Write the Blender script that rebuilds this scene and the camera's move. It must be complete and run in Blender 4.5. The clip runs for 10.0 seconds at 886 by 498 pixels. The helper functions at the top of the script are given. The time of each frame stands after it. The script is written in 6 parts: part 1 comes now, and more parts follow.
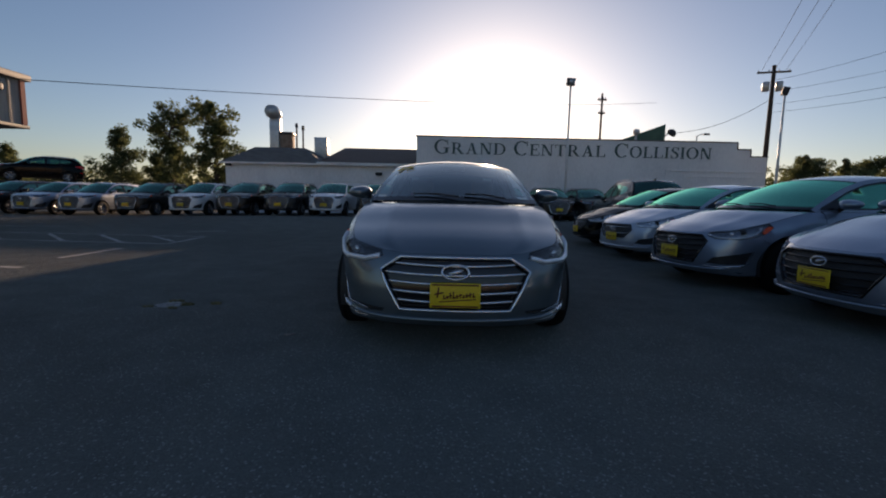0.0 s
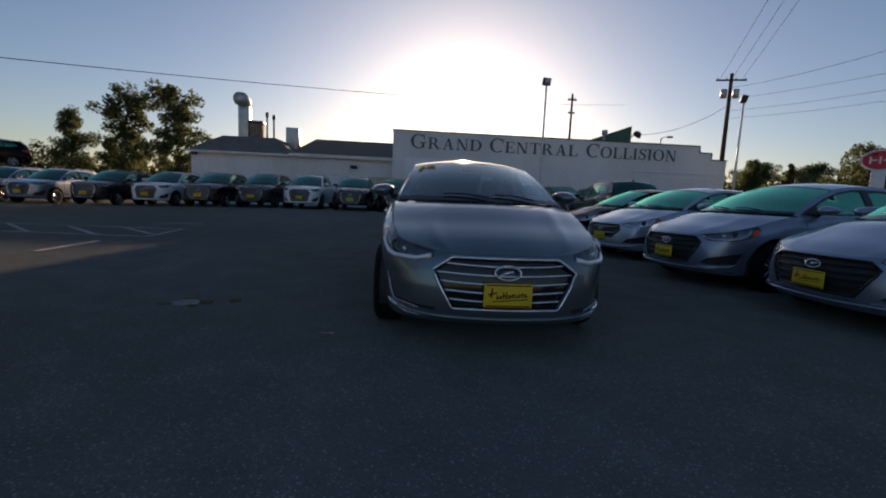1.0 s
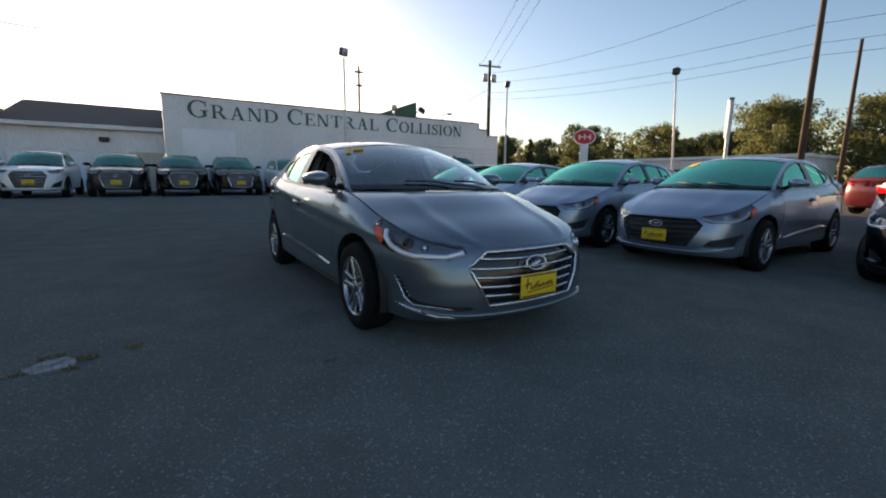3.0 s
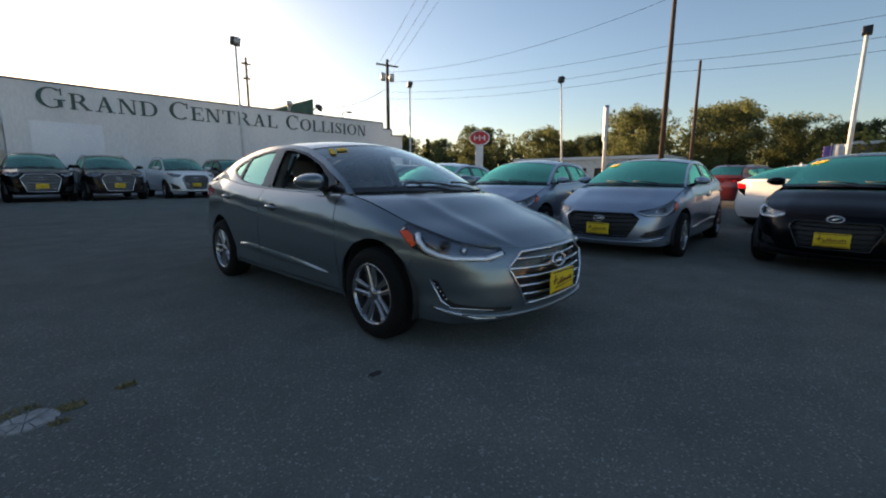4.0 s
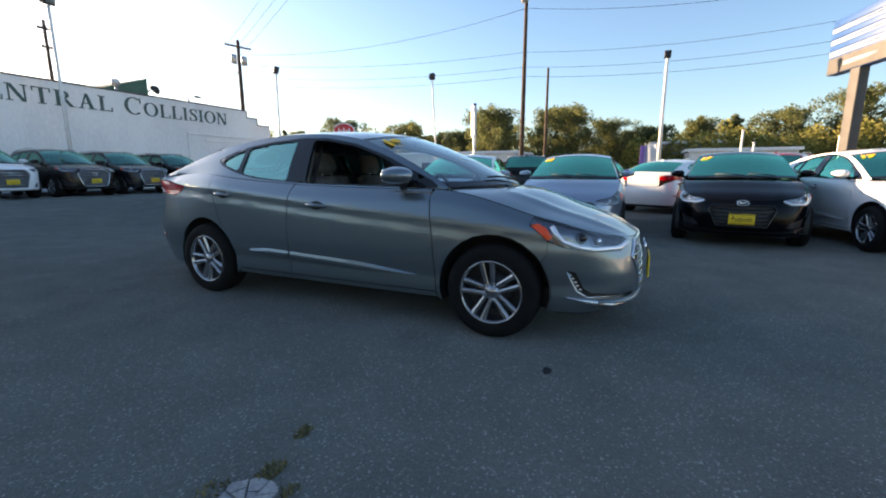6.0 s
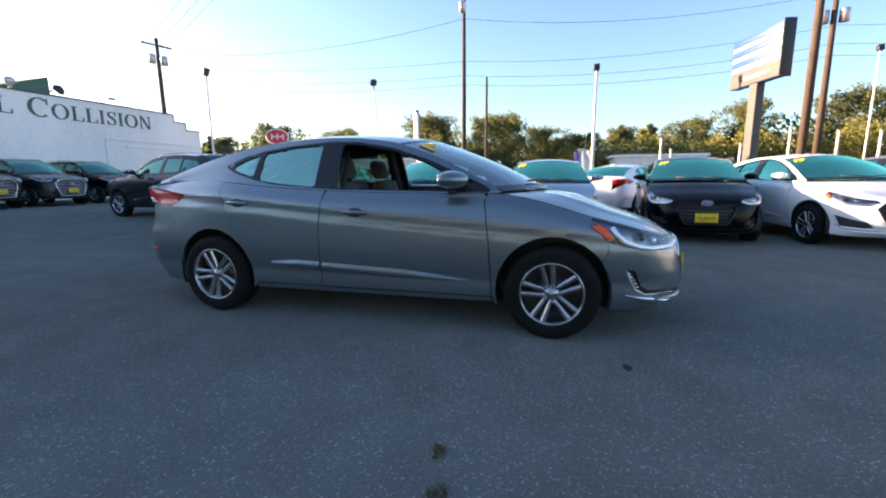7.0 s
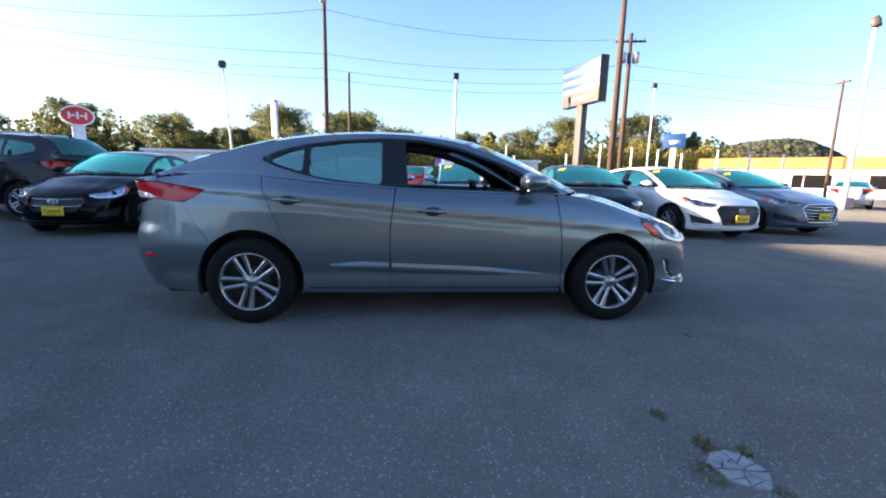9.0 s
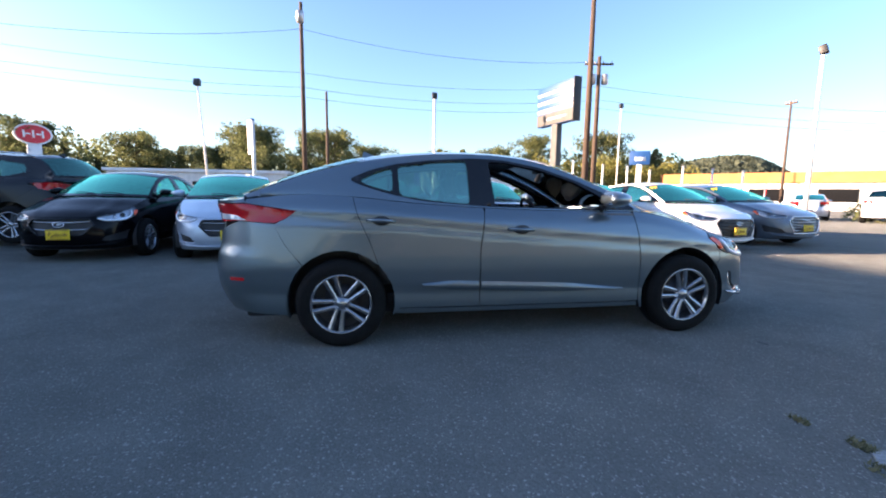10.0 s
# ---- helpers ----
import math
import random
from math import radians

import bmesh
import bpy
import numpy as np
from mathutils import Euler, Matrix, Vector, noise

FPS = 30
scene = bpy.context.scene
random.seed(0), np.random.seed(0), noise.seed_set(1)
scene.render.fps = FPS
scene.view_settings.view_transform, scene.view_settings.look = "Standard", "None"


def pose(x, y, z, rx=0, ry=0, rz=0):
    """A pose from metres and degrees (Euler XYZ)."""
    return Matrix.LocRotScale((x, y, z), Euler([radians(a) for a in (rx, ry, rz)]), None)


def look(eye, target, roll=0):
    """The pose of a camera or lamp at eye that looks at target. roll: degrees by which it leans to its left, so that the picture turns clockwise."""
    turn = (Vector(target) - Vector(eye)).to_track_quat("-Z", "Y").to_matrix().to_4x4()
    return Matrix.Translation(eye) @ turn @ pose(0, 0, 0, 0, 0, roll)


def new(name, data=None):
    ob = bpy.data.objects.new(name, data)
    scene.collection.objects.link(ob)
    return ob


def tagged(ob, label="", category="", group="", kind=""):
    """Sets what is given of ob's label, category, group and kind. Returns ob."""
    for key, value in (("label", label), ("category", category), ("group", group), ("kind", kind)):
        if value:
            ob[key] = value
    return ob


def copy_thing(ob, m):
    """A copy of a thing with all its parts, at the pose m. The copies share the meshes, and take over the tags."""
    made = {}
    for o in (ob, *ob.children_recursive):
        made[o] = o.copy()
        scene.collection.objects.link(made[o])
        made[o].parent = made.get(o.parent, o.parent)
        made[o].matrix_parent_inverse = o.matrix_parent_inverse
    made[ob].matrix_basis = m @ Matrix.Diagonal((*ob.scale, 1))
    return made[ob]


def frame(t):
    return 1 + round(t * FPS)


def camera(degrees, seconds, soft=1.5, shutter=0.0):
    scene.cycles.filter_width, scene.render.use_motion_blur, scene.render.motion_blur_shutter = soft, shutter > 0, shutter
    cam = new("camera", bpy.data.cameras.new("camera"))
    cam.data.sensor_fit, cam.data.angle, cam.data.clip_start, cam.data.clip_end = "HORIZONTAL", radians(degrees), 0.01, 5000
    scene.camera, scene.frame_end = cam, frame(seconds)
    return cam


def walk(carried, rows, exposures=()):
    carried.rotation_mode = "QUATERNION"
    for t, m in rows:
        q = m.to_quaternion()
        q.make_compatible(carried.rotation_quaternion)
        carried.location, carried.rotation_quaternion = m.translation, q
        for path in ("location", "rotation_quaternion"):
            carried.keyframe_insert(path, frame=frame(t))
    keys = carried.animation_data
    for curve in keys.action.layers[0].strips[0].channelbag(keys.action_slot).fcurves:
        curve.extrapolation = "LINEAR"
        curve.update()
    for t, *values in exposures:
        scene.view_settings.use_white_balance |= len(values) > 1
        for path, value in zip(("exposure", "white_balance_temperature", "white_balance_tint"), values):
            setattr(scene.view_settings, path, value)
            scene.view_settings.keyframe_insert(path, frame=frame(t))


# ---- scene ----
cam = camera(92.9, 10.0, 2.0)
PATH = [
    (0, (-0.076, -3.435, 0.98), (-0.087, -1.446, 0.765), 1.3),
    (0.5, (-0.304, -3.496, 0.999), (-0.21, -1.509, 0.786), 3.8),
    (1, (-0.618, -3.473, 1.01), (-0.469, -1.492, 0.774), 2.5),
    (1.5, (-0.956, -3.269, 0.998), (-0.553, -1.343, 0.637), 0.7),
    (2, (-1.278, -3.15, 1.014), (-0.62, -1.284, 0.722), 0.2),
    (2.2, (-1.444, -3.117, 1.021), (-0.648, -1.311, 0.697), -2.1),
    (3.3, (-2.131, -2.644, 1.104), (-0.931, -1.072, 0.805), 0.9),
    (3.5, (-2.291, -2.543, 1.106), (-0.975, -1.065, 0.821), -0.4),
    (4, (-2.569, -2.254, 1.099), (-1.133, -0.902, 0.767), 0.2),
    (4.5, (-2.824, -1.912, 1.113), (-1.309, -0.668, 0.716), 1.3),
    (5, (-3.145, -1.594, 1.114), (-1.469, -0.592, 0.681), 0.9),
    (5.5, (-3.269, -1.175, 1.083), (-1.547, -0.257, 0.643), -0.6),
    (6, (-3.44, -0.808, 1.093), (-1.645, -0.003, 0.735), -0.0),
    (6.2, (-3.531, -0.651, 1.093), (-1.674, 0.015, 0.766), -1.8),
    (7.3, (-3.714, 0.205, 1.068), (-1.791, 0.644, 0.737), -0.4),
    (7.5, (-3.766, 0.369, 1.06), (-1.816, 0.678, 0.74), -1.6),
    (8, (-3.82, 0.776, 1.057), (-1.862, 1.003, 0.722), 0.1),
    (8.5, (-3.833, 1.192, 1.076), (-1.86, 1.294, 0.764), 1.4),
    (9, (-3.931, 1.602, 1.084), (-1.967, 1.418, 0.752), 1.3),
    (9.5, (-3.858, 2.04, 1.062), (-1.9, 1.787, 0.743), 1.1),
    (10, (-3.849, 2.471, 1.085), (-1.891, 2.147, 0.834), 0.7),
]
walk(cam, [(t, look(eye, target, roll)) for t, eye, target, roll in PATH], [(0.0, 1.12, 6600, 21), (1.0, 1.07, 6600, 21), (1.5, 0.68, 6300, 20), (2.0, 1.20, 6400, 18), (3.5, 2.28, 7450, 17), (4.5, 2.03, 7450, 16), (5.0, 2.10, 7000, 16), (5.5, 2.48, 6900, 15), (6.0, 2.86, 6900, 16), (7.5, 3.22, 6350, 20), (10.0, 3.25, 6050, 22)])


# ---- world, sun, exposure ----
SUN_AZ, SUN_EL = 6.5, 10.2          # degrees to the right of +y, and up
world = bpy.data.worlds.new("world")
scene.world = world
world.use_nodes = True
wn = world.node_tree.nodes
sky = wn.new("ShaderNodeTexSky")
sky.sky_type = "NISHITA"
sky.sun_disc = False
sky.sun_elevation = radians(SUN_EL)
sky.sun_rotation = radians(SUN_AZ)
sky.altitude, sky.air_density, sky.dust_density, sky.ozone_density = 30.0, 1.0, 0.85, 2.6
wn["Background"].inputs["Strength"].default_value = 0.05
world.node_tree.links.new(sky.outputs[0], wn["Background"].inputs[0])

sun_data = bpy.data.lights.new("sun", "SUN")
sun_data.energy, sun_data.angle, sun_data.color = 3.5, radians(0.6), (1.0, 0.72, 0.45)
sun = new("sun", sun_data)
sun_dir = Vector((math.sin(radians(SUN_AZ)) * math.cos(radians(SUN_EL)), math.cos(radians(SUN_AZ)) * math.cos(radians(SUN_EL)), math.sin(radians(SUN_EL))))
sun.matrix_basis = look(sun_dir * 60, (0, 0, 0))


# ---- materials ----
def mat(name, colour, rough=0.6, metal=0.0, coat=0.0, spec=0.5):
    m = bpy.data.materials.new(name)
    m.use_nodes = True
    b = m.node_tree.nodes["Principled BSDF"]
    b.inputs["Base Color"].default_value = (*colour, 1)
    b.inputs["Roughness"].default_value = rough
    b.inputs["Metallic"].default_value = metal
    b.inputs["Coat Weight"].default_value = coat
    b.inputs["Coat Roughness"].default_value = 0.04
    b.inputs["Specular IOR Level"].default_value = spec
    return m


def weathered(name, dark, light, scale=3.0, fine=40.0, rough=0.75, bump=0.3, metal=0.0, stretch=(1, 1, 1), mid=0.5):
    """Colour that wanders between two tones at two scales, with fine relief."""
    m = mat(name, light, rough, metal)
    nt, b = m.node_tree, m.node_tree.nodes["Principled BSDF"]
    co = nt.nodes.new("ShaderNodeTexCoord")
    mp = nt.nodes.new("ShaderNodeMapping")
    mp.inputs["Scale"].default_value = stretch
    a, c = nt.nodes.new("ShaderNodeTexNoise"), nt.nodes.new("ShaderNodeTexNoise")
    a.inputs["Scale"].default_value, a.inputs["Detail"].default_value = scale, 6
    c.inputs["Scale"].default_value, c.inputs["Detail"].default_value = fine, 3
    mix = nt.nodes.new("ShaderNodeMath")
    mix.operation = "MULTIPLY_ADD"
    mix.inputs[1].default_value = 0.45
    half = nt.nodes.new("ShaderNodeMath")
    half.operation = "MULTIPLY"
    half.inputs[1].default_value = 0.6
    ramp = nt.nodes.new("ShaderNodeValToRGB")
    ramp.color_ramp.elements[0].position, ramp.color_ramp.elements[1].position = mid - 0.15, mid + 0.15
    ramp.color_ramp.elements[0].color, ramp.color_ramp.elements[1].color = (*dark, 1), (*light, 1)
    bm_ = nt.nodes.new("ShaderNodeBump")
    bm_.inputs["Strength"].default_value, bm_.inputs["Distance"].default_value = bump, 0.01
    L = nt.links.new
    L(co.outputs["Object"], mp.inputs[0])
    L(mp.outputs[0], a.inputs["Vector"])
    L(mp.outputs[0], c.inputs["Vector"])
    L(a.outputs["Fac"], half.inputs[0])
    L(c.outputs["Fac"], mix.inputs[0])
    L(half.outputs[0], mix.inputs[2])
    L(mix.outputs[0], ramp.inputs[0])
    L(ramp.outputs[0], b.inputs["Base Color"])
    L(c.outputs["Fac"], bm_.inputs["Height"])
    L(bm_.outputs[0], b.inputs["Normal"])
    return m


def paint_mat(name, colour, metal=0.55, rough=0.32, coat=1.0, spec=0.5):
    """Clear-coated car paint with fine flake and a film of road dust."""
    m = mat(name, colour, rough, metal, coat, spec)
    nt, b = m.node_tree, m.node_tree.nodes["Principled BSDF"]
    co = nt.nodes.new("ShaderNodeTexCoord")
    n1, n2 = nt.nodes.new("ShaderNodeTexNoise"), nt.nodes.new("ShaderNodeTexNoise")
    n1.inputs["Scale"].default_value, n1.inputs["Detail"].default_value = 900, 1
    n2.inputs["Scale"].default_value, n2.inputs["Detail"].default_value = 5, 6
    hsv = nt.nodes.new("ShaderNodeHueSaturation")
    hsv.inputs["Color"].default_value = (*colour, 1)
    val = nt.nodes.new("ShaderNodeMapRange")
    val.inputs[3].default_value, val.inputs[4].default_value = 0.75, 1.25
    ro = nt.nodes.new("ShaderNodeMapRange")
    ro.inputs[3].default_value, ro.inputs[4].default_value = 0.0, 0.035
    L = nt.links.new
    L(co.outputs["Object"], n1.inputs["Vector"])
    L(co.outputs["Object"], n2.inputs["Vector"])
    L(n1.outputs["Fac"], val.inputs[0])
    L(val.outputs[0], hsv.inputs["Value"])
    L(hsv.outputs[0], b.inputs["Base Color"])
    L(n2.outputs["Fac"], ro.inputs[0])
    L(ro.outputs[0], b.inputs["Coat Roughness"])
    return m


def glass_mat(name, tint, gloss, gloss_tint=(1, 1, 1), rough=0.0, sheen=1.0):
    """Thin automotive glass: tinted see-through under a reflecting surface."""
    m = bpy.data.materials.new(name)
    m.use_nodes = True
    nt = m.node_tree
    nt.nodes.remove(nt.nodes["Principled BSDF"])
    out = nt.nodes["Material Output"]
    tr, gl, mx = nt.nodes.new("ShaderNodeBsdfTransparent"), nt.nodes.new("ShaderNodeBsdfGlossy"), nt.nodes.new("ShaderNodeMixShader")
    tr.inputs[0].default_value = (*tint, 1)
    gl.inputs["Color"].default_value = (*gloss_tint, 1)
    gl.inputs["Roughness"].default_value = rough
    fr = nt.nodes.new("ShaderNodeFresnel")
    fr.inputs[0].default_value = 1.5
    ad = nt.nodes.new("ShaderNodeMath")
    ad.operation, ad.use_clamp = "MULTIPLY_ADD", True
    ad.inputs[1].default_value, ad.inputs[2].default_value = sheen, gloss
    L = nt.links.new
    L(fr.outputs[0], ad.inputs[0])
    L(ad.outputs[0], mx.inputs[0])
    L(tr.outputs[0], mx.inputs[1])
    L(gl.outputs[0], mx.inputs[2])
    L(mx.outputs[0], out.inputs[0])
    return m


def asphalt_mat():
    m = mat("asphalt", (0.06, 0.06, 0.06), 0.9, spec=0.06)
    nt, b = m.node_tree, m.node_tree.nodes["Principled BSDF"]
    b.inputs["Diffuse Roughness"].default_value = 1.0
    L = nt.links.new
    co = nt.nodes.new("ShaderNodeTexCoord")
    vo = nt.nodes.new("ShaderNodeTexVoronoi")
    vo.inputs["Scale"].default_value = 125
    big, mid_, fine = (nt.nodes.new("ShaderNodeTexNoise") for _ in range(3))
    for n, s, d in ((big, 0.22, 5), (mid_, 2.3, 6), (fine, 160, 3)):
        n.inputs["Scale"].default_value, n.inputs["Detail"].default_value = s, d
    for n in (vo, big, mid_, fine):
        L(co.outputs["Object"], n.inputs["Vector"])
    stone = nt.nodes.new("ShaderNodeValToRGB")      # each aggregate stone has its own grey
    cr = stone.color_ramp
    cr.elements[0].position, cr.elements[0].color = 0.1, (0.156, 0.162, 0.149, 1)
    cr.elements[1].position, cr.elements[1].color = 1.0, (0.38, 0.39, 0.365, 1)
    e = cr.elements.new(0.92)
    e.color = (0.200, 0.208, 0.192, 1)
    sep = nt.nodes.new("ShaderNodeSeparateColor")
    L(vo.outputs["Color"], sep.inputs[0])
    L(sep.outputs[0], stone.inputs[0])
    tone = nt.nodes.new("ShaderNodeMapRange")
    tone.inputs[1].default_value, tone.inputs[2].default_value = 0.3, 0.7
    tone.inputs[3].default_value, tone.inputs[4].default_value = 0.76, 1.26
    sm = nt.nodes.new("ShaderNodeMath")
    sm.operation = "MULTIPLY_ADD"
    sm.inputs[1].default_value = 0.5
    hf = nt.nodes.new("ShaderNodeMath")
    hf.operation = "MULTIPLY"
    hf.inputs[1].default_value = 0.5
    L(big.outputs["Fac"], hf.inputs[0])
    L(mid_.outputs["Fac"], sm.inputs[0])
    L(hf.outputs[0], sm.inputs[2])
    L(sm.outputs[0], tone.inputs[0])
    mul = nt.nodes.new("ShaderNodeMix")
    mul.data_type, mul.blend_type = "RGBA", "MULTIPLY"
    mul.inputs["Factor"].default_value = 1
    L(stone.outputs[0], mul.inputs["A"])
    L(tone.outputs[0], mul.inputs["B"])
    L(mul.outputs["Result"], b.inputs["Base Color"])
    hs = nt.nodes.new("ShaderNodeMath")
    hs.operation = "MULTIPLY_ADD"
    hs.inputs[1].default_value = -0.8
    L(vo.outputs["Distance"], hs.inputs[0])
    L(fine.outputs["Fac"], hs.inputs[2])
    bu = nt.nodes.new("ShaderNodeBump")
    bu.inputs["Strength"].default_value, bu.inputs["Distance"].default_value = 0.8, 0.014
    L(hs.outputs[0], bu.inputs["Height"])
    L(bu.outputs[0], b.inputs["Normal"])
    rr = nt.nodes.new("ShaderNodeMapRange")
    rr.inputs[3].default_value, rr.inputs[4].default_value = 0.75, 1.0
    L(fine.outputs["Fac"], rr.inputs[0])
    L(rr.outputs[0], b.inputs["Roughness"])
    return m


def leaf_mat(name, dark, light):
    m = mat(name, light, 0.8, spec=0.2)
    nt, b = m.node_tree, m.node_tree.nodes["Principled BSDF"]
    g = nt.nodes.new("ShaderNodeNewGeometry")
    ramp = nt.nodes.new("ShaderNodeValToRGB")
    ramp.color_ramp.elements[0].color, ramp.color_ramp.elements[1].color = (*dark, 1), (*light, 1)
    nt.links.new(g.outputs["Random Per Island"], ramp.inputs[0])
    nt.links.new(ramp.outputs[0], b.inputs["Base Color"])
    tl, ad = nt.nodes.new("ShaderNodeBsdfTranslucent"), nt.nodes.new("ShaderNodeMixShader")
    nt.links.new(ramp.outputs[0], tl.inputs[0])
    ad.inputs[0].default_value = 0.5
    nt.links.new(b.outputs[0], ad.inputs[1])
    nt.links.new(tl.outputs[0], ad.inputs[2])
    nt.links.new(ad.outputs[0], nt.nodes["Material Output"].inputs[0])
    return m


ASPHALT = asphalt_mat()
LINE_PAINT = weathered("worn_line_paint", (0.16, 0.16, 0.15), (0.5, 0.5, 0.48), 6, 60, 0.8)
WHITE_WALL = weathered("white_wall", (0.62, 0.63, 0.64), (0.80, 0.80, 0.80), 0.6, 12, 0.85, 0.15, stretch=(1, 1, 0.35))
WALL_PATCH = weathered("fresh_wall_paint", (0.72, 0.74, 0.78), (0.84, 0.85, 0.87), 0.8, 14, 0.8, 0.1)
ROOF_SHINGLE = weathered("brown_shingle", (0.05, 0.04, 0.035), (0.13, 0.10, 0.085), 2, 26, 0.95, 0.6, stretch=(1, 4, 4))
ROOF_GREY = weathered("grey_shingle", (0.10, 0.095, 0.09), (0.20, 0.19, 0.18), 2, 26, 0.95, 0.6, stretch=(1, 4, 4))
LETTER = weathered("faded_green_lettering", (0.035, 0.075, 0.068), (0.085, 0.135, 0.125), 1.5, 30, 0.8)
COPING = mat("dark_coping", (0.05, 0.055, 0.06), 0.6)
GALV = weathered("galvanised_metal", (0.35, 0.36, 0.37), (0.55, 0.56, 0.57), 3, 30, 0.45, 0.15, metal=0.7)
RUST = weathered("rusty_metal", (0.10, 0.05, 0.03), (0.28, 0.20, 0.15), 4, 30, 0.8, 0.3)
DARK_METAL = mat("dark_metal", (0.03, 0.03, 0.032), 0.5, 0.4)
WHITE_METAL = weathered("white_painted_metal", (0.55, 0.55, 0.54), (0.78, 0.78, 0.76), 2, 30, 0.5, 0.1)
WOOD_POLE = weathered("creosoted_wood", (0.03, 0.021, 0.016), (0.085, 0.056, 0.040), 3, 30, 0.9, 0.5, stretch=(6, 6, 0.6))
GREEN_PANEL = weathered("green_metal_panel", (0.02, 0.07, 0.05), (0.04, 0.11, 0.08), 2, 20, 0.6)
BEIGE_WALL = weathered("beige_wall", (0.45, 0.40, 0.33), (0.62, 0.56, 0.47), 1, 12, 0.85)
ORANGE_WALL = weathered("orange_wall", (0.40, 0.15, 0.045), (0.52, 0.22, 0.07), 1, 12, 0.85)
SIDING = weathered("grey_brown_siding", (0.34, 0.31, 0.28), (0.52, 0.48, 0.43), 2, 18, 0.85, 0.3, stretch=(1, 8, 0.5))
TYRE = weathered("tyre_rubber", (0.004, 0.004, 0.004), (0.009, 0.009, 0.009), 8, 60, 0.85, 0.2)
TYRE.node_tree.nodes["Principled BSDF"].inputs["Specular IOR Level"].default_value = 0.2
ALLOY = weathered("machined_alloy", (0.24, 0.25, 0.27), (0.44, 0.45, 0.47), 9, 60, 0.18, 0.03, metal=0.9)
ALLOY_DARK = mat("dark_alloy", (0.06, 0.06, 0.065), 0.4, 0.7)
CHROME = mat("chrome", (0.80, 0.81, 0.83), 0.08, 1.0)
SATIN = mat("satin_silver", (0.60, 0.62, 0.65), 0.25, 0.9)
BLACK_GLOSS = mat("gloss_black", (0.008, 0.008, 0.009), 0.12)
BLACK_PLASTIC = weathered("black_plastic", (0.012, 0.012, 0.013), (0.026, 0.026, 0.028), 12, 90, 0.55, 0.1)
INTERIOR = weathered("dark_cabin_fabric", (0.012, 0.012, 0.013), (0.03, 0.03, 0.03), 10, 120, 0.9, 0.3)
SEAT_GREY = weathered("grey_seat_cloth", (0.10, 0.095, 0.09), (0.19, 0.18, 0.17), 10, 120, 0.9, 0.3)
AMBER = mat("amber_lens", (0.95, 0.085, 0.012), 0.25, 0, 0.3)
RED_LENS = mat("red_lens", (0.50, 0.005, 0.009), 0.2, 0, 0.4)
CLEAR_LENS = glass_mat("clear_lamp_lens", (0.92, 0.94, 0.96), 0.05)
LAMP_BACK = mat("lamp_reflector", (0.17, 0.18, 0.20), 0.2, 0.85)
LAMP_BRIGHT = mat("bright_lamp_reflector", (0.70, 0.73, 0.77), 0.25, 0.7)
LED_WHITE = mat("white_light_guide", (0.95, 0.96, 0.98), 0.3, 0.5)
INNER_DARK = mat("inner_body_seal", (0.006, 0.006, 0.006), 0.8, spec=0.1)
PLATE_YELLOW = weathered("yellow_plate", (0.72, 0.48, 0.01), (0.82, 0.58, 0.02), 12, 80, 0.5, 0.02)
PLATE_INK = mat("dark_red_ink", (0.16, 0.02, 0.02), 0.6)
STICKER = mat("orange_yellow_sticker", (1.0, 0.55, 0.02), 0.6)
WS_GLASS = glass_mat("windscreen_glass", (0.78, 0.88, 0.86), 0.07, (0.90, 1.0, 1.0), sheen=1.5)
REAR_GLASS = glass_mat("rear_window_glass", (0.62, 0.80, 0.74), 0.04, (0.8, 1.0, 0.95))
TEAL_GLASS = glass_mat("green_tinted_glass", (0.08, 0.26, 0.19), 0.50, (0.29, 0.94, 0.64))
DIM_GLASS = glass_mat("dim_green_glass", (0.10, 0.24, 0.20), 0.16, (0.45, 0.95, 0.78))
SIDE_GLASS = glass_mat("tinted_side_glass", (0.40, 0.60, 0.53), 0.42, (0.56, 0.98, 0.80))
PAINT = {
    "galactic_grey": paint_mat("warm_grey_metallic", (0.160, 0.203, 0.230), 0.78, 0.33),
    "silver": paint_mat("pale_blue_silver", (0.28, 0.335, 0.42), 0.65, 0.34),
    "light_silver": paint_mat("light_silver", (0.50, 0.56, 0.64), 0.45, 0.34),
    "white": paint_mat("white_paint", (0.76, 0.77, 0.78), 0.0, 0.4),
    "black": paint_mat("black_paint", (0.002, 0.002, 0.003), 0.0, 0.14, 0.0, 0.16),
    "charcoal": paint_mat("charcoal_metallic", (0.016, 0.017, 0.020), 0.3, 0.24, 0.15, 0.3),
    "brown": paint_mat("dark_brown_metallic", (0.018, 0.014, 0.012), 0.3, 0.24, 0.15, 0.3),
    "steel": paint_mat("steel_grey_metallic", (0.12, 0.145, 0.18), 0.6, 0.34),
    "maroon": paint_mat("maroon_paint", (0.12, 0.012, 0.016), 0.2, 0.3),
    "red": paint_mat("red_paint", (0.36, 0.015, 0.02), 0.2, 0.3),
}
LEAF_A = leaf_mat("olive_leaves", (0.040, 0.058, 0.024), (0.15, 0.17, 0.075))
LEAF_B = leaf_mat("autumn_leaves", (0.06, 0.082, 0.030), (0.20, 0.21, 0.088))
LEAF_C = leaf_mat("dark_leaves", (0.04, 0.055, 0.026), (0.13, 0.14, 0.06))
LEAF_D = leaf_mat("sunlit_shrub_leaves", (0.12, 0.13, 0.03), (0.36, 0.33, 0.10))
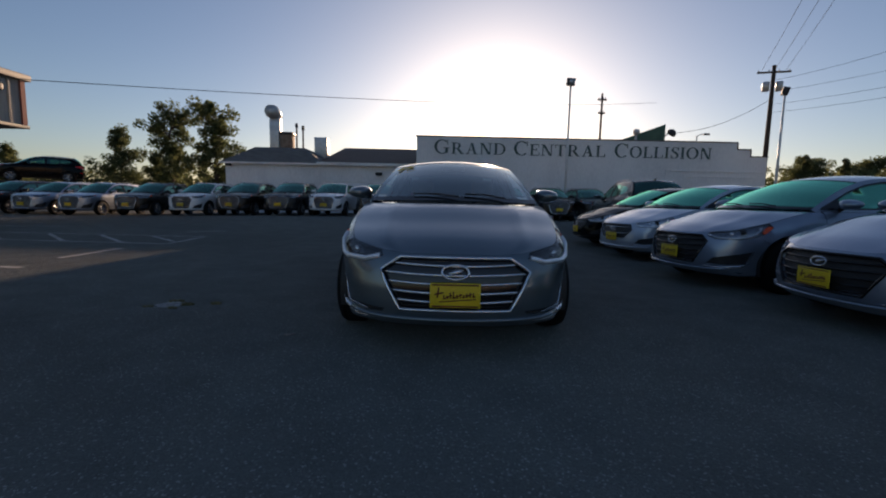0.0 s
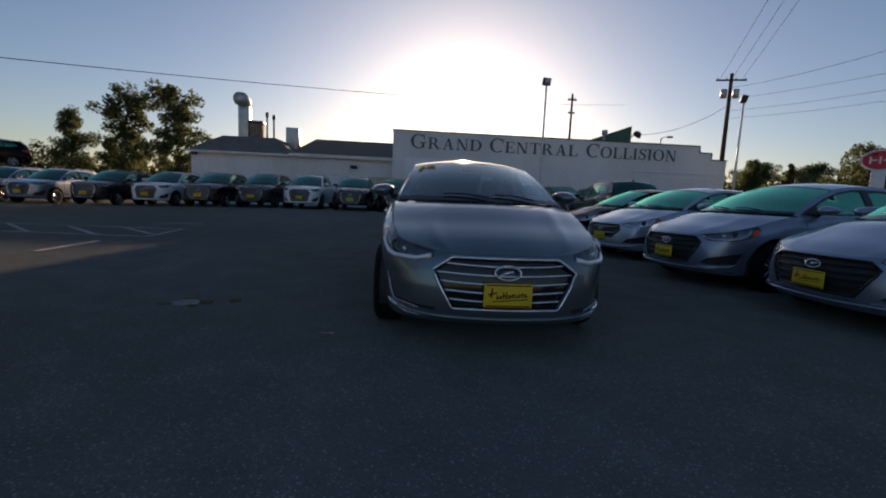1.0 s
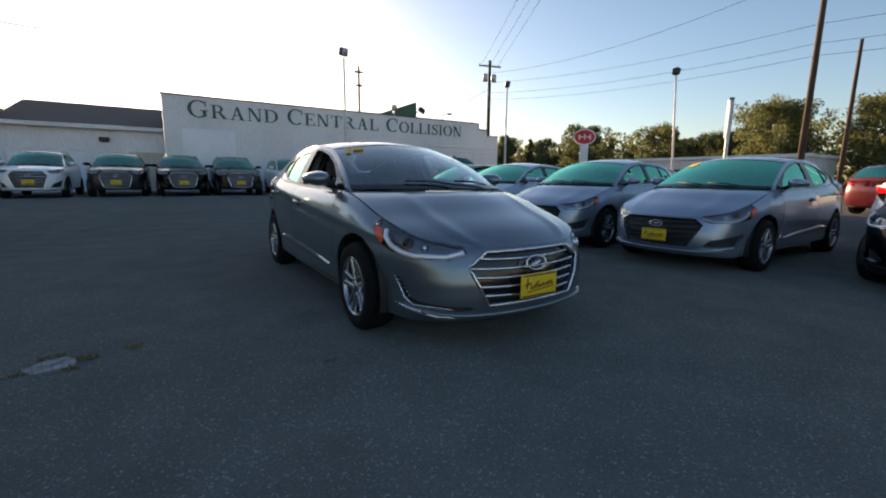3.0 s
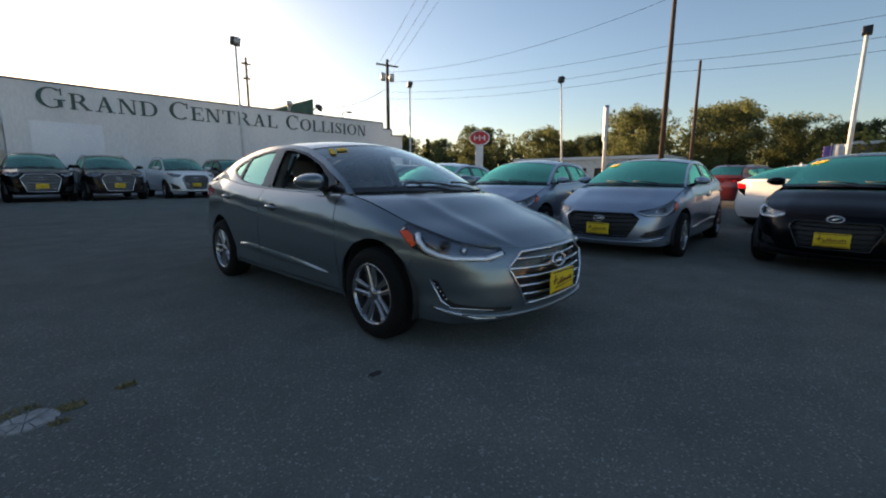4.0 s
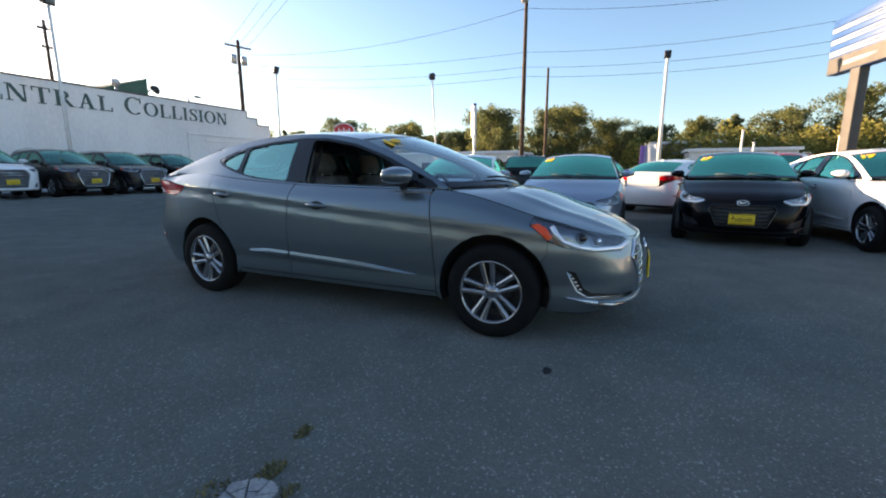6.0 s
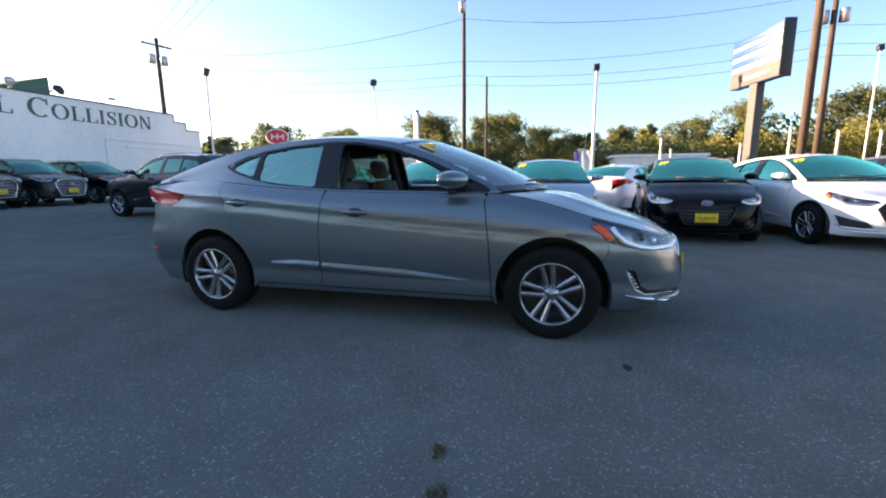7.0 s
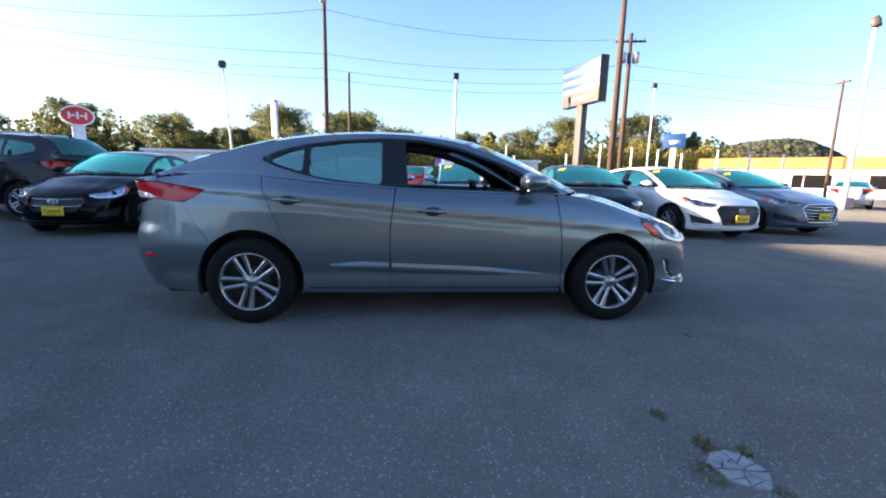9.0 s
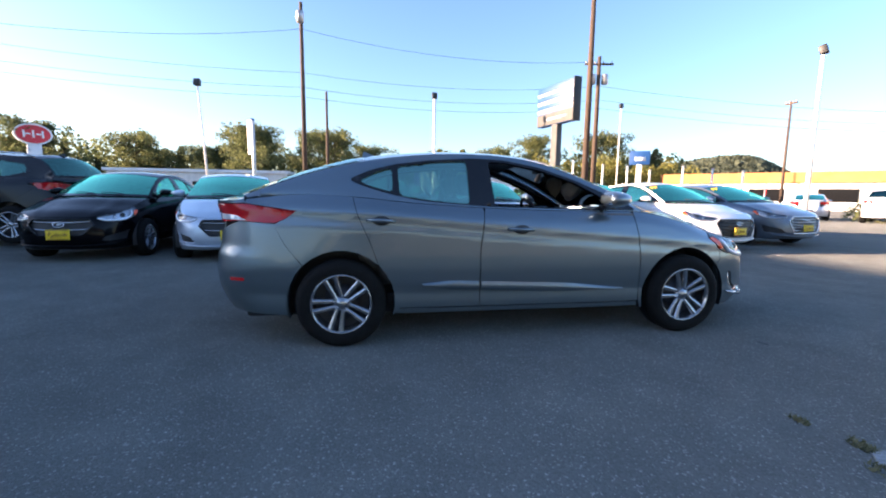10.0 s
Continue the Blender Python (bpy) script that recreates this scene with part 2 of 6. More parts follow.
CABLE = mat("black_cable", (0.012, 0.012, 0.013), 0.9, spec=0.05)
BARK = weathered("bark", (0.03, 0.024, 0.018), (0.09, 0.07, 0.055), 4, 30, 0.95, 0.6)
MOSS = leaf_mat("dry_weed", (0.10, 0.10, 0.05), (0.30, 0.27, 0.15))
PATCH_STONE = weathered("pale_concrete", (0.16, 0.165, 0.17), (0.34, 0.35, 0.35), 9, 60, 0.9, 0.5)


# ---- mesh helpers ----
def part(name, bm, material, parent=None, label="", smooth=True):
    """One mesh object from a bmesh, under a thing or a part."""
    me = bpy.data.meshes.new(name)
    bm.to_mesh(me)
    bm.free()
    if smooth:
        me.polygons.foreach_set("use_smooth", [True] * len(me.polygons))
    if "true_normal" in me.attributes:
        own, usual = np.zeros(3 * len(me.vertices)), np.zeros(3 * len(me.vertices))
        me.attributes["true_normal"].data.foreach_get("vector", own)
        me.vertices.foreach_get("normal", usual)
        own, usual = own.reshape(-1, 3), usual.reshape(-1, 3)
        own[np.abs(own).sum(1) < 0.1] = usual[np.abs(own).sum(1) < 0.1]
        me.attributes.remove(me.attributes["true_normal"])
        me.normals_split_custom_set_from_vertices(own.tolist())
    for m in material if isinstance(material, (list, tuple)) else [material]:
        me.materials.append(m)
    ob = new(name, me)
    if parent is not None:
        ob.parent = parent
    return tagged(ob, label)


def from_lists(name, verts, faces, material, parent=None, label="", smooth=True):
    me = bpy.data.meshes.new(name)
    me.from_pydata(verts, [], faces)
    me.update()
    if smooth:
        me.polygons.foreach_set("use_smooth", [True] * len(me.polygons))
    me.materials.append(material)
    ob = new(name, me)
    if parent is not None:
        ob.parent = parent
    return tagged(ob, label)


def empty(name, m=None):
    e = new(name)
    e.empty_display_size = 0.2
    if m is not None:
        e.matrix_basis = m
    return e


def box_into(bm, lo, hi, bevel=0.0, m=None):
    c = [(a + b) / 2 for a, b in zip(lo, hi)]
    d = [abs(b - a) for a, b in zip(lo, hi)]
    mm = Matrix.Translation(c) @ Matrix.Diagonal((*d, 1))
    if m is not None:
        mm = m @ mm
    made = bmesh.ops.create_cube(bm, size=1, matrix=mm)["verts"]
    if bevel:
        edges = list({e for v in made for e in v.link_edges})
        bmesh.ops.bevel(bm, geom=edges, offset=bevel, segments=2, affect="EDGES", profile=0.5)


def box_bm(lo, hi, bevel=0.0, m=None):
    bm = bmesh.new()
    box_into(bm, lo, hi, bevel, m)
    return bm


def tube_into(bm, pts, radii, sides=8, cap=True):
    """A tapered tube along points."""
    pts = [Vector(p) for p in pts]
    if not isinstance(radii, (list, tuple)):
        radii = [radii] * len(pts)
    rings = []
    for i, p in enumerate(pts):
        d = (pts[min(i + 1, len(pts) - 1)] - pts[max(i - 1, 0)]).normalized()
        q = d.to_track_quat("Z", "Y")
        rings.append([bm.verts.new(p + q @ Vector((radii[i] * math.cos(2 * math.pi * k / sides), radii[i] * math.sin(2 * math.pi * k / sides), 0))) for k in range(sides)])
    for a, b in zip(rings, rings[1:]):
        for k in range(sides):
            bm.faces.new((a[k], a[(k + 1) % sides], b[(k + 1) % sides], b[k]))
    if cap:
        bm.faces.new(list(reversed(rings[0])))
        bm.faces.new(rings[-1])


def tube_bm(pts, radii, sides=8):
    bm = bmesh.new()
    tube_into(bm, pts, radii, sides)
    return bm


def lathe_bm(profile, sides=32, axis="x", closed=False):
    """Spin (radius, along) pairs round an axis."""
    bm = bmesh.new()
    rings = []
    for r, a in profile:
        ring = []
        for k in range(sides):
            c, s = r * math.cos(2 * math.pi * k / sides), r * math.sin(2 * math.pi * k / sides)
            ring.append(bm.verts.new((a, c, s) if axis == "x" else (c, s, a)))
        rings.append(ring)
    pairs = list(zip(rings, rings[1:] + (rings[:1] if closed else [])))
    for p, q in pairs if closed else pairs[: len(rings) - 1]:
        for k in range(sides):
            bm.faces.new((p[k], p[(k + 1) % sides], q[(k + 1) % sides], q[k]))
    bmesh.ops.recalc_face_normals(bm, faces=bm.faces)
    return bm


def interp(x, table):
    xs, ys = zip(*table)
    return float(np.interp(x, xs, ys))


def smooth_table(table, n=80):
    """A monotone-ish smooth curve through a table, as a denser table."""
    xs = np.array([a for a, _ in table], float)
    ys = np.array([b for _, b in table], float)
    d = np.gradient(ys, xs)
    out = []
    for x in np.linspace(xs[0], xs[-1], n):
        i = min(max(np.searchsorted(xs, x) - 1, 0), len(xs) - 2)
        h = xs[i + 1] - xs[i]
        t = (x - xs[i]) / h
        y = (2 * t**3 - 3 * t**2 + 1) * ys[i] + (t**3 - 2 * t**2 + t) * h * d[i] + (-2 * t**3 + 3 * t**2) * ys[i + 1] + (t**3 - t**2) * h * d[i + 1]
        out.append((x, y))
    return out


def step01(x, a, b):
    t = min(max((x - a) / (b - a), 0.0), 1.0)
    return t * t * (3 - 2 * t)


# ---- cars ----
from mathutils.geometry import delaunay_2d_cdt


def inside(px, py, poly):
    """Which of the points lie in the polygon."""
    res = np.zeros(len(px), bool)
    n = len(poly)
    for i in range(n):
        (x0, y0), (x1, y1) = poly[i], poly[(i + 1) % n]
        if y0 == y1:
            continue
        hit = ((y0 > py) != (y1 > py)) & (px < (x1 - x0) * (py - y0) / (y1 - y0) + x0)
        res ^= hit
    return res


def dense(poly, step):
    out = []
    for (x0, y0), (x1, y1) in zip(poly, poly[1:] + poly[:1]):
        n = max(1, int(math.hypot(x1 - x0, y1 - y0) / step + 0.5))
        out += [(x0 + (x1 - x0) * k / n, y0 + (y1 - y0) * k / n) for k in range(n)]
    return out


def patch_bm(outer, holes, surf, step=0.05, thick=0.012, sign=1, centre=(0, 1.35, 0.55), exact=False):
    """A panel: a flat outline with holes, filled and laid on the surface surf(a, b), its edges turned inwards."""
    loops = [dense(list(p), step * 0.8) for p in [outer, *holes]]
    verts, edges = [], []
    for lp in loops:
        b0 = len(verts)
        verts += lp
        edges += [(b0 + i, b0 + (i + 1) % len(lp)) for i in range(len(lp))]
    bx, by = np.array(verts).T
    gx, gy = np.meshgrid(np.arange(bx.min() + step / 2, bx.max(), step), np.arange(by.min() + step / 2, by.max(), step))
    gx, gy = gx.ravel() + 0.13 * step * np.sin(gy.ravel() * 91), gy.ravel()
    ok = inside(gx, gy, loops[0])
    for lp in loops[1:]:
        ok &= ~inside(gx, gy, lp)
    for vx, vy in verts:
        ok &= (gx - vx) ** 2 + (gy - vy) ** 2 > (0.5 * step) ** 2
    pts = verts + list(zip(gx[ok], gy[ok]))
    vo, _, fo, *_ = delaunay_2d_cdt([Vector(p) for p in pts], edges, [], 0, 1e-5)
    vo = [(v.x, v.y) for v in vo]
    tri = [f for f in fo]
    cx = np.array([sum(vo[i][0] for i in f) / len(f) for f in tri])
    cy = np.array([sum(vo[i][1] for i in f) / len(f) for f in tri])
    ok = inside(cx, cy, loops[0])
    for lp in loops[1:]:
        ok &= ~inside(cx, cy, lp)
    bm = bmesh.new()
    lay = bm.verts.layers.float_vector.new("true_normal") if exact else None
    pos = [Vector(surf(a, b)) for a, b in vo]
    for p in pos:
        p.x *= sign
    bv = [bm.verts.new(p) for p in pos]
    if exact:                          # the surface's own normal, taken over a hand's breadth of it
        e, c = 0.022, Vector(centre)
        for v, (a, b) in zip(bv, vo):
            n = (Vector(surf(a + e, b)) - Vector(surf(a - e, b))).cross(Vector(surf(a, b + e)) - Vector(surf(a, b - e)))
            n.x *= sign
            if n.length > 1e-9:
                n.normalize()
                v[lay] = n if n.dot(v.co - c) > 0 else -n
    for f, k in zip(tri, ok):
        if k:
            try:
                bm.faces.new([bv[i] for i in f])
            except ValueError:
                pass
    for v in [v for v in bm.verts if not v.link_faces]:
        bm.verts.remove(v)
    bm.normal_update()
    c = Vector(centre)
    if sum((f.normal.dot(f.calc_center_median() - c)) * f.calc_area() for f in bm.faces) < 0:
        bmesh.ops.reverse_faces(bm, faces=list(bm.faces))
        bm.normal_update()
    if thick:
        rim = [e for e in bm.edges if e.is_boundary]
        inner = {v: (bm.verts.new(v.co), bm.verts.new(v.co - v.normal * thick)) for v in {v for e in rim for v in e.verts}}
        for e in rim:
            f = e.link_faces[0]
            a, b = next((l.vert, l.link_loop_next.vert) for l in f.loops if l.edge == e)
            bm.faces.new((inner[b][0], inner[a][0], inner[a][1], inner[b][1]))
    return bm


class Shell:
    """The outer shape of a car, its front towards -y and its front axle at y = 0: a band round the body, and the cabin above it."""

    def __init__(self, plan, belt, rail, lean, front, rear, low=0.20, tumble=0.012, crease=None):
        fine = []
        P = [Vector((*p, 0)) for p in plan]
        P = [Vector((-P[1].x, P[1].y, 0))] + P + [Vector((-P[-2].x, P[-2].y, 0))]
        for i in range(1, len(P) - 2):
            p0, p1, p2, p3 = P[i - 1 : i + 3]
            for k in range(10):
                t = k / 10
                fine.append(0.5 * (2 * p1 + (p2 - p0) * t + (2 * p0 - 5 * p1 + 4 * p2 - p3) * t * t + (3 * p1 - p0 - 3 * p2 + p3) * t**3))
        fine.append(P[-2])
        self.x = np.array([p.x for p in fine])
        self.y = np.array([p.y for p in fine])
        self.s = np.r_[0, np.cumsum(np.hypot(np.diff(self.x), np.diff(self.y)))]
        tx, ty = np.gradient(self.x, self.s), np.gradient(self.y, self.s)
        ln = np.hypot(tx, ty)
        self.nx, self.ny = ty / ln, -tx / ln
        self.top = self.s[-1]
        self.front, self.rear, self.low, self.tumble = front, rear, low, tumble
        self.crease = crease or [(-1.0, low + 0.56), (4.0, low + 0.72)]
        self.belt = smooth_table([(self.sy(y) if k == "y" else (self.sf(y) if k == "f" else self.sr(y)), z) for k, y, z in belt], 120)
        self.rail = smooth_table(rail, 90)
        self.lean = smooth_table(lean, 60)
        self.y0, self.y1 = rail[0][0], rail[-1][0]

    def sy(self, y):
        i = np.argmin(self.y)
        j = np.argmax(self.y)
        return float(np.interp(y, self.y[i : j + 1], self.s[i : j + 1]))

    def sf(self, x):
        """Along the front, by the distance from the middle."""
        k = int(np.argmax(self.x > self.x.max() * 0.97))
        return float(np.interp(x, self.x[: k + 1], self.s[: k + 1]))

    def sr(self, x):
        k = len(self.x) - 1 - int(np.argmax(self.x[::-1] > self.x.max() * 0.97))
        return float(np.interp(x, self.x[k:][::-1], self.s[k:][::-1]))

    def zb(self, s):
        return interp(min(max(s, 0), self.top), self.belt)

    def out(self, s, z):
        """How far the side stands in or out from the plan."""
        y = float(np.interp(s, self.s, self.y))
        zt = self.zb(s)
        wf = 1 - step01(s, self.sf(0.62 * self.x.max()), self.sf(0.62 * self.x.max()) + 0.35)
        wr = step01(s, self.sr(0.8 * self.x.max()) - 0.35, self.sr(0.8 * self.x.max()))
        low = self.low
        side = interp(z, [(low, -0.048), (low + 0.05, -0.028), (low + 0.12, -0.022), (low + 0.19, -0.024), (low + 0.26, -0.010), (low + 0.36, -0.001), (low + 0.44, 0.0), (2.5, 0.0)])
        dz = z - interp(y, self.crease)
        if dz > 0:
            side -= 0.30 * dz + 0.004
        elif dz > -0.10:
            side -= 0.004 * (1 + dz / 0.10) + 0.006 * math.sin(math.pi * (-dz) / 0.10)
        d = zt - z
        side -= 0.05 * max(0, 1 - d / 0.10) ** 2
        side -= 0.11 * step01(y, 2.35, 3.1) * max(0.0, z - low - 0.38)
        f = interp(z, self.front)
        r = interp(z, self.rear)
        return side * (1 - wf) * (1 - wr) + f * wf + r * wr

    def body(self, s, z, off=0.0):
        k = abs(s)
        x, y = np.interp(k, self.s, self.x), np.interp(k, self.s, self.y)
        nx, ny = np.interp(k, self.s, self.nx), np.interp(k, self.s, self.ny)
        o = self.out(k, z) + off
        px = max(x + nx * o, 0.0)
        return (px if s >= 0 else -px, float(y + ny * o), z)

    def edge(self, s, off=0.0):
        return Vector(self.body(s, self.zb(abs(s)), off))

    def xb(self, y):
        return self.edge(self.sy(y)).x

    def cabin(self, y, z, off=0.0):
        """The side of the cabin above the belt."""
        zb, zr = self.zb(self.sy(y)), interp(y, self.rail)
        t = (z - zb) / max(zr - zb, 0.02)
        t = min(max(t, -0.4), 1.2)
        x0, x1 = self.xb(y), interp(y, self.lean)
        return (x0 + (x1 - x0) * t + self.tumble * 4 * t * (1 - t) + off, y, z)

    def rail_pt(self, y):
        return Vector((interp(y, self.lean), y, interp(y, self.rail)))


def across(v, e, bow, crown):
    """A point on a bowed line from side to side through the edge point e."""
    k = 1 - v * v
    return Vector((v * e.x, e.y + bow * k, e.z + crown * k))


def coons(c0, c1, d0, d1):
    """A surface between four curves: c0, c1 over v at w = 0, 1; d0, d1 over w at v = -1, 1."""

    def at(v, w):
        t = (v + 1) / 2
        lw = c0(v) * (1 - w) + c1(v) * w
        lv = d0(w) * (1 - t) + d1(w) * t
        bl = c0(-1) * (1 - t) * (1 - w) + c0(1) * t * (1 - w) + c1(-1) * (1 - t) * w + c1(1) * t * w
        return lw + lv - bl

    return at


def sheet_bm(surf, nv=24, nw=16, thick=0.01, v0=-1, v1=1, w0=0, w1=1):
    bm = bmesh.new()
    g = [[bm.verts.new(surf(v0 + (v1 - v0) * i / nv, w0 + (w1 - w0) * j / nw)) for i in range(nv + 1)] for j in range(nw + 1)]
    for j in range(nw):
        for i in range(nv):
            bm.faces.new((g[j][i], g[j][i + 1], g[j + 1][i + 1], g[j + 1][i]))
    bm.normal_update()
    if sum(f.normal.z * f.calc_area() for f in bm.faces) < 0:
        bmesh.ops.reverse_faces(bm, faces=list(bm.faces))
        bm.normal_update()
    if thick:
        rim = [e for e in bm.edges if e.is_boundary]
        inner = {v: (bm.verts.new(v.co), bm.verts.new(v.co - v.normal * thick)) for v in {v for e in rim for v in e.verts}}
        for e in rim:
            f = e.link_faces[0]
            a, b = next((l.vert, l.link_loop_next.vert) for l in f.loops if l.edge == e)
            bm.faces.new((inner[b][0], inner[a][0], inner[a][1], inner[b][1]))
    return bm


def arch(y0, r, z0, low, n=14):
    """A wheel opening from its front foot over the top to its rear foot, in the side view."""
    a0 = math.asin(min(max((low - z0) / r, -1), 1))
    return [(y0 - r * math.cos(a), z0 + r * math.sin(a)) for a in np.linspace(a0, math.pi - a0, n)]


def shrink(poly, d=0.0035):
    """Draw an outline in by a gap's half width."""
    n = len(poly)
    area = sum(poly[i][0] * poly[(i + 1) % n][1] - poly[(i + 1) % n][0] * poly[i][1] for i in range(n))
    sg = 1 if area > 0 else -1
    out = []
    for i in range(n):
        p, q, r = Vector(poly[i - 1]), Vector(poly[i]), Vector(poly[(i + 1) % n])
        a, b = (q - p), (r - q)
        if a.length < 1e-6 or b.length < 1e-6:
            out.append(tuple(q))
            continue
        na, nb = Vector((-a.y, a.x)).normalized() * sg, Vector((-b.y, b.x)).normalized() * sg
        m = na + nb
        if m.length < 0.3:
            m = na
        m = m.normalized() * d / max(0.5, m.normalized().dot(na))
        out.append((q.x + m.x, q.y + m.y))
    return out


def soften(poly, most=0.03):
    """Round an outline's corners, each by a short cut."""
    for _ in range(2):
        out = []
        for (x0, y0), (x1, y1) in zip(poly, poly[1:] + poly[:1]):
            n = math.hypot(x1 - x0, y1 - y0)
            t = min(0.25, most / n)
            out += [(x0 + (x1 - x0) * t, y0 + (y1 - y0) * t), (x1 - (x1 - x0) * t, y1 - (y1 - y0) * t)]
        poly, most = out, most * 0.4
    return poly


def wheel(parent, at, side, r, w, rim_r, style, phase=90.0, lugs=False, name="wheel"):
    """A tyre on an alloy rim; side -1 shows its face to -x."""
    hub = empty(name)
    hub.parent = parent
    hub.location = at
    k = side
    prof = [(rim_r, -w / 2), (rim_r + 0.02, -w / 2 - 0.006), (r - 0.055, -w / 2 - 0.012), (r - 0.02, -w / 2 + 0.004), (r - 0.004, -w / 2 + 0.03), (r, -w / 4), (r - 0.006, -w / 4 + 0.004), (r - 0.006, -w / 4 + 0.010), (r, -w / 4 + 0.014), (r, w / 4), (r - 0.004, w / 2 - 0.03), (r - 0.02, w / 2), (r - 0.06, w / 2 + 0.01), (rim_r, w / 2)]
    part("tyre", lathe_bm(prof, 40), TYRE, hub)
    f = k * w / 2                      # the face plane
    bm = lathe_bm([(rim_r * 1.03, f), (rim_r * 1.0, f + k * 0.006), (rim_r * 0.955, f - k * 0.002), (rim_r * 0.93, f - k * 0.03), (rim_r * 0.9, -k * w * 0.3)], 40)
    n, twin = style
    for i in range(n):
        a = 2 * math.pi * i / n + radians(phase)
        for t in ((-1, 1) if twin else (0,)):
            hw0, hw1 = (0.014, 0.021) if twin else (0.035, 0.026)
            o0, o1 = t * 0.018, t * 0.038
            quad = []
            for rad, o, hw, dep in ((0.035, o0, hw0, 0.020), (rim_r * 0.55, (o0 + o1) / 2, (hw0 + hw1) / 2, 0.016), (rim_r * 0.95, o1, hw1, 0.006)):
                row = []
                for u, dd in ((-hw, 0.022), (-hw * 0.8, 0.0), (hw * 0.8, 0.0), (hw, 0.022)):
                    y = rad * math.cos(a) - (o + u) * math.sin(a)
                    z = rad * math.sin(a) + (o + u) * math.cos(a)
                    row.append(bm.verts.new((f - k * (dep + dd), y, z)))
                quad.append(row)
            for p, q in zip(quad, quad[1:]):
                for j in range(3):
                    bm.faces.new((p[j], p[j + 1], q[j + 1], q[j]))
    part("rim", bm, ALLOY, hub)
    part("hub_cap", lathe_bm([(0.0005, f - k * 0.008), (0.026, f - k * 0.010), (0.034, f - k * 0.016), (0.05, f - k * 0.022), (0.06, f - k * 0.045)], 20), ALLOY, hub)
    if lugs:
        for i in range(5):
            a = 2 * math.pi * (i + 0.5) / 5 + radians(phase)
            c = (0.057 * math.cos(a), 0.057 * math.sin(a))
            part("lug_nut", tube_bm([(f - k * 0.05, *c), (f - k * 0.012, *c)], 0.0095, 6), CHROME, hub, smooth=False)
    bm = lathe_bm([(0.0005, f - k * 0.075), (rim_r * 0.62, f - k * 0.075), (rim_r * 0.62, f - k * 0.095)], 28)
    part("brake_disc", bm, ALLOY_DARK, hub)
    part("wheel_back", lathe_bm([(0.0005, f - k * 0.115), (rim_r * 0.93, f - k * 0.115)], 28), BLACK_PLASTIC, hub)
    return hub


def seat(parent, x, y, z, material, width=0.50):
    """A front seat with cushion, backrest and headrest; it faces -y."""
    s = empty("seat")
    s.parent = parent
    s.location = (x, y, z)
    part("cushion", box_bm((-width / 2, -0.25, 0), (width / 2, 0.25, 0.16), 0.05), material, s)
    tilt = pose(0, 0.22, 0.08, -18)
    bm = box_bm((-width / 2, -0.06, 0), (width / 2, 0.07, 0.58), 0.055, tilt)
    part("backrest", bm, material, s)
    part("headrest", box_bm((-0.13, -0.045, 0.61), (0.13, 0.055, 0.79), 0.04, tilt), material, s)
    bm = tube_bm([tilt @ Vector((-0.06, 0, 0.56)), tilt @ Vector((-0.06, 0, 0.64))], 0.007)
    tube_into(bm, [tilt @ Vector((0.06, 0, 0.56)), tilt @ Vector((0.06, 0, 0.64))], 0.007)
    part("headrest_post", bm, CHROME, s)
    return s


def plate_part(parent, shell, y, z, w=0.305, h=0.152, mark=True, rear=False, lean=0.0):
    k = 1 if rear else -1
    p = part("number_plate", box_bm((-w / 2, y + min(0, k * 0.012), z - h / 2), (w / 2, y + max(0, k * 0.012), z + h / 2), 0.004), PLATE_YELLOW, parent, "yellow dealer plate with dark script bars")
    if mark:
        yy = y + k * 0.013
        bm = bmesh.new()
        m = pose(0, yy, z + 0.02 * h, 0, -5)
        box_into(bm, (-0.36 * w, -0.001, -0.20 * h), (-0.33 * w, 0.001, 0.22 * h), 0, m @ pose(0, 0, 0, 0, 12))
        box_into(bm, (-0.40 * w, -0.001, 0.17 * h), (-0.22 * w, 0.001, 0.23 * h), 0, m @ pose(0, 0, 0, 0, -8))
        for i, tall in enumerate((0.5, 0.4, 0.75, 0.85, 0.45, 0.5, 0.35, 0.5, 0.55, 0.5)):
            u = (-0.24 + 0.065 * i) * w
            box_into(bm, (u, -0.001, -0.13 * h), (u + 0.026 * w, 0.001, (-0.13 + 0.34 * tall) * h), 0, m @ pose(0, 0, 0, 0, 0))
            box_into(bm, (u - 0.012 * w, -0.001, (-0.13 + 0.05 * (i % 3)) * h), (u + 0.05 * w, 0.001, (-0.075 + 0.05 * (i % 3)) * h), 0, m)
        box_into(bm, (-0.33 * w, -0.001, -0.24 * h), (0.40 * w, 0.001, -0.20 * h), 0, m)
        part("script_bar", bm, PLATE_INK, p)
        bm = bmesh.new()
        for zz in (-0.46, 0.40):
            box_into(bm, (-0.46 * w, yy - 0.001, z + zz * h), (0.46 * w, yy + 0.001, z + (zz + 0.055) * h))
        part("frame_bar", bm, PLATE_INK, p)
    return p


def emblem(parent, at, w, tilt=0.0):
    """An oval chrome badge, as a plain ring with a slanting bar."""
    bm = bmesh.new()
    m = pose(*at, tilt)
    ring = [m @ Vector((w / 2 * math.cos(a), -0.006, w * 0.27 * math.sin(a))) for a in np.linspace(0, 2 * math.pi, 25)]
    tube_into(bm, ring, w * 0.045, 6, False)
    tube_into(bm, [m @ Vector((-0.27 * w, -0.006, -0.07 * w)), m @ Vector((0, -0.010, 0)), m @ Vector((0.27 * w, -0.006, 0.07 * w))], [w * 0.04, w * 0.09, w * 0.04], 6)
    part("badge", bm, CHROME, parent)


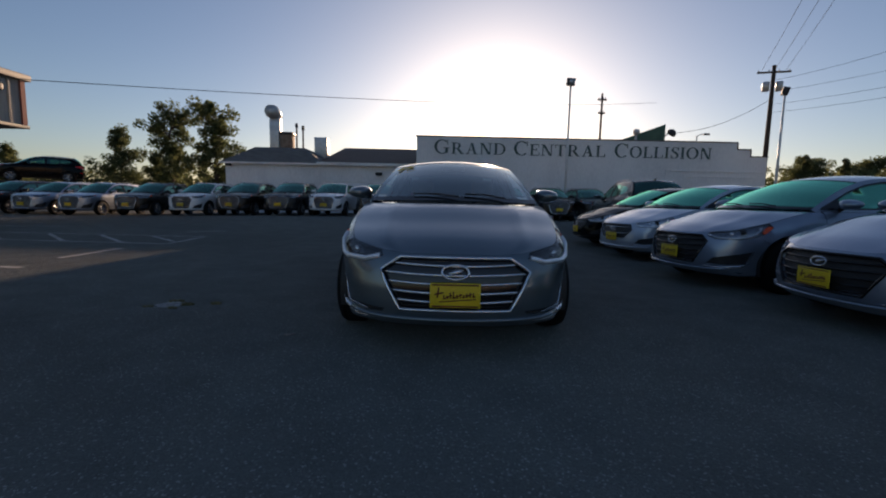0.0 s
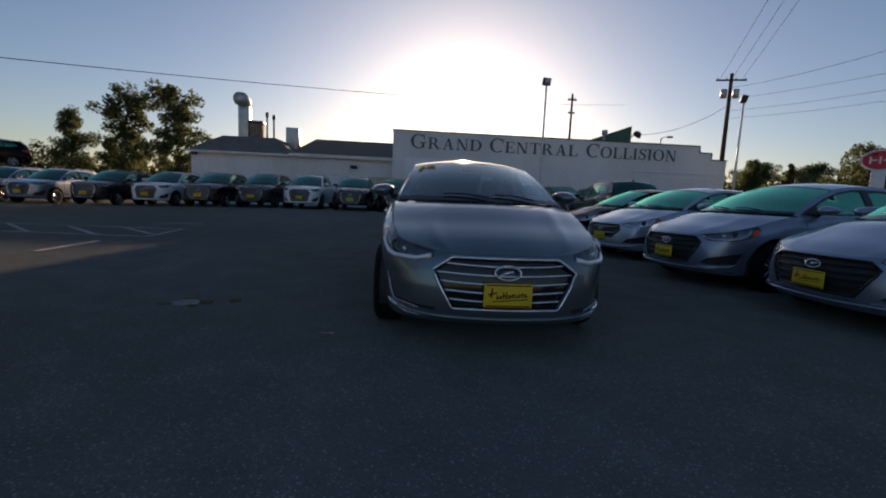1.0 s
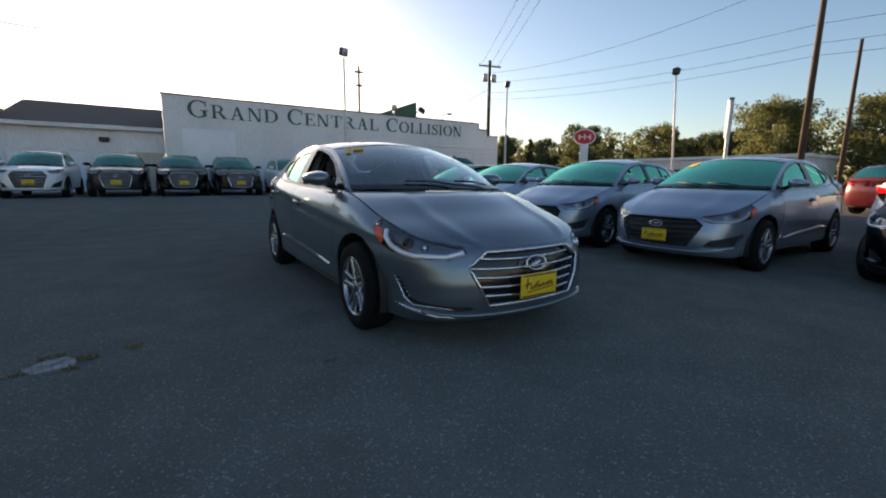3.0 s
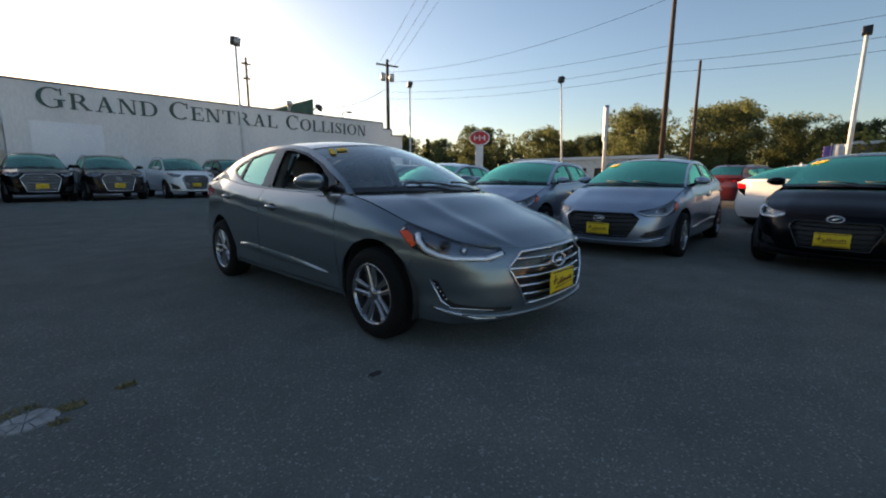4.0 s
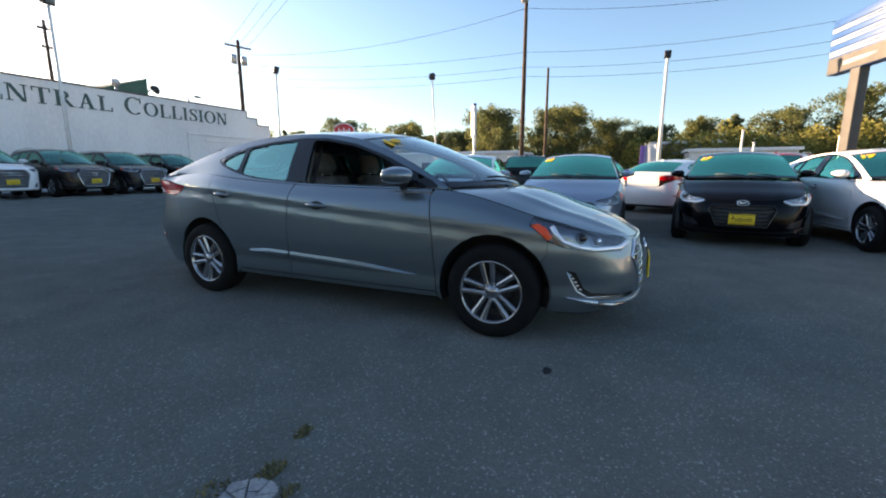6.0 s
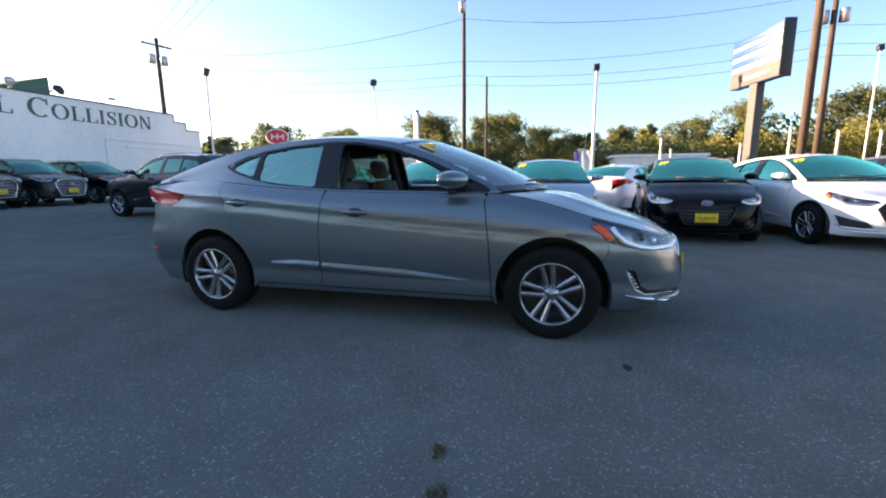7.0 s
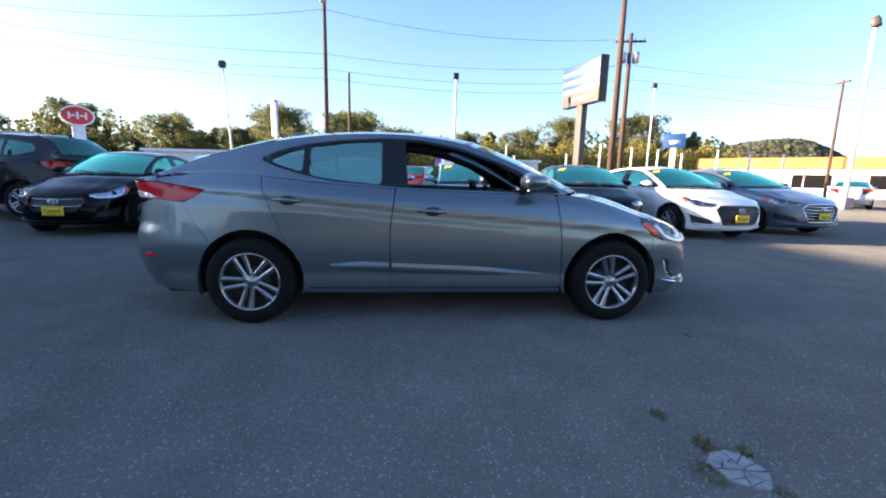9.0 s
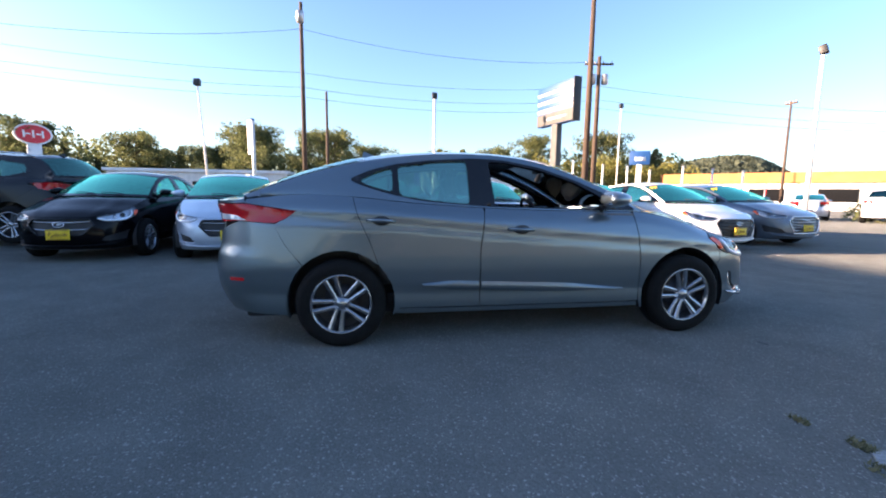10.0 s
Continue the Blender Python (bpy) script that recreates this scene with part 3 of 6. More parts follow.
def text_mesh(body, size, extrude, shear=0.0, bold=0.0):
    cu = bpy.data.curves.new("lettering", "FONT")
    cu.body, cu.size, cu.extrude, cu.shear, cu.offset = body, size, extrude, shear, bold
    cu.align_x = "LEFT"
    ob = new("lettering", cu)
    dg = bpy.context.evaluated_depsgraph_get()
    me = bpy.data.meshes.new_from_object(ob.evaluated_get(dg))
    bpy.data.objects.remove(ob)
    bpy.data.curves.remove(cu)
    return me


def mirror_part(parent, shell, y, z, side, paint, size=1.0):
    x = (shell.cabin(y, z)[0]) * side
    m = empty("door_mirror")
    m.parent = parent
    m.location = (x, y, z)
    k = side
    bm = bmesh.new()
    bmesh.ops.create_uvsphere(bm, u_segments=20, v_segments=12, radius=1)
    for v in bm.verts:
        a, b, c = v.co
        b2 = b * 0.125 if b < 0 else b * 0.06
        v.co = (k * (0.135 + 0.112 * a), b2 * 1.1 - 0.02 + 0.025 * a * a, 0.06 + math.copysign(abs(c) ** 0.8, c) * (0.060 - 0.012 * a))
    part("housing", bm, paint, m)
    bm = box_bm((0.07, 0.026, 0.02), (0.205, 0.037, 0.10), 0.004)
    bmesh.ops.transform(bm, matrix=Matrix.Diagonal((k, 1, 1, 1)), verts=bm.verts)
    part("mirror_glass", bm, CHROME, m)
    bm = bmesh.new()
    tube_into(bm, [(-k * 0.03, 0, -0.02), (k * 0.06, -0.01, 0.02), (k * 0.12, -0.02, 0.035)], [0.03, 0.022, 0.02], 8)
    part("foot", bm, BLACK_PLASTIC, m)
    m.scale = (size, size, size)
    return m


def warp(keys_from, keys_to):
    return lambda v: float(np.interp(v, keys_from, keys_to)) if keys_from[0] <= v <= keys_from[-1] else (v - keys_from[0] + keys_to[0] if v < keys_from[0] else v - keys_from[-1] + keys_to[-1])


KY = (-0.92, 0.0, 0.40, 1.70, 2.70, 3.36, 3.66)
KZ = (0.20, 0.325, 0.66, 1.00, 1.40)
PLAN = [(0, -0.915), (0.28, -0.895), (0.50, -0.835), (0.66, -0.715), (0.765, -0.53), (0.835, -0.25), (0.872, 0.10), (0.888, 0.8), (0.892, 1.6), (0.888, 2.3), (0.875, 2.75), (0.83, 3.2), (0.765, 3.45), (0.62, 3.585), (0.35, 3.64), (0, 3.655)]
BELT = [("f", 0, 0.668), ("f", 0.36, 0.672), ("f", 0.54, 0.690), ("y", -0.62, 0.728), ("y", -0.45, 0.776), ("y", -0.25, 0.826), ("y", 0.0, 0.902), ("y", 0.2, 0.952), ("y", 0.36, 0.978), ("y", 0.7, 0.982), ("y", 1.2, 0.988), ("y", 1.7, 1.005), ("y", 2.2, 1.035), ("y", 2.65, 1.075), ("y", 3.0, 1.085), ("y", 3.2, 1.07), ("y", 3.38, 1.045), ("r", 0.62, 1.030), ("r", 0.3, 1.04), ("r", 0, 1.045)]
RAIL = [(0.34, 0.99), (0.46, 1.055), (0.67, 1.165), (0.9, 1.262), (1.15, 1.345), (1.48, 1.395), (1.76, 1.405), (2.17, 1.385), (2.52, 1.335), (2.83, 1.262), (3.06, 1.19), (3.28, 1.105), (3.36, 1.075)]
LEAN = [(0.34, 0.735), (0.67, 0.678), (1.1, 0.612), (1.7, 0.592), (2.5, 0.602), (2.83, 0.62), (3.06, 0.64), (3.36, 0.70)]
FRONT = [(0.18, -0.13), (0.23, -0.07), (0.27, -0.012), (0.36, 0.0), (0.46, 0.0), (0.56, -0.018), (0.64, -0.045), (0.70, -0.085), (1.2, -0.16)]
REAR = [(0.18, -0.16), (0.25, -0.10), (0.33, -0.05), (0.44, -0.012), (0.55, 0.0), (0.66, -0.012), (0.72, -0.035), (0.9, -0.055), (1.04, -0.02), (1.3, -0.1)]
DLO = [(0.405, 0.986), (0.9, 0.992), (1.5, 1.004), (1.72, 1.014), (2.12, 1.044), (2.33, 1.085), (2.54, 1.145), (2.655, 1.195), (2.49, 1.268), (2.31, 1.315), (2.06, 1.35), (1.72, 1.373), (1.47, 1.365), (1.18, 1.313), (0.89, 1.217), (0.47, 1.035)]
WIN_F = [(0.64, 0.998), (1.575, 1.012), (1.60, 1.350), (1.46, 1.345), (1.18, 1.292), (0.91, 1.202), (0.70, 1.09)]
WIN_R = [(1.77, 1.026), (2.08, 1.052), (2.285, 1.084), (2.295, 1.298), (2.06, 1.333), (1.77, 1.353)]
WIN_Q = [(2.335, 1.104), (2.52, 1.158), (2.575, 1.19), (2.46, 1.248), (2.335, 1.288)]

KINDS = {
    "sedan": {},
    "small_sedan": dict(ky=(-0.85, 0, 0.38, 1.62, 2.57, 3.22, 3.52), width=0.955, kz=(0.20, 0.32, 0.68, 1.00, 1.41)),
    "large_sedan": dict(ky=(-0.90, 0, 0.50, 1.95, 3.01, 3.72, 4.08), width=1.05, kz=(0.20, 0.33, 0.72, 1.03, 1.43)),
    "hatch": dict(
        ky=(-0.90, 0, 0.38, 1.66, 2.65, 3.30, 3.44), kz=(0.20, 0.325, 0.69, 1.00, 1.42), hd=(1.12, 2.78),
        rail=[(0.32, 1.0), (0.46, 1.075), (0.67, 1.19), (0.9, 1.285), (1.12, 1.355), (1.5, 1.415), (2.0, 1.42), (2.5, 1.395), (2.78, 1.36), (3.05, 1.22), (3.22, 1.12)],
        lean=[(0.32, 0.735), (0.67, 0.67), (1.1, 0.60), (1.7, 0.585), (2.5, 0.59), (2.8, 0.60), (3.05, 0.65), (3.22, 0.70)],
        dlo=[(0.40, 1.0), (0.9, 1.01), (1.62, 1.025), (2.2, 1.06), (2.62, 1.11), (2.80, 1.17), (2.66, 1.31), (2.4, 1.36), (1.9, 1.385), (1.47, 1.375), (1.18, 1.325), (0.89, 1.23), (0.47, 1.04)]),
    "liftback": dict(
        ky=(-0.88, 0, 0.42, 1.70, 2.70, 3.36, 3.58), kz=(0.20, 0.325, 0.70, 1.0, 1.43), hd=(1.16, 2.55),
        rail=[(0.30, 1.0), (0.46, 1.075), (0.67, 1.18), (0.9, 1.28), (1.16, 1.36), (1.5, 1.415), (1.8, 1.42), (2.2, 1.40), (2.55, 1.36), (2.9, 1.285), (3.2, 1.19), (3.42, 1.11)]),
    "suv": dict(
        ky=(-0.90, 0, 0.44, 1.68, 2.67, 3.30, 3.55), kz=(0.27, 0.36, 0.93, 1.10, 1.60), width=1.03, low=0.27, wheel=0.345, arch=0.41, hd=(1.20, 3.02), suv=True,
        rail=[(0.34, 1.09), (0.5, 1.19), (0.7, 1.31), (0.95, 1.45), (1.2, 1.545), (1.6, 1.60), (2.1, 1.615), (2.6, 1.59), (3.02, 1.54), (3.2, 1.40), (3.36, 1.22)],
        lean=[(0.34, 0.75), (0.7, 0.69), (1.2, 0.615), (1.8, 0.605), (2.6, 0.60), (3.02, 0.60), (3.2, 0.65), (3.36, 0.71)],
        dlo=[(0.47, 1.13), (0.9, 1.13), (1.62, 1.15), (2.2, 1.17), (2.62, 1.20), (2.98, 1.30), (2.80, 1.47), (2.4, 1.53), (1.9, 1.56), (1.5, 1.55), (1.22, 1.50), (0.95, 1.40), (0.60, 1.20)]),
}


def car(name, label, kind="sedan", paint="silver", fine=False, face="bars", glass=None, year="", roof_rails=False, rim=(5, True), detail=1.0, seats=True, group="", open_window=False, plate=True, badge=True):
    """A parked car, built at the origin with its front towards -y."""
    k = KINDS[kind]
    fy, fz = warp(KY, k.get("ky", KY)), warp(KZ, k.get("kz", KZ))
    wid = k.get("width", 1.0)
    col = PAINT[paint]
    low, r, ar = k.get("low", 0.20), k.get("wheel", 0.318), k.get("arch", 0.372)
    plan = [(x * wid, fy(y)) for x, y in PLAN]
    belt = [(c, (v * wid if c != "y" else fy(v)), fz(z)) for c, v, z in BELT]
    sh = Shell(plan, belt, k.get("rail") or [(fy(y), fz(z)) for y, z in RAIL], k.get("lean") or [(fy(y), x * wid) for y, x in LEAN], [(fz(z), o) for z, o in FRONT], [(fz(z), o) for z, o in REAR], low, crease=[(fy(-0.3), fz(0.715)), (fy(0.27), fz(0.770)), (fy(1.69), fz(0.880)), (fy(2.17), fz(0.925)), (fy(3.1), fz(0.985)), (fy(3.6), fz(1.0))])
    hd0, hd1 = k.get("hd") or (fy(1.15), fy(2.52))
    ya, yb = sh.y0, sh.y1
    axle_f, axle_r = fy(0.0), fy(2.70)
    zw = r
    step = (0.034 if fine else 0.085) / detail
    thick = 0.006
    root = tagged(empty(name), label, "car", group)

    def D(pts):
        """Outline points given along the side (y), the front (f) or the rear (r), to band coordinates."""
        out = []
        for c, v, z in pts:
            s = sh.sy(fy(v)) if c == "y" else sh.sf(v * wid) if c == "f" else sh.sr(v * wid)
            out.append((s, sh.zb(s) - 0.002 if z is None else fz(z)))
        return out

    def top_run(y0, y1, n=8):
        return [("y", v, None) for v in np.linspace(y0, y1, n)]

    def arc_pts(y0, cut=None):
        pts = []
        inv = warp(k.get("ky", KY), KY)
        invz = warp(k.get("kz", KZ), KZ)
        for y, z in arch(y0, ar, zw + 0.008, low + 0.012, 18):
            pts.append(("y", inv(y), invz(z)))
        return pts

    af, arr = arc_pts(axle_f), arc_pts(axle_r)
    mid = [p for p in af if p[1] < 0]
    af_front = [p for p in mid if p[2] < 0.52]
    af_over = [p for p in af if p not in af_front]
    ar_rear = [p for p in arr if p[1] > 2.70 and p[2] < 0.56]
    ar_over = [p for p in arr if p not in ar_rear]
    arr_front = [p for p in ar_over if p[1] <= 2.44]
    arr_top = arr_front[-1:] + [p for p in ar_over if p[1] > 2.44]
    ar_rear = arr_top[-1:] + ar_rear
    af_front = af_front + af_over[:1]

    def panel(pname, outl, holes=(), material=None, off=0.0, side=1, th=thick, gap=0.0035, lab="", parent=None, st=None):
        o = shrink(D(outl), gap) if gap else D(outl)
        bm = patch_bm(o, [D(h) for h in holes], lambda s, z: sh.body(s, z, off), st or step, th, side, exact=fine)
        return part(pname, bm, material or col, parent or root, lab)

    # ---- sides ----
    for side in (-1, 1):
        panel("front_fender", af_over + [("y", 0.375, 0.215), ("y", 0.40, 0.275), ("y", 0.42, 0.64), ("y", 0.455, 0.93)] + top_run(0.44, -0.26) + [("y", -0.235, 0.767), ("y", -0.30, 0.714), ("y", -0.345, 0.670), ("y", -0.348, 0.60)], side=side)
        door = panel("front_door", [("y", 0.40, 0.275), ("y", 1.70, 0.275), ("y", 1.705, 0.7), ("y", 1.67, 0.97)] + top_run(1.66, 0.46, 12) + [("y", 0.455, 0.93), ("y", 0.42, 0.64)], side=side)
        door2 = panel("rear_door", [("y", 1.70, 0.275), ("y", 2.285, 0.275)] + arr_front + [("y", 2.50, 0.76), ("y", 2.58, 0.94)] + top_run(2.62, 1.67, 10) + [("y", 1.67, 0.97), ("y", 1.705, 0.7)], side=side)
        panel("quarter_panel", arr_top + [("y", 3.08, 0.74), ("y", 3.15, 0.875), ("y", 3.0, 0.97), ("y", 3.36, 1.02)] + top_run(3.36, 2.62, 8) + [("y", 2.58, 0.94), ("y", 2.50, 0.76)], side=side, gap=0.0008)
        panel("sill", [("y", 0.39, 0.232), ("y", 2.32, 0.232), ("y", 2.30, 0.272), ("y", 0.41, 0.272)], side=side, off=-0.006)
        if fine:
            for y0, y1 in ((0.36, 0.50), (1.60, 1.78), (2.46, 2.70)):
                seal = D([("y", y0, 0.70), ("y", y1, 0.70), ("y", y1, None), ("y", y0, None)])
                part("inner_seal", patch_bm(seal, [], lambda s, z: sh.body(s, z, -0.011), step, 0, side), INNER_DARK, root)
        # lower door line and shadowed recess below the handle line
        for d_, y0, y1 in ((door, 0.55, 1.692), (door2, 1.712, 2.13)):
            bm = bmesh.new()
            n = 14
            rows = [[], [], [], []]
            for i in range(n + 1):
                t = i / n
                y = y0 + (y1 - y0) * t
                g = (y - 0.55) / (2.13 - 0.55)
                zc = 0.385 + 0.065 * g
                h = 0.034 * min(1, 3 * g + 0.12) * min(1, 6 * (1.03 - g))
                for j, (dz, o) in enumerate(((-h, 0.0), (-0.75 * h, 0.026), (h * 0.5, 0.008), (h, 0.0005))):
                    p = sh.body(sh.sy(fy(y)), fz(zc + dz), o)
                    rows[j].append(bm.verts.new((p[0] * side, p[1], p[2])))
            for a, b in zip(rows, rows[1:]):
                for i in range(n):
                    bm.faces.new((a[i], a[i + 1], b[i + 1], b[i]))
            part("door_moulding", bm, col, d_)
        for d_, y in ((door, 1.40), (door2, 2.42)):
            zc = 0.845 + 0.06 * (y - 1.40)
            p = Vector(sh.body(sh.sy(fy(y)), fz(zc), 0.0))
            bm = bmesh.new()
            tube_into(bm, [(p.x * side, p.y - 0.095, p.z - 0.006), ((p.x + 0.028) * side, p.y - 0.06, p.z), ((p.x + 0.034) * side, p.y, p.z + 0.003), ((p.x + 0.028) * side, p.y + 0.06, p.z + 0.004), (p.x * side, p.y + 0.10, p.z + 0.004)], [0.010, 0.014, 0.015, 0.014, 0.010], 8)
            part("door_handle", bm, col, d_)
            # shade of the handle cup, put on as a shallow black blob; no hollow is cut
            bm = bmesh.new()
            bmesh.ops.create_uvsphere(bm, u_segments=14, v_segments=8, radius=1, matrix=Matrix.Translation(((p.x + 0.0015) * side, p.y - 0.005, p.z)) @ Matrix.Diagonal((0.006, 0.062, 0.034, 1)))
            part("handle_cup_shade", bm, BLACK_PLASTIC, d_)
        # cabin side
        dlo = k.get("dlo") or [(fy(y), fz(z)) for y, z in DLO]
        dlo = dlo if k.get("dlo") else soften(dlo)
        n = 26
        base = [(ya + 0.03 + (yb - ya - 0.06) * i / n, sh.zb(sh.sy(ya + 0.03 + (yb - ya - 0.06) * i / n)) - 0.001) for i in range(n + 1)]
        over = [(y, interp(y, sh.rail) - 0.001) for y in np.linspace(yb - 0.005, ya + 0.005, 34)]
        surf = lambda y, z: sh.cabin(y, z)
        part("cabin_side", patch_bm(base + over, [dlo], surf, step, 0.02, side, exact=fine), col, root)
        if k.get("dlo"):
            yl = [y for y, _ in dlo]
            lo_z = lambda y: max(interp(y, dlo[: int(np.argmax(yl)) + 1]), 0)
            hi_t = sorted(dlo[int(np.argmax(yl)) :])
            hi_z = lambda y: interp(y, hi_t)
            b_ = fy(1.68)
            last = max(yl)

            def pane(y0, y1):
                ys = np.linspace(y0, y1, 9)
                return [(y, lo_z(y) + 0.022) for y in ys] + [(y, max(hi_z(y) - 0.022, lo_z(y) + 0.03)) for y in ys[::-1]]

            wins = [pane(0.72, b_ - 0.06), pane(b_ + 0.06, fy(2.32)), pane(fy(2.36), last - 0.10)]
        else:
            wins = [soften([(fy(y), fz(z)) for y, z in w], 0.02) for w in (WIN_F, WIN_R, WIN_Q)]
        part("window_frame", patch_bm(shrink(dlo, 0.002), wins, surf, step, 0.025, side), BLACK_GLOSS, root)
        for i, w in enumerate(wins):
            if open_window and i == 0:
                continue
            part("side_window", patch_bm(shrink(w, -0.012), [], lambda y, z: sh.cabin(y, z, -0.012), step * 1.2, 0, side), glass[1] if glass else TEAL_GLASS, root)
        mirror_part(root, sh, fy(0.71), fz(1.012) + (0.0 if not k.get("suv") else 0.02), side, col, 1.08 if k.get("suv") else 1.0)

    # ---- front ----
    if face == "bars":
        gr = [(-0.355, 0.648), (-0.475, 0.565), (-0.345, 0.325), (0.345, 0.325), (0.475, 0.565), (0.355, 0.648)]
    elif face == "wide":
        gr = [(-0.42, 0.640), (-0.50, 0.575), (-0.36, 0.330), (0.36, 0.330), (0.50, 0.575), (0.42, 0.640)]
    elif face == "slim":
        gr = [(-0.36, 0.600), (-0.40, 0.545), (-0.30, 0.335), (0.30, 0.335), (0.40, 0.545), (0.36, 0.600)]
    else:
        gr = [(-0.40, 0.640), (-0.45, 0.56), (-0.30, 0.42), (0.30, 0.42), (0.45, 0.56), (0.40, 0.640)]

    def DF(pts):
        return [(math.copysign(sh.sf(abs(x) * wid), x), fz(z)) for x, z in pts]

    half = [("f", 0.0, None), ("f", 0.20, None), ("f", 0.38, None), ("f", 0.505, None), ("f", 0.476, 0.645), ("f", 0.58, 0.603), ("y", -0.60, 0.607), ("y", -0.44, 0.633), ("y", -0.345, 0.668), ("y", -0.348, 0.60)] + list(reversed(af_front)) + [("y", -0.36, 0.21), ("y", -0.6, 0.205), ("f", 0.5, 0.205), ("f", 0.0, 0.205)]
    h = D(half)
    outl = h + [(-s, z) for s, z in reversed(h) if s > 1e-4]
    fog = [("y", -0.462, 0.490), ("y", -0.530, 0.345), ("y", -0.60, 0.305), ("f", 0.58, 0.298), ("f", 0.46, 0.300), ("f", 0.44, 0.322), ("f", 0.58, 0.330), ("y", -0.62, 0.345), ("y", -0.575, 0.372), ("y", -0.520, 0.478)]
    if not fine:
        fog = [("y", -0.43, 0.485), ("y", -0.50, 0.345), ("f", 0.62, 0.312), ("f", 0.50, 0.322), ("f", 0.58, 0.405)]
    fg = D(fog)
    holes = [DF(gr), fg, [(-s, z) for s, z in fg]]
    bump = part("front_bumper", patch_bm(outl, holes, sh.body, step * 0.8, 0.03, exact=fine), col, root)
    gcx = [(x * 1.04, z) for x, z in gr]
    part("grille_back", patch_bm(DF(gcx), [], lambda s, z: sh.body(s, z, -0.028), step, 0), BLACK_GLOSS if fine else BLACK_PLASTIC, root)
    part("fog_recess", patch_bm([(a, b) for a, b in shrink(fg, -0.01)], [], lambda s, z: sh.body(s, z, -0.03), step * 0.6, 0), BLACK_PLASTIC, root)
    part("fog_recess", patch_bm([(-a, b) for a, b in shrink(fg, -0.01)], [], lambda s, z: sh.body(s, z, -0.03), step * 0.6, 0), BLACK_PLASTIC, root)
    ring = [Vector(sh.body(s, z, 0.002)) for s, z in dense(DF(gr), 0.04)]
    bright = CHROME if face == "bars" else BLACK_GLOSS
    part("grille_surround", tube_bm(ring + ring[:2], 0.010 if fine else 0.012, 6), bright, root)
    zs = {"bars": (0.608, 0.552, 0.497, 0.441, 0.385), "wide": (0.59, 0.53, 0.47, 0.41, 0.36), "slim": (0.56, 0.51, 0.46, 0.41, 0.37), "smile": (0.605, 0.50)}[face]
    for z in zs:
        xs = [x for (x0, z0), (x1, z1) in zip(gr, gr[1:] + gr[:1]) if (z0 - z) * (z1 - z) < 0 for x in (x0 + (x1 - x0) * (z - z0) / (z1 - z0),)]
        x0, x1 = min(xs), max(xs)
        pts = []
        for t in np.linspace(-1, 1, 17):
            x = t * x1
            zz = z - 0.012 + 0.014 * t * t
            p = Vector(sh.body(math.copysign(sh.sf(abs(x) * wid), x), fz(zz), -0.012))
            pts.append(p)
        part("grille_bar", tube_bm(pts, 0.0085 if fine else 0.008, 6), CHROME if face == "bars" else (SATIN if face == "smile" else BLACK_GLOSS), root)
    if badge:
        eb = Vector(sh.body(0, fz(0.565 if face != "slim" else 0.63), 0.012))
        emblem(root, eb, 0.165 if fine else 0.14, -12)
    if plate:
        pp = Vector(sh.body(0, fz(0.43), 0.02))
        plate_part(root, sh, pp.y - 0.004, fz(0.43))
    # lower lip
    lip = []
    for x in np.linspace(-0.70, 0.70, 19):
        p = Vector(sh.body(math.copysign(sh.sf(abs(x) * wid), x), fz(0.262 + 0.02 * (abs(x) / 0.7) ** 2), 0.006))
        lip.append(p)
    part("bumper_lip", tube_bm(lip, 0.014, 6), col, root)
    if fine:
        for side in (-1, 1):
            bl = []
            for c, v in (("f", 0.47), ("f", 0.56), ("f", 0.64), ("y", -0.58), ("y", -0.47)):
                s = sh.sf(v) if c == "f" else sh.sy(v)
                p = Vector(sh.body(s, 0.262 + 0.055 * (0 if c == "f" else min(1, (v + 0.72) / 0.25)), 0.014))
                bl.append((side * p.x, p.y, p.z))
            part("bumper_blade", tube_bm(bl, [0.006, 0.014, 0.017, 0.014, 0.005], 6), SATIN, root)
    elif not k.get("suv"):
        for side in (-1, 1):
            bl = []
            for c, v, z in (("f", 0.47, 0.300), ("f", 0.60, 0.298), ("y", fy(-0.58), 0.315), ("y", fy(-0.47), 0.36)):
                p = Vector(sh.body(sh.sf(v * wid) if c == "f" else sh.sy(v), fz(z), 0.008))
                bl.append((side * p.x, p.y, p.z))
            part("bumper_blade", tube_bm(bl, [0.004, 0.010, 0.011, 0.004], 6), SATIN if face == "wide" else col, root)
    bm = patch_bm(D([("f", 0.0, 0.245), ("f", 0.5, 0.245), ("y", -0.6, 0.245), ("y", -0.42, 0.24), ("y", -0.42, 0.20), ("f", 0.5, 0.195), ("f", 0.0, 0.195)]), [], lambda s, z: sh.body(s, z, -0.004), step, 0.01)
    half2 = bm.copy()
    bmesh.ops.transform(half2, matrix=Matrix.Diagonal((-1, 1, 1, 1)), verts=half2.verts)
    bmesh.ops.reverse_faces(half2, faces=half2.faces)
    part("under_lip", bm, BLACK_PLASTIC, root)
    part("under_lip", half2, BLACK_PLASTIC, root)
    hl = [("f", 0.478, 0.647), ("f", 0.58, 0.605), ("y", -0.61, 0.609), ("y", -0.45, 0.633), ("y", -0.345, 0.671), ("y", -0.30, 0.715), ("y", -0.236, 0.768), ("y", -0.262, None), ("y", -0.35, None), ("y", -0.45, None), ("y", -0.55, None), ("y", -0.66, None), ("f", 0.56, None), ("f", 0.507, None)]
    hl_d = D(hl)
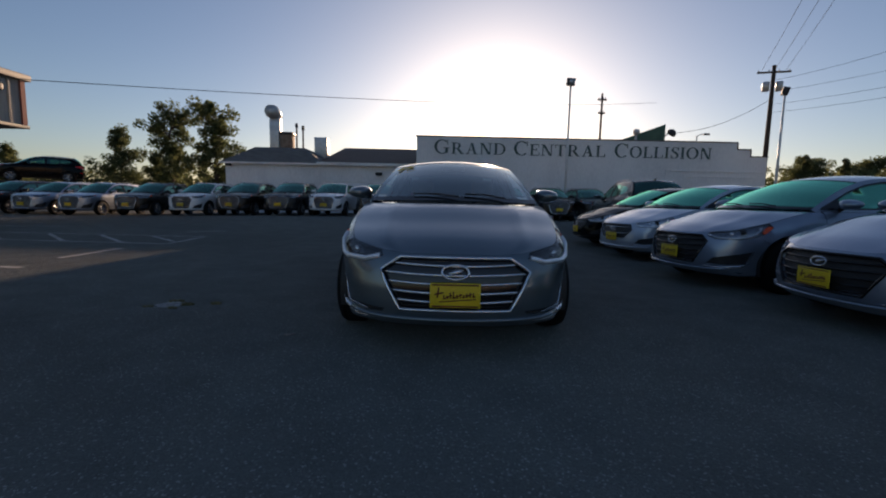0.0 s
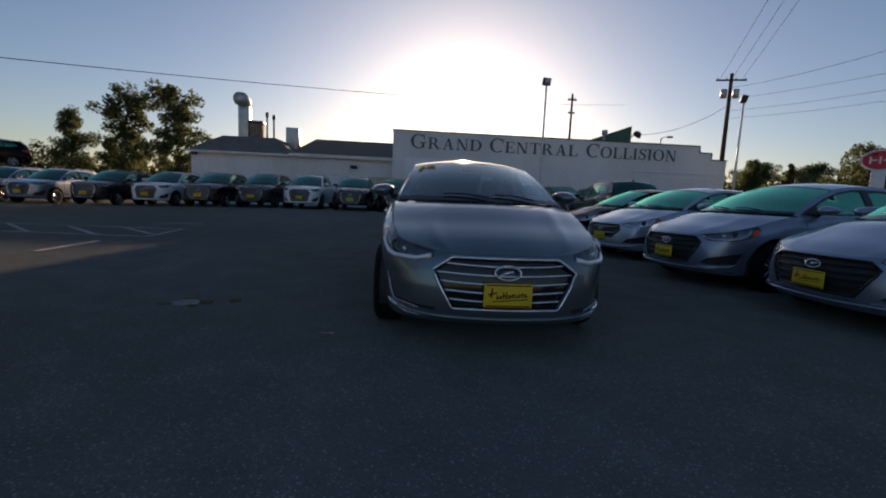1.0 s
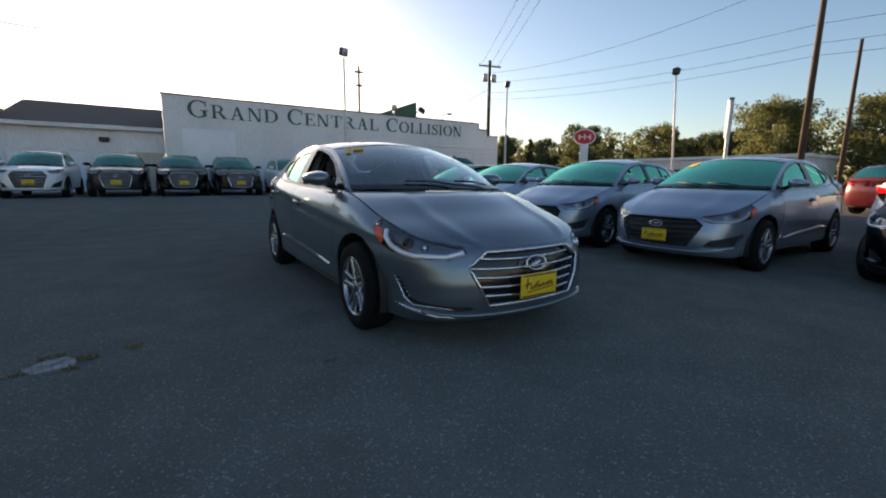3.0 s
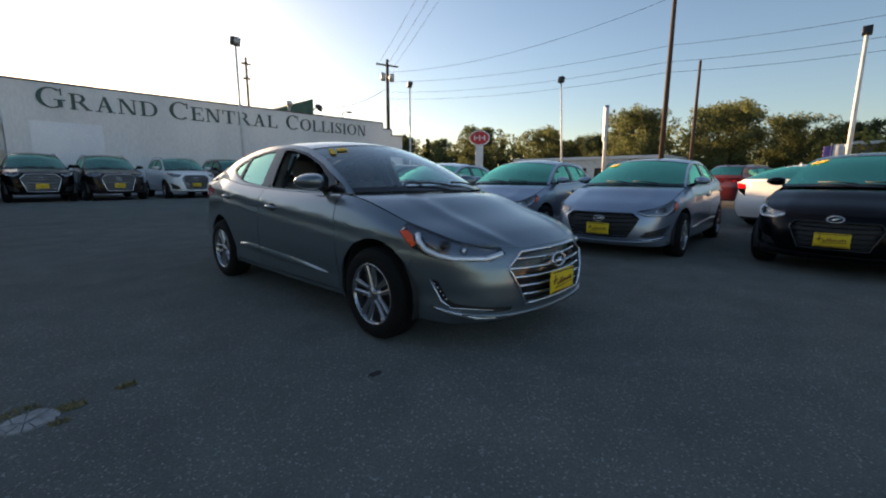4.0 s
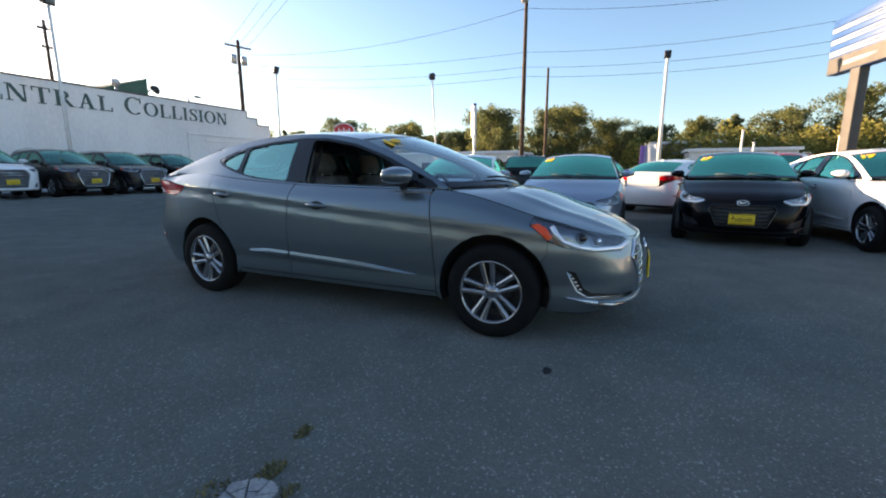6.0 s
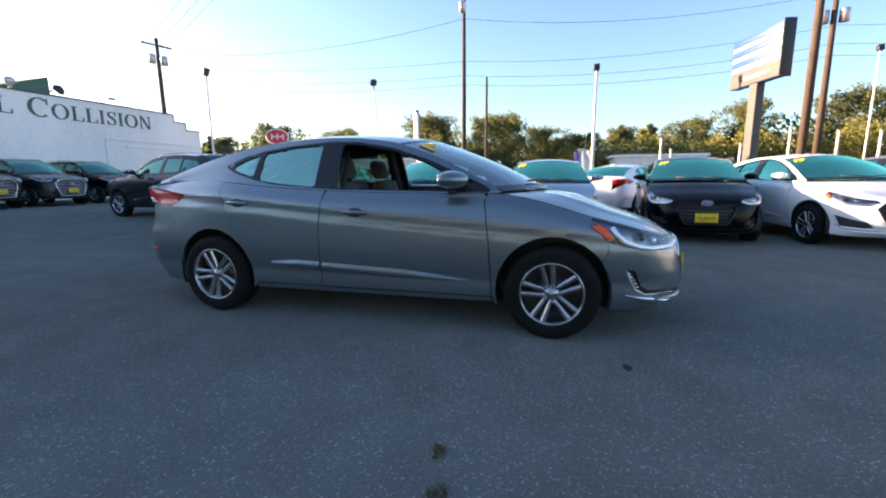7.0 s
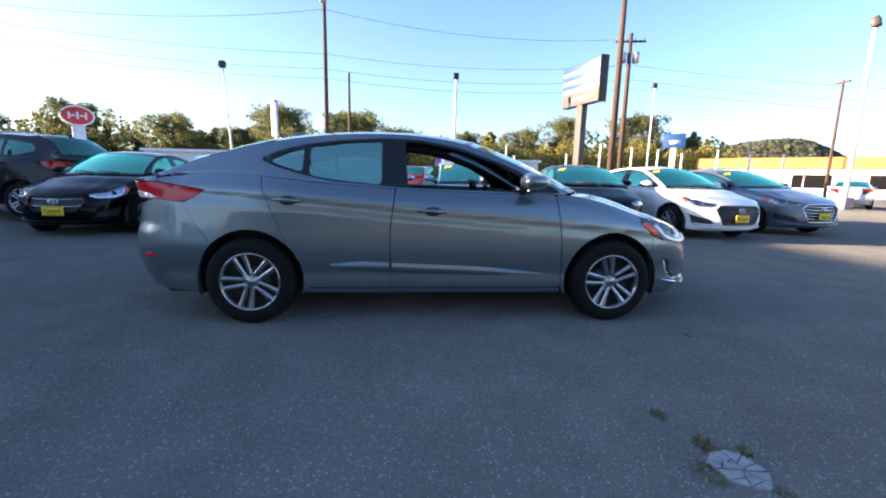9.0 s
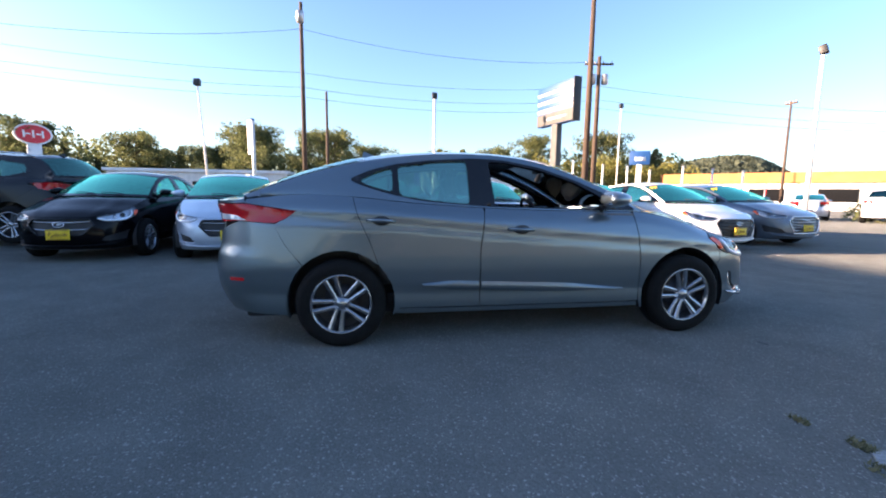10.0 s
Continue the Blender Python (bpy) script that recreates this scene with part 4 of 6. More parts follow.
    for side in (-1, 1):
        lamp = part("headlight", patch_bm(hl_d, [], lambda s, z: sh.body(s, z, -0.035), step * 0.6, 0, side), LAMP_BRIGHT if face in ("slim", "smile") else LAMP_BACK, root)
        part("lens", patch_bm(hl_d, [], lambda s, z: sh.body(s, z, 0.001), step * 0.8, 0.006, side), CLEAR_LENS, lamp)
        q = D([("y", -0.345, 0.676), ("y", -0.30, 0.720), ("y", -0.24, 0.768), ("y", -0.285, 0.778), ("y", -0.335, 0.752), ("y", -0.375, 0.695)])
        part("side_marker", patch_bm(q, [], lambda s, z: sh.body(s, z, 0.005), step * 0.5, 0.004, side), AMBER, lamp)
        pts = [Vector(sh.body(s, z, 0.0 if fine else -0.006)) for s, z in D([("y", -0.37, 0.758), ("y", -0.395, 0.715), ("y", -0.44, 0.668), ("y", -0.53, 0.637), ("y", -0.62, 0.622), ("f", 0.60, 0.620), ("f", 0.55, 0.634), ("f", 0.50, 0.648)])]
        part("light_strip", tube_bm([(p.x * side, p.y, p.z) for p in pts], 0.018 if fine else 0.014, 6), LED_WHITE if fine or face in ("slim", "smile") else SATIN, lamp)
        for v, zz, rr in ((-0.55, 0.690, 0.038), (-0.66, 0.665, 0.028)):
            s = sh.sy(fy(v))
            p = Vector(sh.body(s, fz(zz), -0.03))
            bm = bmesh.new()
            bmesh.ops.create_uvsphere(bm, u_segments=16, v_segments=10, radius=rr, matrix=Matrix.Translation((p.x * side, p.y, p.z)))
            part("projector", bm, BLACK_GLOSS if rr > 0.03 else CHROME, lamp)
        if fine:
            # fog lamp strip: a bright blade inside the bumper's slot
            pts = [Vector(sh.body(s, z, -0.006)) for s, z in D([("y", -0.468, 0.484), ("y", -0.50, 0.415), ("y", -0.535, 0.350), ("y", -0.60, 0.312), ("f", 0.56, 0.306)])]
            part("fog_trim", tube_bm([(p.x * side, p.y, p.z) for p in pts], [0.004, 0.009, 0.011, 0.007, 0.004], 6), SATIN, root)
            for j in range(5):
                s = sh.sy(fy(-0.562 + 0.017 * j))
                p = Vector(sh.body(s, fz(0.362 + 0.024 * j), -0.020))
                part("fog_led", box_bm((p.x * side - 0.010, p.y - 0.010, p.z - 0.006), (p.x * side + 0.010, p.y + 0.010, p.z + 0.006), 0.002), CHROME, root)

    # ---- rear ----
    half = [("r", 0.0, 0.72), ("r", 0.45, 0.73), ("r", 0.62, 0.82), ("y", 3.40, 0.898), ("y", 3.15, 0.880), ("y", 3.08, 0.74)] + ar_rear + [("y", 3.09, 0.235), ("y", 3.3, 0.245), ("r", 0.6, 0.25), ("r", 0.0, 0.25)]
    hh = D(half)
    for side in (-1, 1):
        part("rear_bumper", patch_bm(shrink(hh, 0.002), [], sh.body, step, 0.02, side, exact=fine), col, root)
    hh = D([("r", 0.0, 0.725), ("r", 0.44, 0.735), ("r", 0.44, 0.90), ("r", 0.44, 0.985), ("r", 0.40, None), ("r", 0.0, None)])
    for side in (-1, 1):
        part("trunk_face", patch_bm(hh, [], sh.body, step, 0.01, side), col, root)
        tl = [("y", 3.005, 0.966), ("y", 3.075, 0.915), ("y", 3.15, 0.885), ("y", 3.38, 0.898), ("r", 0.60, 0.885), ("r", 0.445, 0.89), ("r", 0.445, 0.985), ("r", 0.62, 1.012), ("y", 3.36, 1.015)]
        if k.get("suv"):
            tl = [("y", 3.10, 0.98), ("y", 3.2, 0.80), ("y", 3.38, 0.74), ("r", 0.60, 0.72), ("r", 0.445, 0.80), ("r", 0.445, 0.93), ("r", 0.62, 1.0), ("y", 3.36, 1.01)]
        part("tail_light", patch_bm(D(tl), [], lambda s, z: sh.body(s, z, 0.006), step * 0.7, 0.02, side), RED_LENS, root)
        if fine:
            rv = D([("y", 3.34, 0.902), ("y", 3.44, 0.903), ("r", 0.66, 0.904), ("r", 0.66, 0.945), ("y", 3.42, 0.935)])
            part("reverse_lens", patch_bm(rv, [], lambda s, z: sh.body(s, z, 0.011), 0.03, 0.006, side), LED_WHITE, root)
        fil = D([("r", 0.40, None), ("r", 0.44, 0.985), ("r", 0.62, 1.012), ("y", 3.36, 1.022), ("y", 3.37, None), ("r", 0.62, None)])
        part("rear_corner", patch_bm(fil, [], sh.body, step, 0.01, side), col, root)
        mk = D([("y", 3.36, 0.485), ("y", 3.46, 0.485), ("y", 3.46, 0.51), ("y", 3.36, 0.505)])
        part("reflector", patch_bm(mk, [], lambda s, z: sh.body(s, z, 0.004), 0.03, 0.004, side), RED_LENS, root)

    # ---- top ----
    sh_c = sh.sf(0.56 * wid)
    s_cowl = sh.sy(ya)
    bow0, bow1 = -0.27 * wid, -0.13
    cowl = lambda v: across(v, Vector((sh.edge(s_cowl).x, ya, sh.edge(s_cowl).z)), bow0, 0.012)
    front_edge = lambda v: sh.edge(v * sh_c)
    side_edge = lambda w, sgn: (lambda e: Vector((sgn * e.x, e.y, e.z)))(sh.edge(sh_c + (s_cowl - sh_c) * w))
    hood = coons(front_edge, cowl, lambda w: side_edge(w, -1), lambda w: side_edge(w, 1))

    def hood_at(v, w):
        p = hood(v, w)
        p.z += 0.030 * (1 - v * v) * min(1, 4 * w) * min(1, 5 * (1 - w)) + 0.012 * math.exp(-(((abs(v) - 0.62) / 0.07) ** 2)) * min(1, 5 * w) * min(1, 3 * (1 - w))
        return p

    part("hood", sheet_bm(hood_at, 40 if fine else 20, 24 if fine else 12, 0.015), col, root)
    ws = lambda v, w: (lambda e: across(v, Vector((e.x, e.y, e.z)), bow0 + (bow1 - bow0) * w, 0.012 + 0.044 * w))(sh.rail_pt(ya + (hd0 - ya) * w))
    wg = part("windshield", sheet_bm(ws, 20, 14, 0.006), glass[0] if glass else TEAL_GLASS, root)
    # dark edge band of the windscreen
    lo = lambda v, w: ws(v, w * 0.075) + Vector((0, -0.002, 0.003))
    part("windshield_band", sheet_bm(lo, 20, 2, 0), BLACK_GLOSS, root)
    hi = lambda v, w: ws(v * 0.999, 0.965 + w * 0.035) + Vector((0, -0.002, 0.003))
    part("windshield_band", sheet_bm(hi, 20, 2, 0), BLACK_GLOSS, root)
    bow2, bow3 = 0.10, 0.13 if not k.get("suv") else 0.05
    rf = lambda v, w: (lambda e: across(v, e, bow1 + (bow2 - bow1) * w, 0.056))(sh.rail_pt(hd0 + (hd1 - hd0) * w))
    part("roof", sheet_bm(rf, 24, 20, 0.01), col, root)
    rg = lambda v, w: (lambda e: across(v, e, bow2 + (bow3 - bow2) * w, 0.056 - 0.039 * w))(sh.rail_pt(hd1 + (yb - hd1) * w))
    part("rear_window", sheet_bm(lambda v, w: rg(v * 0.94, 0.04 + 0.92 * w) + Vector((0, 0, 0.004)), 20, 10, 0), REAR_GLASS if fine else glass[1] if glass else TEAL_GLASS, root)
    fr = bmesh.new()
    for v0, v1, w0, w1 in ((-1, -0.93, 0, 1), (0.93, 1, 0, 1), (-0.94, 0.94, 0, 0.05), (-0.94, 0.94, 0.94, 1)):
        b2 = sheet_bm(rg, 12, 10, 0, v0, v1, w0, w1)
        tmp = bpy.data.meshes.new("t")
        b2.to_mesh(tmp)
        b2.free()
        fr.from_mesh(tmp)
        bpy.data.meshes.remove(tmp)
    part("rear_window_frame", fr, BLACK_GLOSS if fine else col, root)
    s_r = sh.sy(yb - 0.02)
    s_e = sh.sr(0.55 * wid)
    base_edge = lambda v: rg(v, 1.0)
    rear_edge = lambda v: (lambda e: Vector((math.copysign(e.x, v) if abs(v) > 1e-9 else 0, e.y, e.z)))(sh.edge(sh.top - abs(v) * (sh.top - s_e)))
    tr_side = lambda w, sgn: (lambda e: Vector((sgn * e.x, e.y, e.z)))(sh.rail_pt(yb) * (1 - min(1, w * 8)) + sh.edge(s_r + (s_e - s_r) * w) * min(1, w * 8))
    trunk = coons(base_edge, rear_edge, lambda w: tr_side(w, -1), lambda w: tr_side(w, 1))
    part("trunk_lid" if not k.get("suv") else "tailgate", sheet_bm(lambda v, w: trunk(v, w) + Vector((0, 0, 0.012 * (1 - v * v) * w * (1 - w) * 4)), 20, 10, 0.01), col, root)
    if roof_rails or k.get("suv"):
        for side in (-1, 1):
            ys = np.linspace(hd0 + 0.15, hd1 - 0.1, 9)
            pts = []
            for i, y in enumerate(ys):
                p = sh.rail_pt(y)
                pts.append((side * (p.x - 0.03), y, p.z + (0.05 if 0 < i < 8 else 0.012)))
            part("roof_rail", tube_bm(pts, 0.014, 6), SATIN, root)
    # antenna fin
    e = rf(0, 0.93)
    bm = bmesh.new()
    vs = [bm.verts.new(e + Vector(p)) for p in ((-0.02, -0.09, 0.0), (0.02, -0.09, 0.0), (0.025, 0.06, -0.002), (-0.025, 0.06, -0.002), (-0.004, 0.045, 0.055), (0.004, 0.045, 0.055))]
    for f in ((0, 3, 4), (1, 5, 2), (0, 4, 5, 1), (3, 2, 5, 4)):
        bm.faces.new([vs[i] for i in f])
    part("antenna_fin", bm, col, root, smooth=False)
    # wipers
    for x0, x1 in ((-0.48, 0.05), (0.12, 0.60)):
        a = ws(x0, 0.09) + Vector((0, -0.01, 0.018))
        b = ws(x1, 0.03) + Vector((0, -0.012, 0.022))
        part("wiper", tube_bm([a, (a + b) / 2 + Vector((0, 0, 0.012)), b], 0.008, 5), BLACK_PLASTIC, root)

    # ---- inside and below ----
    zf = low + 0.06
    hw = 0.755 * wid
    bm = box_bm((-hw + 0.13, fy(-0.62), low - 0.02), (hw - 0.13, fy(3.40), zf + 0.08), 0.02)
    box_into(bm, (-hw, fy(0.42), low + 0.0), (hw, fy(2.26), zf + 0.08), 0.02)
    part("underbody", bm, BLACK_PLASTIC, root)
    for y in (axle_f, axle_r):
        part("axle_housing", box_bm((-0.56 * wid, y - 0.42, zf), (0.56 * wid, y + 0.42, zw + 0.42), 0.05), BLACK_PLASTIC, root)
        for sgn in (-1, 1):
            bm = bmesh.new()
            rows = []
            for yy, zz in arch(y, ar + 0.006, zw + 0.008, low + 0.012, 16):
                rows.append([bm.verts.new((sgn * xx * wid, yy, zz)) for xx in (0.55, 0.70, 0.835)])
            for a, b in zip(rows, rows[1:]):
                for i in range(2):
                    bm.faces.new((a[i], a[i + 1], b[i + 1], b[i]))
            part("wheel_liner", bm, BLACK_PLASTIC, root)
    bm = box_bm((-0.70 * wid, fy(0.30), fz(0.70)), (0.70 * wid, fy(0.80), fz(0.965)), 0.06)
    part("dashboard", bm, INTERIOR, root)
    zb = fz(1.0)
    for side in (-1, 1):
        bm = box_bm((side * 0.79 * wid - 0.02, fy(0.45), zf), (side * 0.79 * wid + 0.012, fy(2.24), zb - 0.035), 0.01)
        part("door_lining", bm, SEAT_GREY if fine else INTERIOR, root)
        if fine:
            x0, x1 = sh.cabin(1.69, 1.0)[0] - 0.06, sh.cabin(1.69, 1.36)[0] - 0.075
            part("pillar_trim", tube_bm([(side * x0, 1.66, 0.9), (side * (x0 + x1) / 2, 1.67, 1.15), (side * x1, 1.69, 1.36)], [0.045, 0.04, 0.035], 8), SEAT_GREY, root)
            part("seat_belt", tube_bm([(side * (x1 - 0.03), 1.62, 1.30), (side * (x0 - 0.05), 1.60, 0.95), (side * (x0 - 0.06), 1.55, 0.6)], 0.016, 4), INTERIOR, root)
    zseat = zf + 0.14
    if seats:
        sm = SEAT_GREY
        for x in (-0.36, 0.36):
            seat(root, x * wid, fy(1.30), zseat + (0.10 if k.get("suv") else 0.03), sm)
        s2 = empty("rear_bench")
        s2.parent = root
        part("cushion", box_bm((-0.66 * wid, fy(2.05), zseat), (0.66 * wid, fy(2.45), zseat + 0.18), 0.05), sm, s2)
        tilt = pose(0, fy(2.45), zseat + 0.1, -24)
        part("backrest", box_bm((-0.66 * wid, -0.05, 0), (0.66 * wid, 0.08, 0.56), 0.05, tilt), sm, s2)
        for x in (-0.4, 0.4):
            part("headrest", box_bm((x - 0.13, -0.04, 0.52), (x + 0.13, 0.05, 0.68), 0.04, tilt), sm, s2)
        ring = [Vector((0.36 * wid + 0.18 * math.cos(a), fy(0.86) + 0.18 * math.sin(a) * 0.42, fz(0.90) + 0.18 * math.sin(a) * 0.9)) for a in np.linspace(0, 2 * math.pi, 25)]
        w_ = part("steering_wheel", tube_bm(ring, 0.016, 8), INTERIOR, root)
        bm = bmesh.new()
        c = Vector((0.36 * wid, fy(0.85), fz(0.90)))
        for i in (1, 12, 18):
            tube_into(bm, [c, ring[i]], 0.016, 6)
        part("spoke", bm, INTERIOR, w_)
        part("inner_mirror", box_bm((-0.11, hd0 - 0.22, fz(1.30)), (0.11, hd0 - 0.20, fz(1.36)), 0.008), BLACK_PLASTIC, root)
    for y in (axle_f, axle_r):
        for side in (-1, 1):
            wheel(root, (side * (0.775 * wid), y, zw), side, r, 0.205, r * (0.655 if not k.get("suv") else 0.66), rim, 67.0 if y > 1 else 80.0, fine)
    if year:
        me = text_mesh(year, 0.17, 0.001, 0.0, 0.012)
        o = new("year_sticker", me)
        me.materials.append(STICKER)
        e0, e1, e2 = ws(-0.93, 0.745), ws(-0.68, 0.745), ws(-0.93, 0.92)
        ax = (e1 - e0).normalized()
        up = (e2 - e0)
        up = (up - ax * up.dot(ax)).normalized()
        nn = ax.cross(up)
        o.matrix_basis = Matrix((ax, up, nn)).transposed().to_4x4()
        o.location = e0 + nn * 0.012
        o.parent = wg
    return root


# ---- ground ----
def ground_z(x, y):
    """The lot climbs a hand's width or two towards the building."""
    return 0.27 * step01(y, 5.5, 18.0) * step01(x, -20.0, -4.0)


def ground_sheet():
    def ticks(lo, hi, fine):
        out = list(np.arange(lo, hi + 0.01, fine))
        far = [40, 60, 90, 140, 220, 400, 800, 1600, 2600]
        return [-f for f in reversed(far) if -f < lo - 5] + out + [f for f in far if f > hi + 5]

    xs, ys = ticks(-30, 34, 1.0), ticks(-20, 34, 1.0)
    verts = [(x, y, ground_z(x, y)) for y in ys for x in xs]
    n = len(xs)
    faces = [(j * n + i, j * n + i + 1, (j + 1) * n + i + 1, (j + 1) * n + i) for j in range(len(ys) - 1) for i in range(n - 1)]
    return tagged(from_lists("ground", verts, faces, ASPHALT), "dark worn asphalt of a car lot", "ground", kind="structure")


ground_sheet()


def stripe(p, q, w=0.10):
    """A painted line on the asphalt, with ragged edges."""
    p, q = Vector(p), Vector(q)
    d = (q - p).normalized()
    nrm = Vector((-d.y, d.x))
    n = max(2, int((q - p).length / 0.12))
    rnd = random.Random(int(p.x * 100 + q.y * 10))
    verts, faces = [], []
    for i in range(n + 1):
        c = p + (q - p) * i / n
        for sgn in (-1, 1):
            o = c + nrm * sgn * (w / 2 + rnd.uniform(-0.012, 0.008))
            verts.append((o.x, o.y, ground_z(o.x, o.y) + 0.004))
        if i:
            k = 2 * i
            faces.append((k - 2, k - 1, k + 1, k))
    return tagged(from_lists("parking_line", verts, faces, LINE_PAINT), "worn white parking line on asphalt", "line", "parking lines", "structure")


for p, q in (((-13.5, 5.55), (-5.94, 5.37)), ((-13.5, 7.1), (-6.16, 7.1)), ((-5.94, 5.37), (-6.16, 7.1)), ((-11.4, 6.98), (-9.65, 5.5)), ((-9.95, 6.96), (-8.22, 5.44)), ((-8.58, 6.9), (-6.94, 5.42)), ((-7.36, 6.95), (-6.15, 5.89)), ((-6.08, 3.03), (-6.19, 4.45)), ((-8.5, 2.15), (-5.74, 2.1)), ((-7.28, 8.17), (-6.45, 8.7)), ((-14.5, 9.05), (-11.72, 9.23))):
    stripe(p, q)


def pothole_patch():
    """Cracked pale slabs in the asphalt, ringed by dry weeds."""
    root = tagged(empty("concrete_patch"), "cracked pale concrete patch sunk in the asphalt", "patch")
    rnd = random.Random(4)
    cx, cy = -2.58, 0.315
    blob = [(cx + 0.125 * rnd.uniform(0.8, 1.1) * math.cos(a), cy + 0.105 * rnd.uniform(0.8, 1.1) * math.sin(a)) for a in np.linspace(0, 2 * math.pi, 16)[:-1]]

    def cut(poly, p, d):
        """The piece of a polygon to the left of a line."""
        out = []
        for (x0, y0), (x1, y1) in zip(poly, poly[1:] + poly[:1]):
            a, b = ((x - p[0]) * d[1] - (y - p[1]) * d[0] for x, y in ((x0, y0), (x1, y1)))
            if a <= 0:
                out.append((x0, y0))
            if a * b < 0:
                out.append((x0 + (x1 - x0) * a / (a - b), y0 + (y1 - y0) * a / (a - b)))
        return out

    pieces = [blob]
    for k in range(11):
        pieces.sort(key=lambda q: -max(math.hypot(a[0] - b[0], a[1] - b[1]) for a in q for b in q))
        big = pieces.pop(0)
        far = max(((a, b) for a in big for b in big), key=lambda ab: math.hypot(ab[0][0] - ab[1][0], ab[0][1] - ab[1][1]))
        t = rnd.uniform(0.4, 0.6)
        mid = (far[0][0] + (far[1][0] - far[0][0]) * t, far[0][1] + (far[1][1] - far[0][1]) * t)
        turn = math.atan2(far[1][1] - far[0][1], far[1][0] - far[0][0]) + math.pi / 2 + rnd.uniform(-0.5, 0.5)
        d = (math.cos(turn), math.sin(turn))
        pieces += [q for q in (cut(big, mid, d), cut(big, mid, (-d[0], -d[1]))) if len(q) > 2]
    for q in pieces:
        q = shrink(q, 0.0028)
        bm = bmesh.new()
        h = 0.006 + rnd.uniform(0, 0.006)
        top = [bm.verts.new((x, y, h + rnd.uniform(-0.0015, 0.0015))) for x, y in q]
        bot = [bm.verts.new((x, y, -0.01)) for x, y in q]
        bm.faces.new(top)
        for i in range(len(q)):
            bm.faces.new((top[i], bot[i], bot[(i + 1) % len(q)], top[(i + 1) % len(q)]))
        bmesh.ops.recalc_face_normals(bm, faces=bm.faces)
        part("slab", bm, PATCH_STONE, root, smooth=False)
    return root


pothole_patch()


def weeds(name, spots, seed):
    rnd = random.Random(seed)
    verts, faces = [], []
    for x, y, r, n in spots:
        for _ in range(n):
            a, d = rnd.uniform(0, 6.28), r * math.sqrt(rnd.random())
            px, py = x + d * math.cos(a), y + d * math.sin(a) * 0.6
            h, lx, ly = rnd.uniform(0.008, 0.03), rnd.uniform(-0.02, 0.02), rnd.uniform(-0.02, 0.02)
            w = rnd.uniform(0.003, 0.008)
            k = len(verts)
            verts += [(px - w, py, 0.0), (px + w, py, 0.0), (px + lx, py + ly, h)]
            faces.append((k, k + 1, k + 2))
    return tagged(from_lists(name, verts, faces, MOSS, smooth=False), "dry weeds growing in asphalt cracks", "weeds", kind="stuff")


weeds("weeds", [(-2.20, 0.40, 0.05, 60), (-2.43, 0.34, 0.06, 110), (-2.48, 0.20, 0.04, 40), (-2.73, 0.24, 0.05, 30), (-2.6, 0.45, 0.08, 50)], 3)


def stain(name, x, y, rx, ry, seed):
    rnd = random.Random(seed)
    n = 18
    ring = [(x + rx * rnd.uniform(0.7, 1.1) * math.cos(2 * math.pi * i / n), y + ry * rnd.uniform(0.7, 1.1) * math.sin(2 * math.pi * i / n), ground_z(x, y) + 0.003) for i in range(n)]
    return tagged(from_lists(name, ring, [tuple(range(n))], BLACK_PLASTIC), "small black tar blot on asphalt", "stain", kind="structure")


stain("tar_blot", -1.20, -0.44, 0.05, 0.03, 1)


# ---- the long white building ----
def wall_box(name, lo, hi, material, label, cat="wall", parent=None, bevel=0.0):
    ob = part(name, box_bm(lo, hi, bevel), material, parent, smooth=False)
    if parent is None:
        tagged(ob, label, cat, kind="structure")
    return ob


BX0, BX1, BY, BZ = -1.95, 17.30, 22.5, 4.97
shop = tagged(empty("body_shop"), "long white flat-roofed shop with a stepped parapet", "building")
for lo, hi in (((BX0, BY, -0.2), (BX1, BY + 0.3, BZ)), ((BX1, BY, -0.2), (18.12, BY + 0.3, 4.57)), ((18.12, BY, -0.2), (19.18, BY + 0.3, 4.16)), ((BX0, BY + 0.3, -0.2), (BX0 + 0.3, BY + 14, BZ)), ((18.88, BY + 0.3, -0.2), (19.18, BY + 14, 4.16)), ((BX0, BY + 14, -0.2), (19.18, BY + 14.3, 4.16))):
    part("wall", box_bm(lo, hi), WHITE_WALL, shop, smooth=False)
part("roof", box_bm((BX0 + 0.3, BY + 0.3, 3.9), (18.88, BY + 14, 4.05)), ROOF_GREY, shop, smooth=False)
for lo, hi in (((BX0 - 0.04, BY - 0.04, BZ), (BX1 + 0.04, BY + 0.34, BZ + 0.07)), ((BX1 + 0.04, BY - 0.04, 4.57), (18.16, BY + 0.34, 4.64)), ((18.16, BY - 0.04, 4.16), (19.22, BY + 0.34, 4.23)), ((BX1, BY - 0.04, 4.64), (BX1 + 0.06, BY + 0.34, 4.97)), ((18.12, BY - 0.04, 4.23), (18.18, BY + 0.34, 4.57))):
    part("coping", box_bm(lo, hi, 0.01), COPING, shop)
part("painted_panel", box_bm((-1.2, BY - 0.025, 0.3), (1.2, BY, 3.4), 0.005), WALL_PATCH, shop, "paler repainted wall panel")
for lo, hi in (((13.1, BY - 0.06, 3.22), (19.1, BY, 3.32)), ((13.1, BY - 0.06, 0.3), (13.22, BY, 3.22)), ((14.2, BY - 0.05, 2.9), (18.6, BY, 2.97))):
    part("trim", box_bm(lo, hi, 0.01), WHITE_WALL, shop, smooth=False)

# serifed capitals, larger at the start of each word; a cap is one unit high
SERIF = 0.05


def bar(x0, y0, x1, y1):
    return [(x0, y0), (x1, y0), (x1, y1), (x0, y1)]


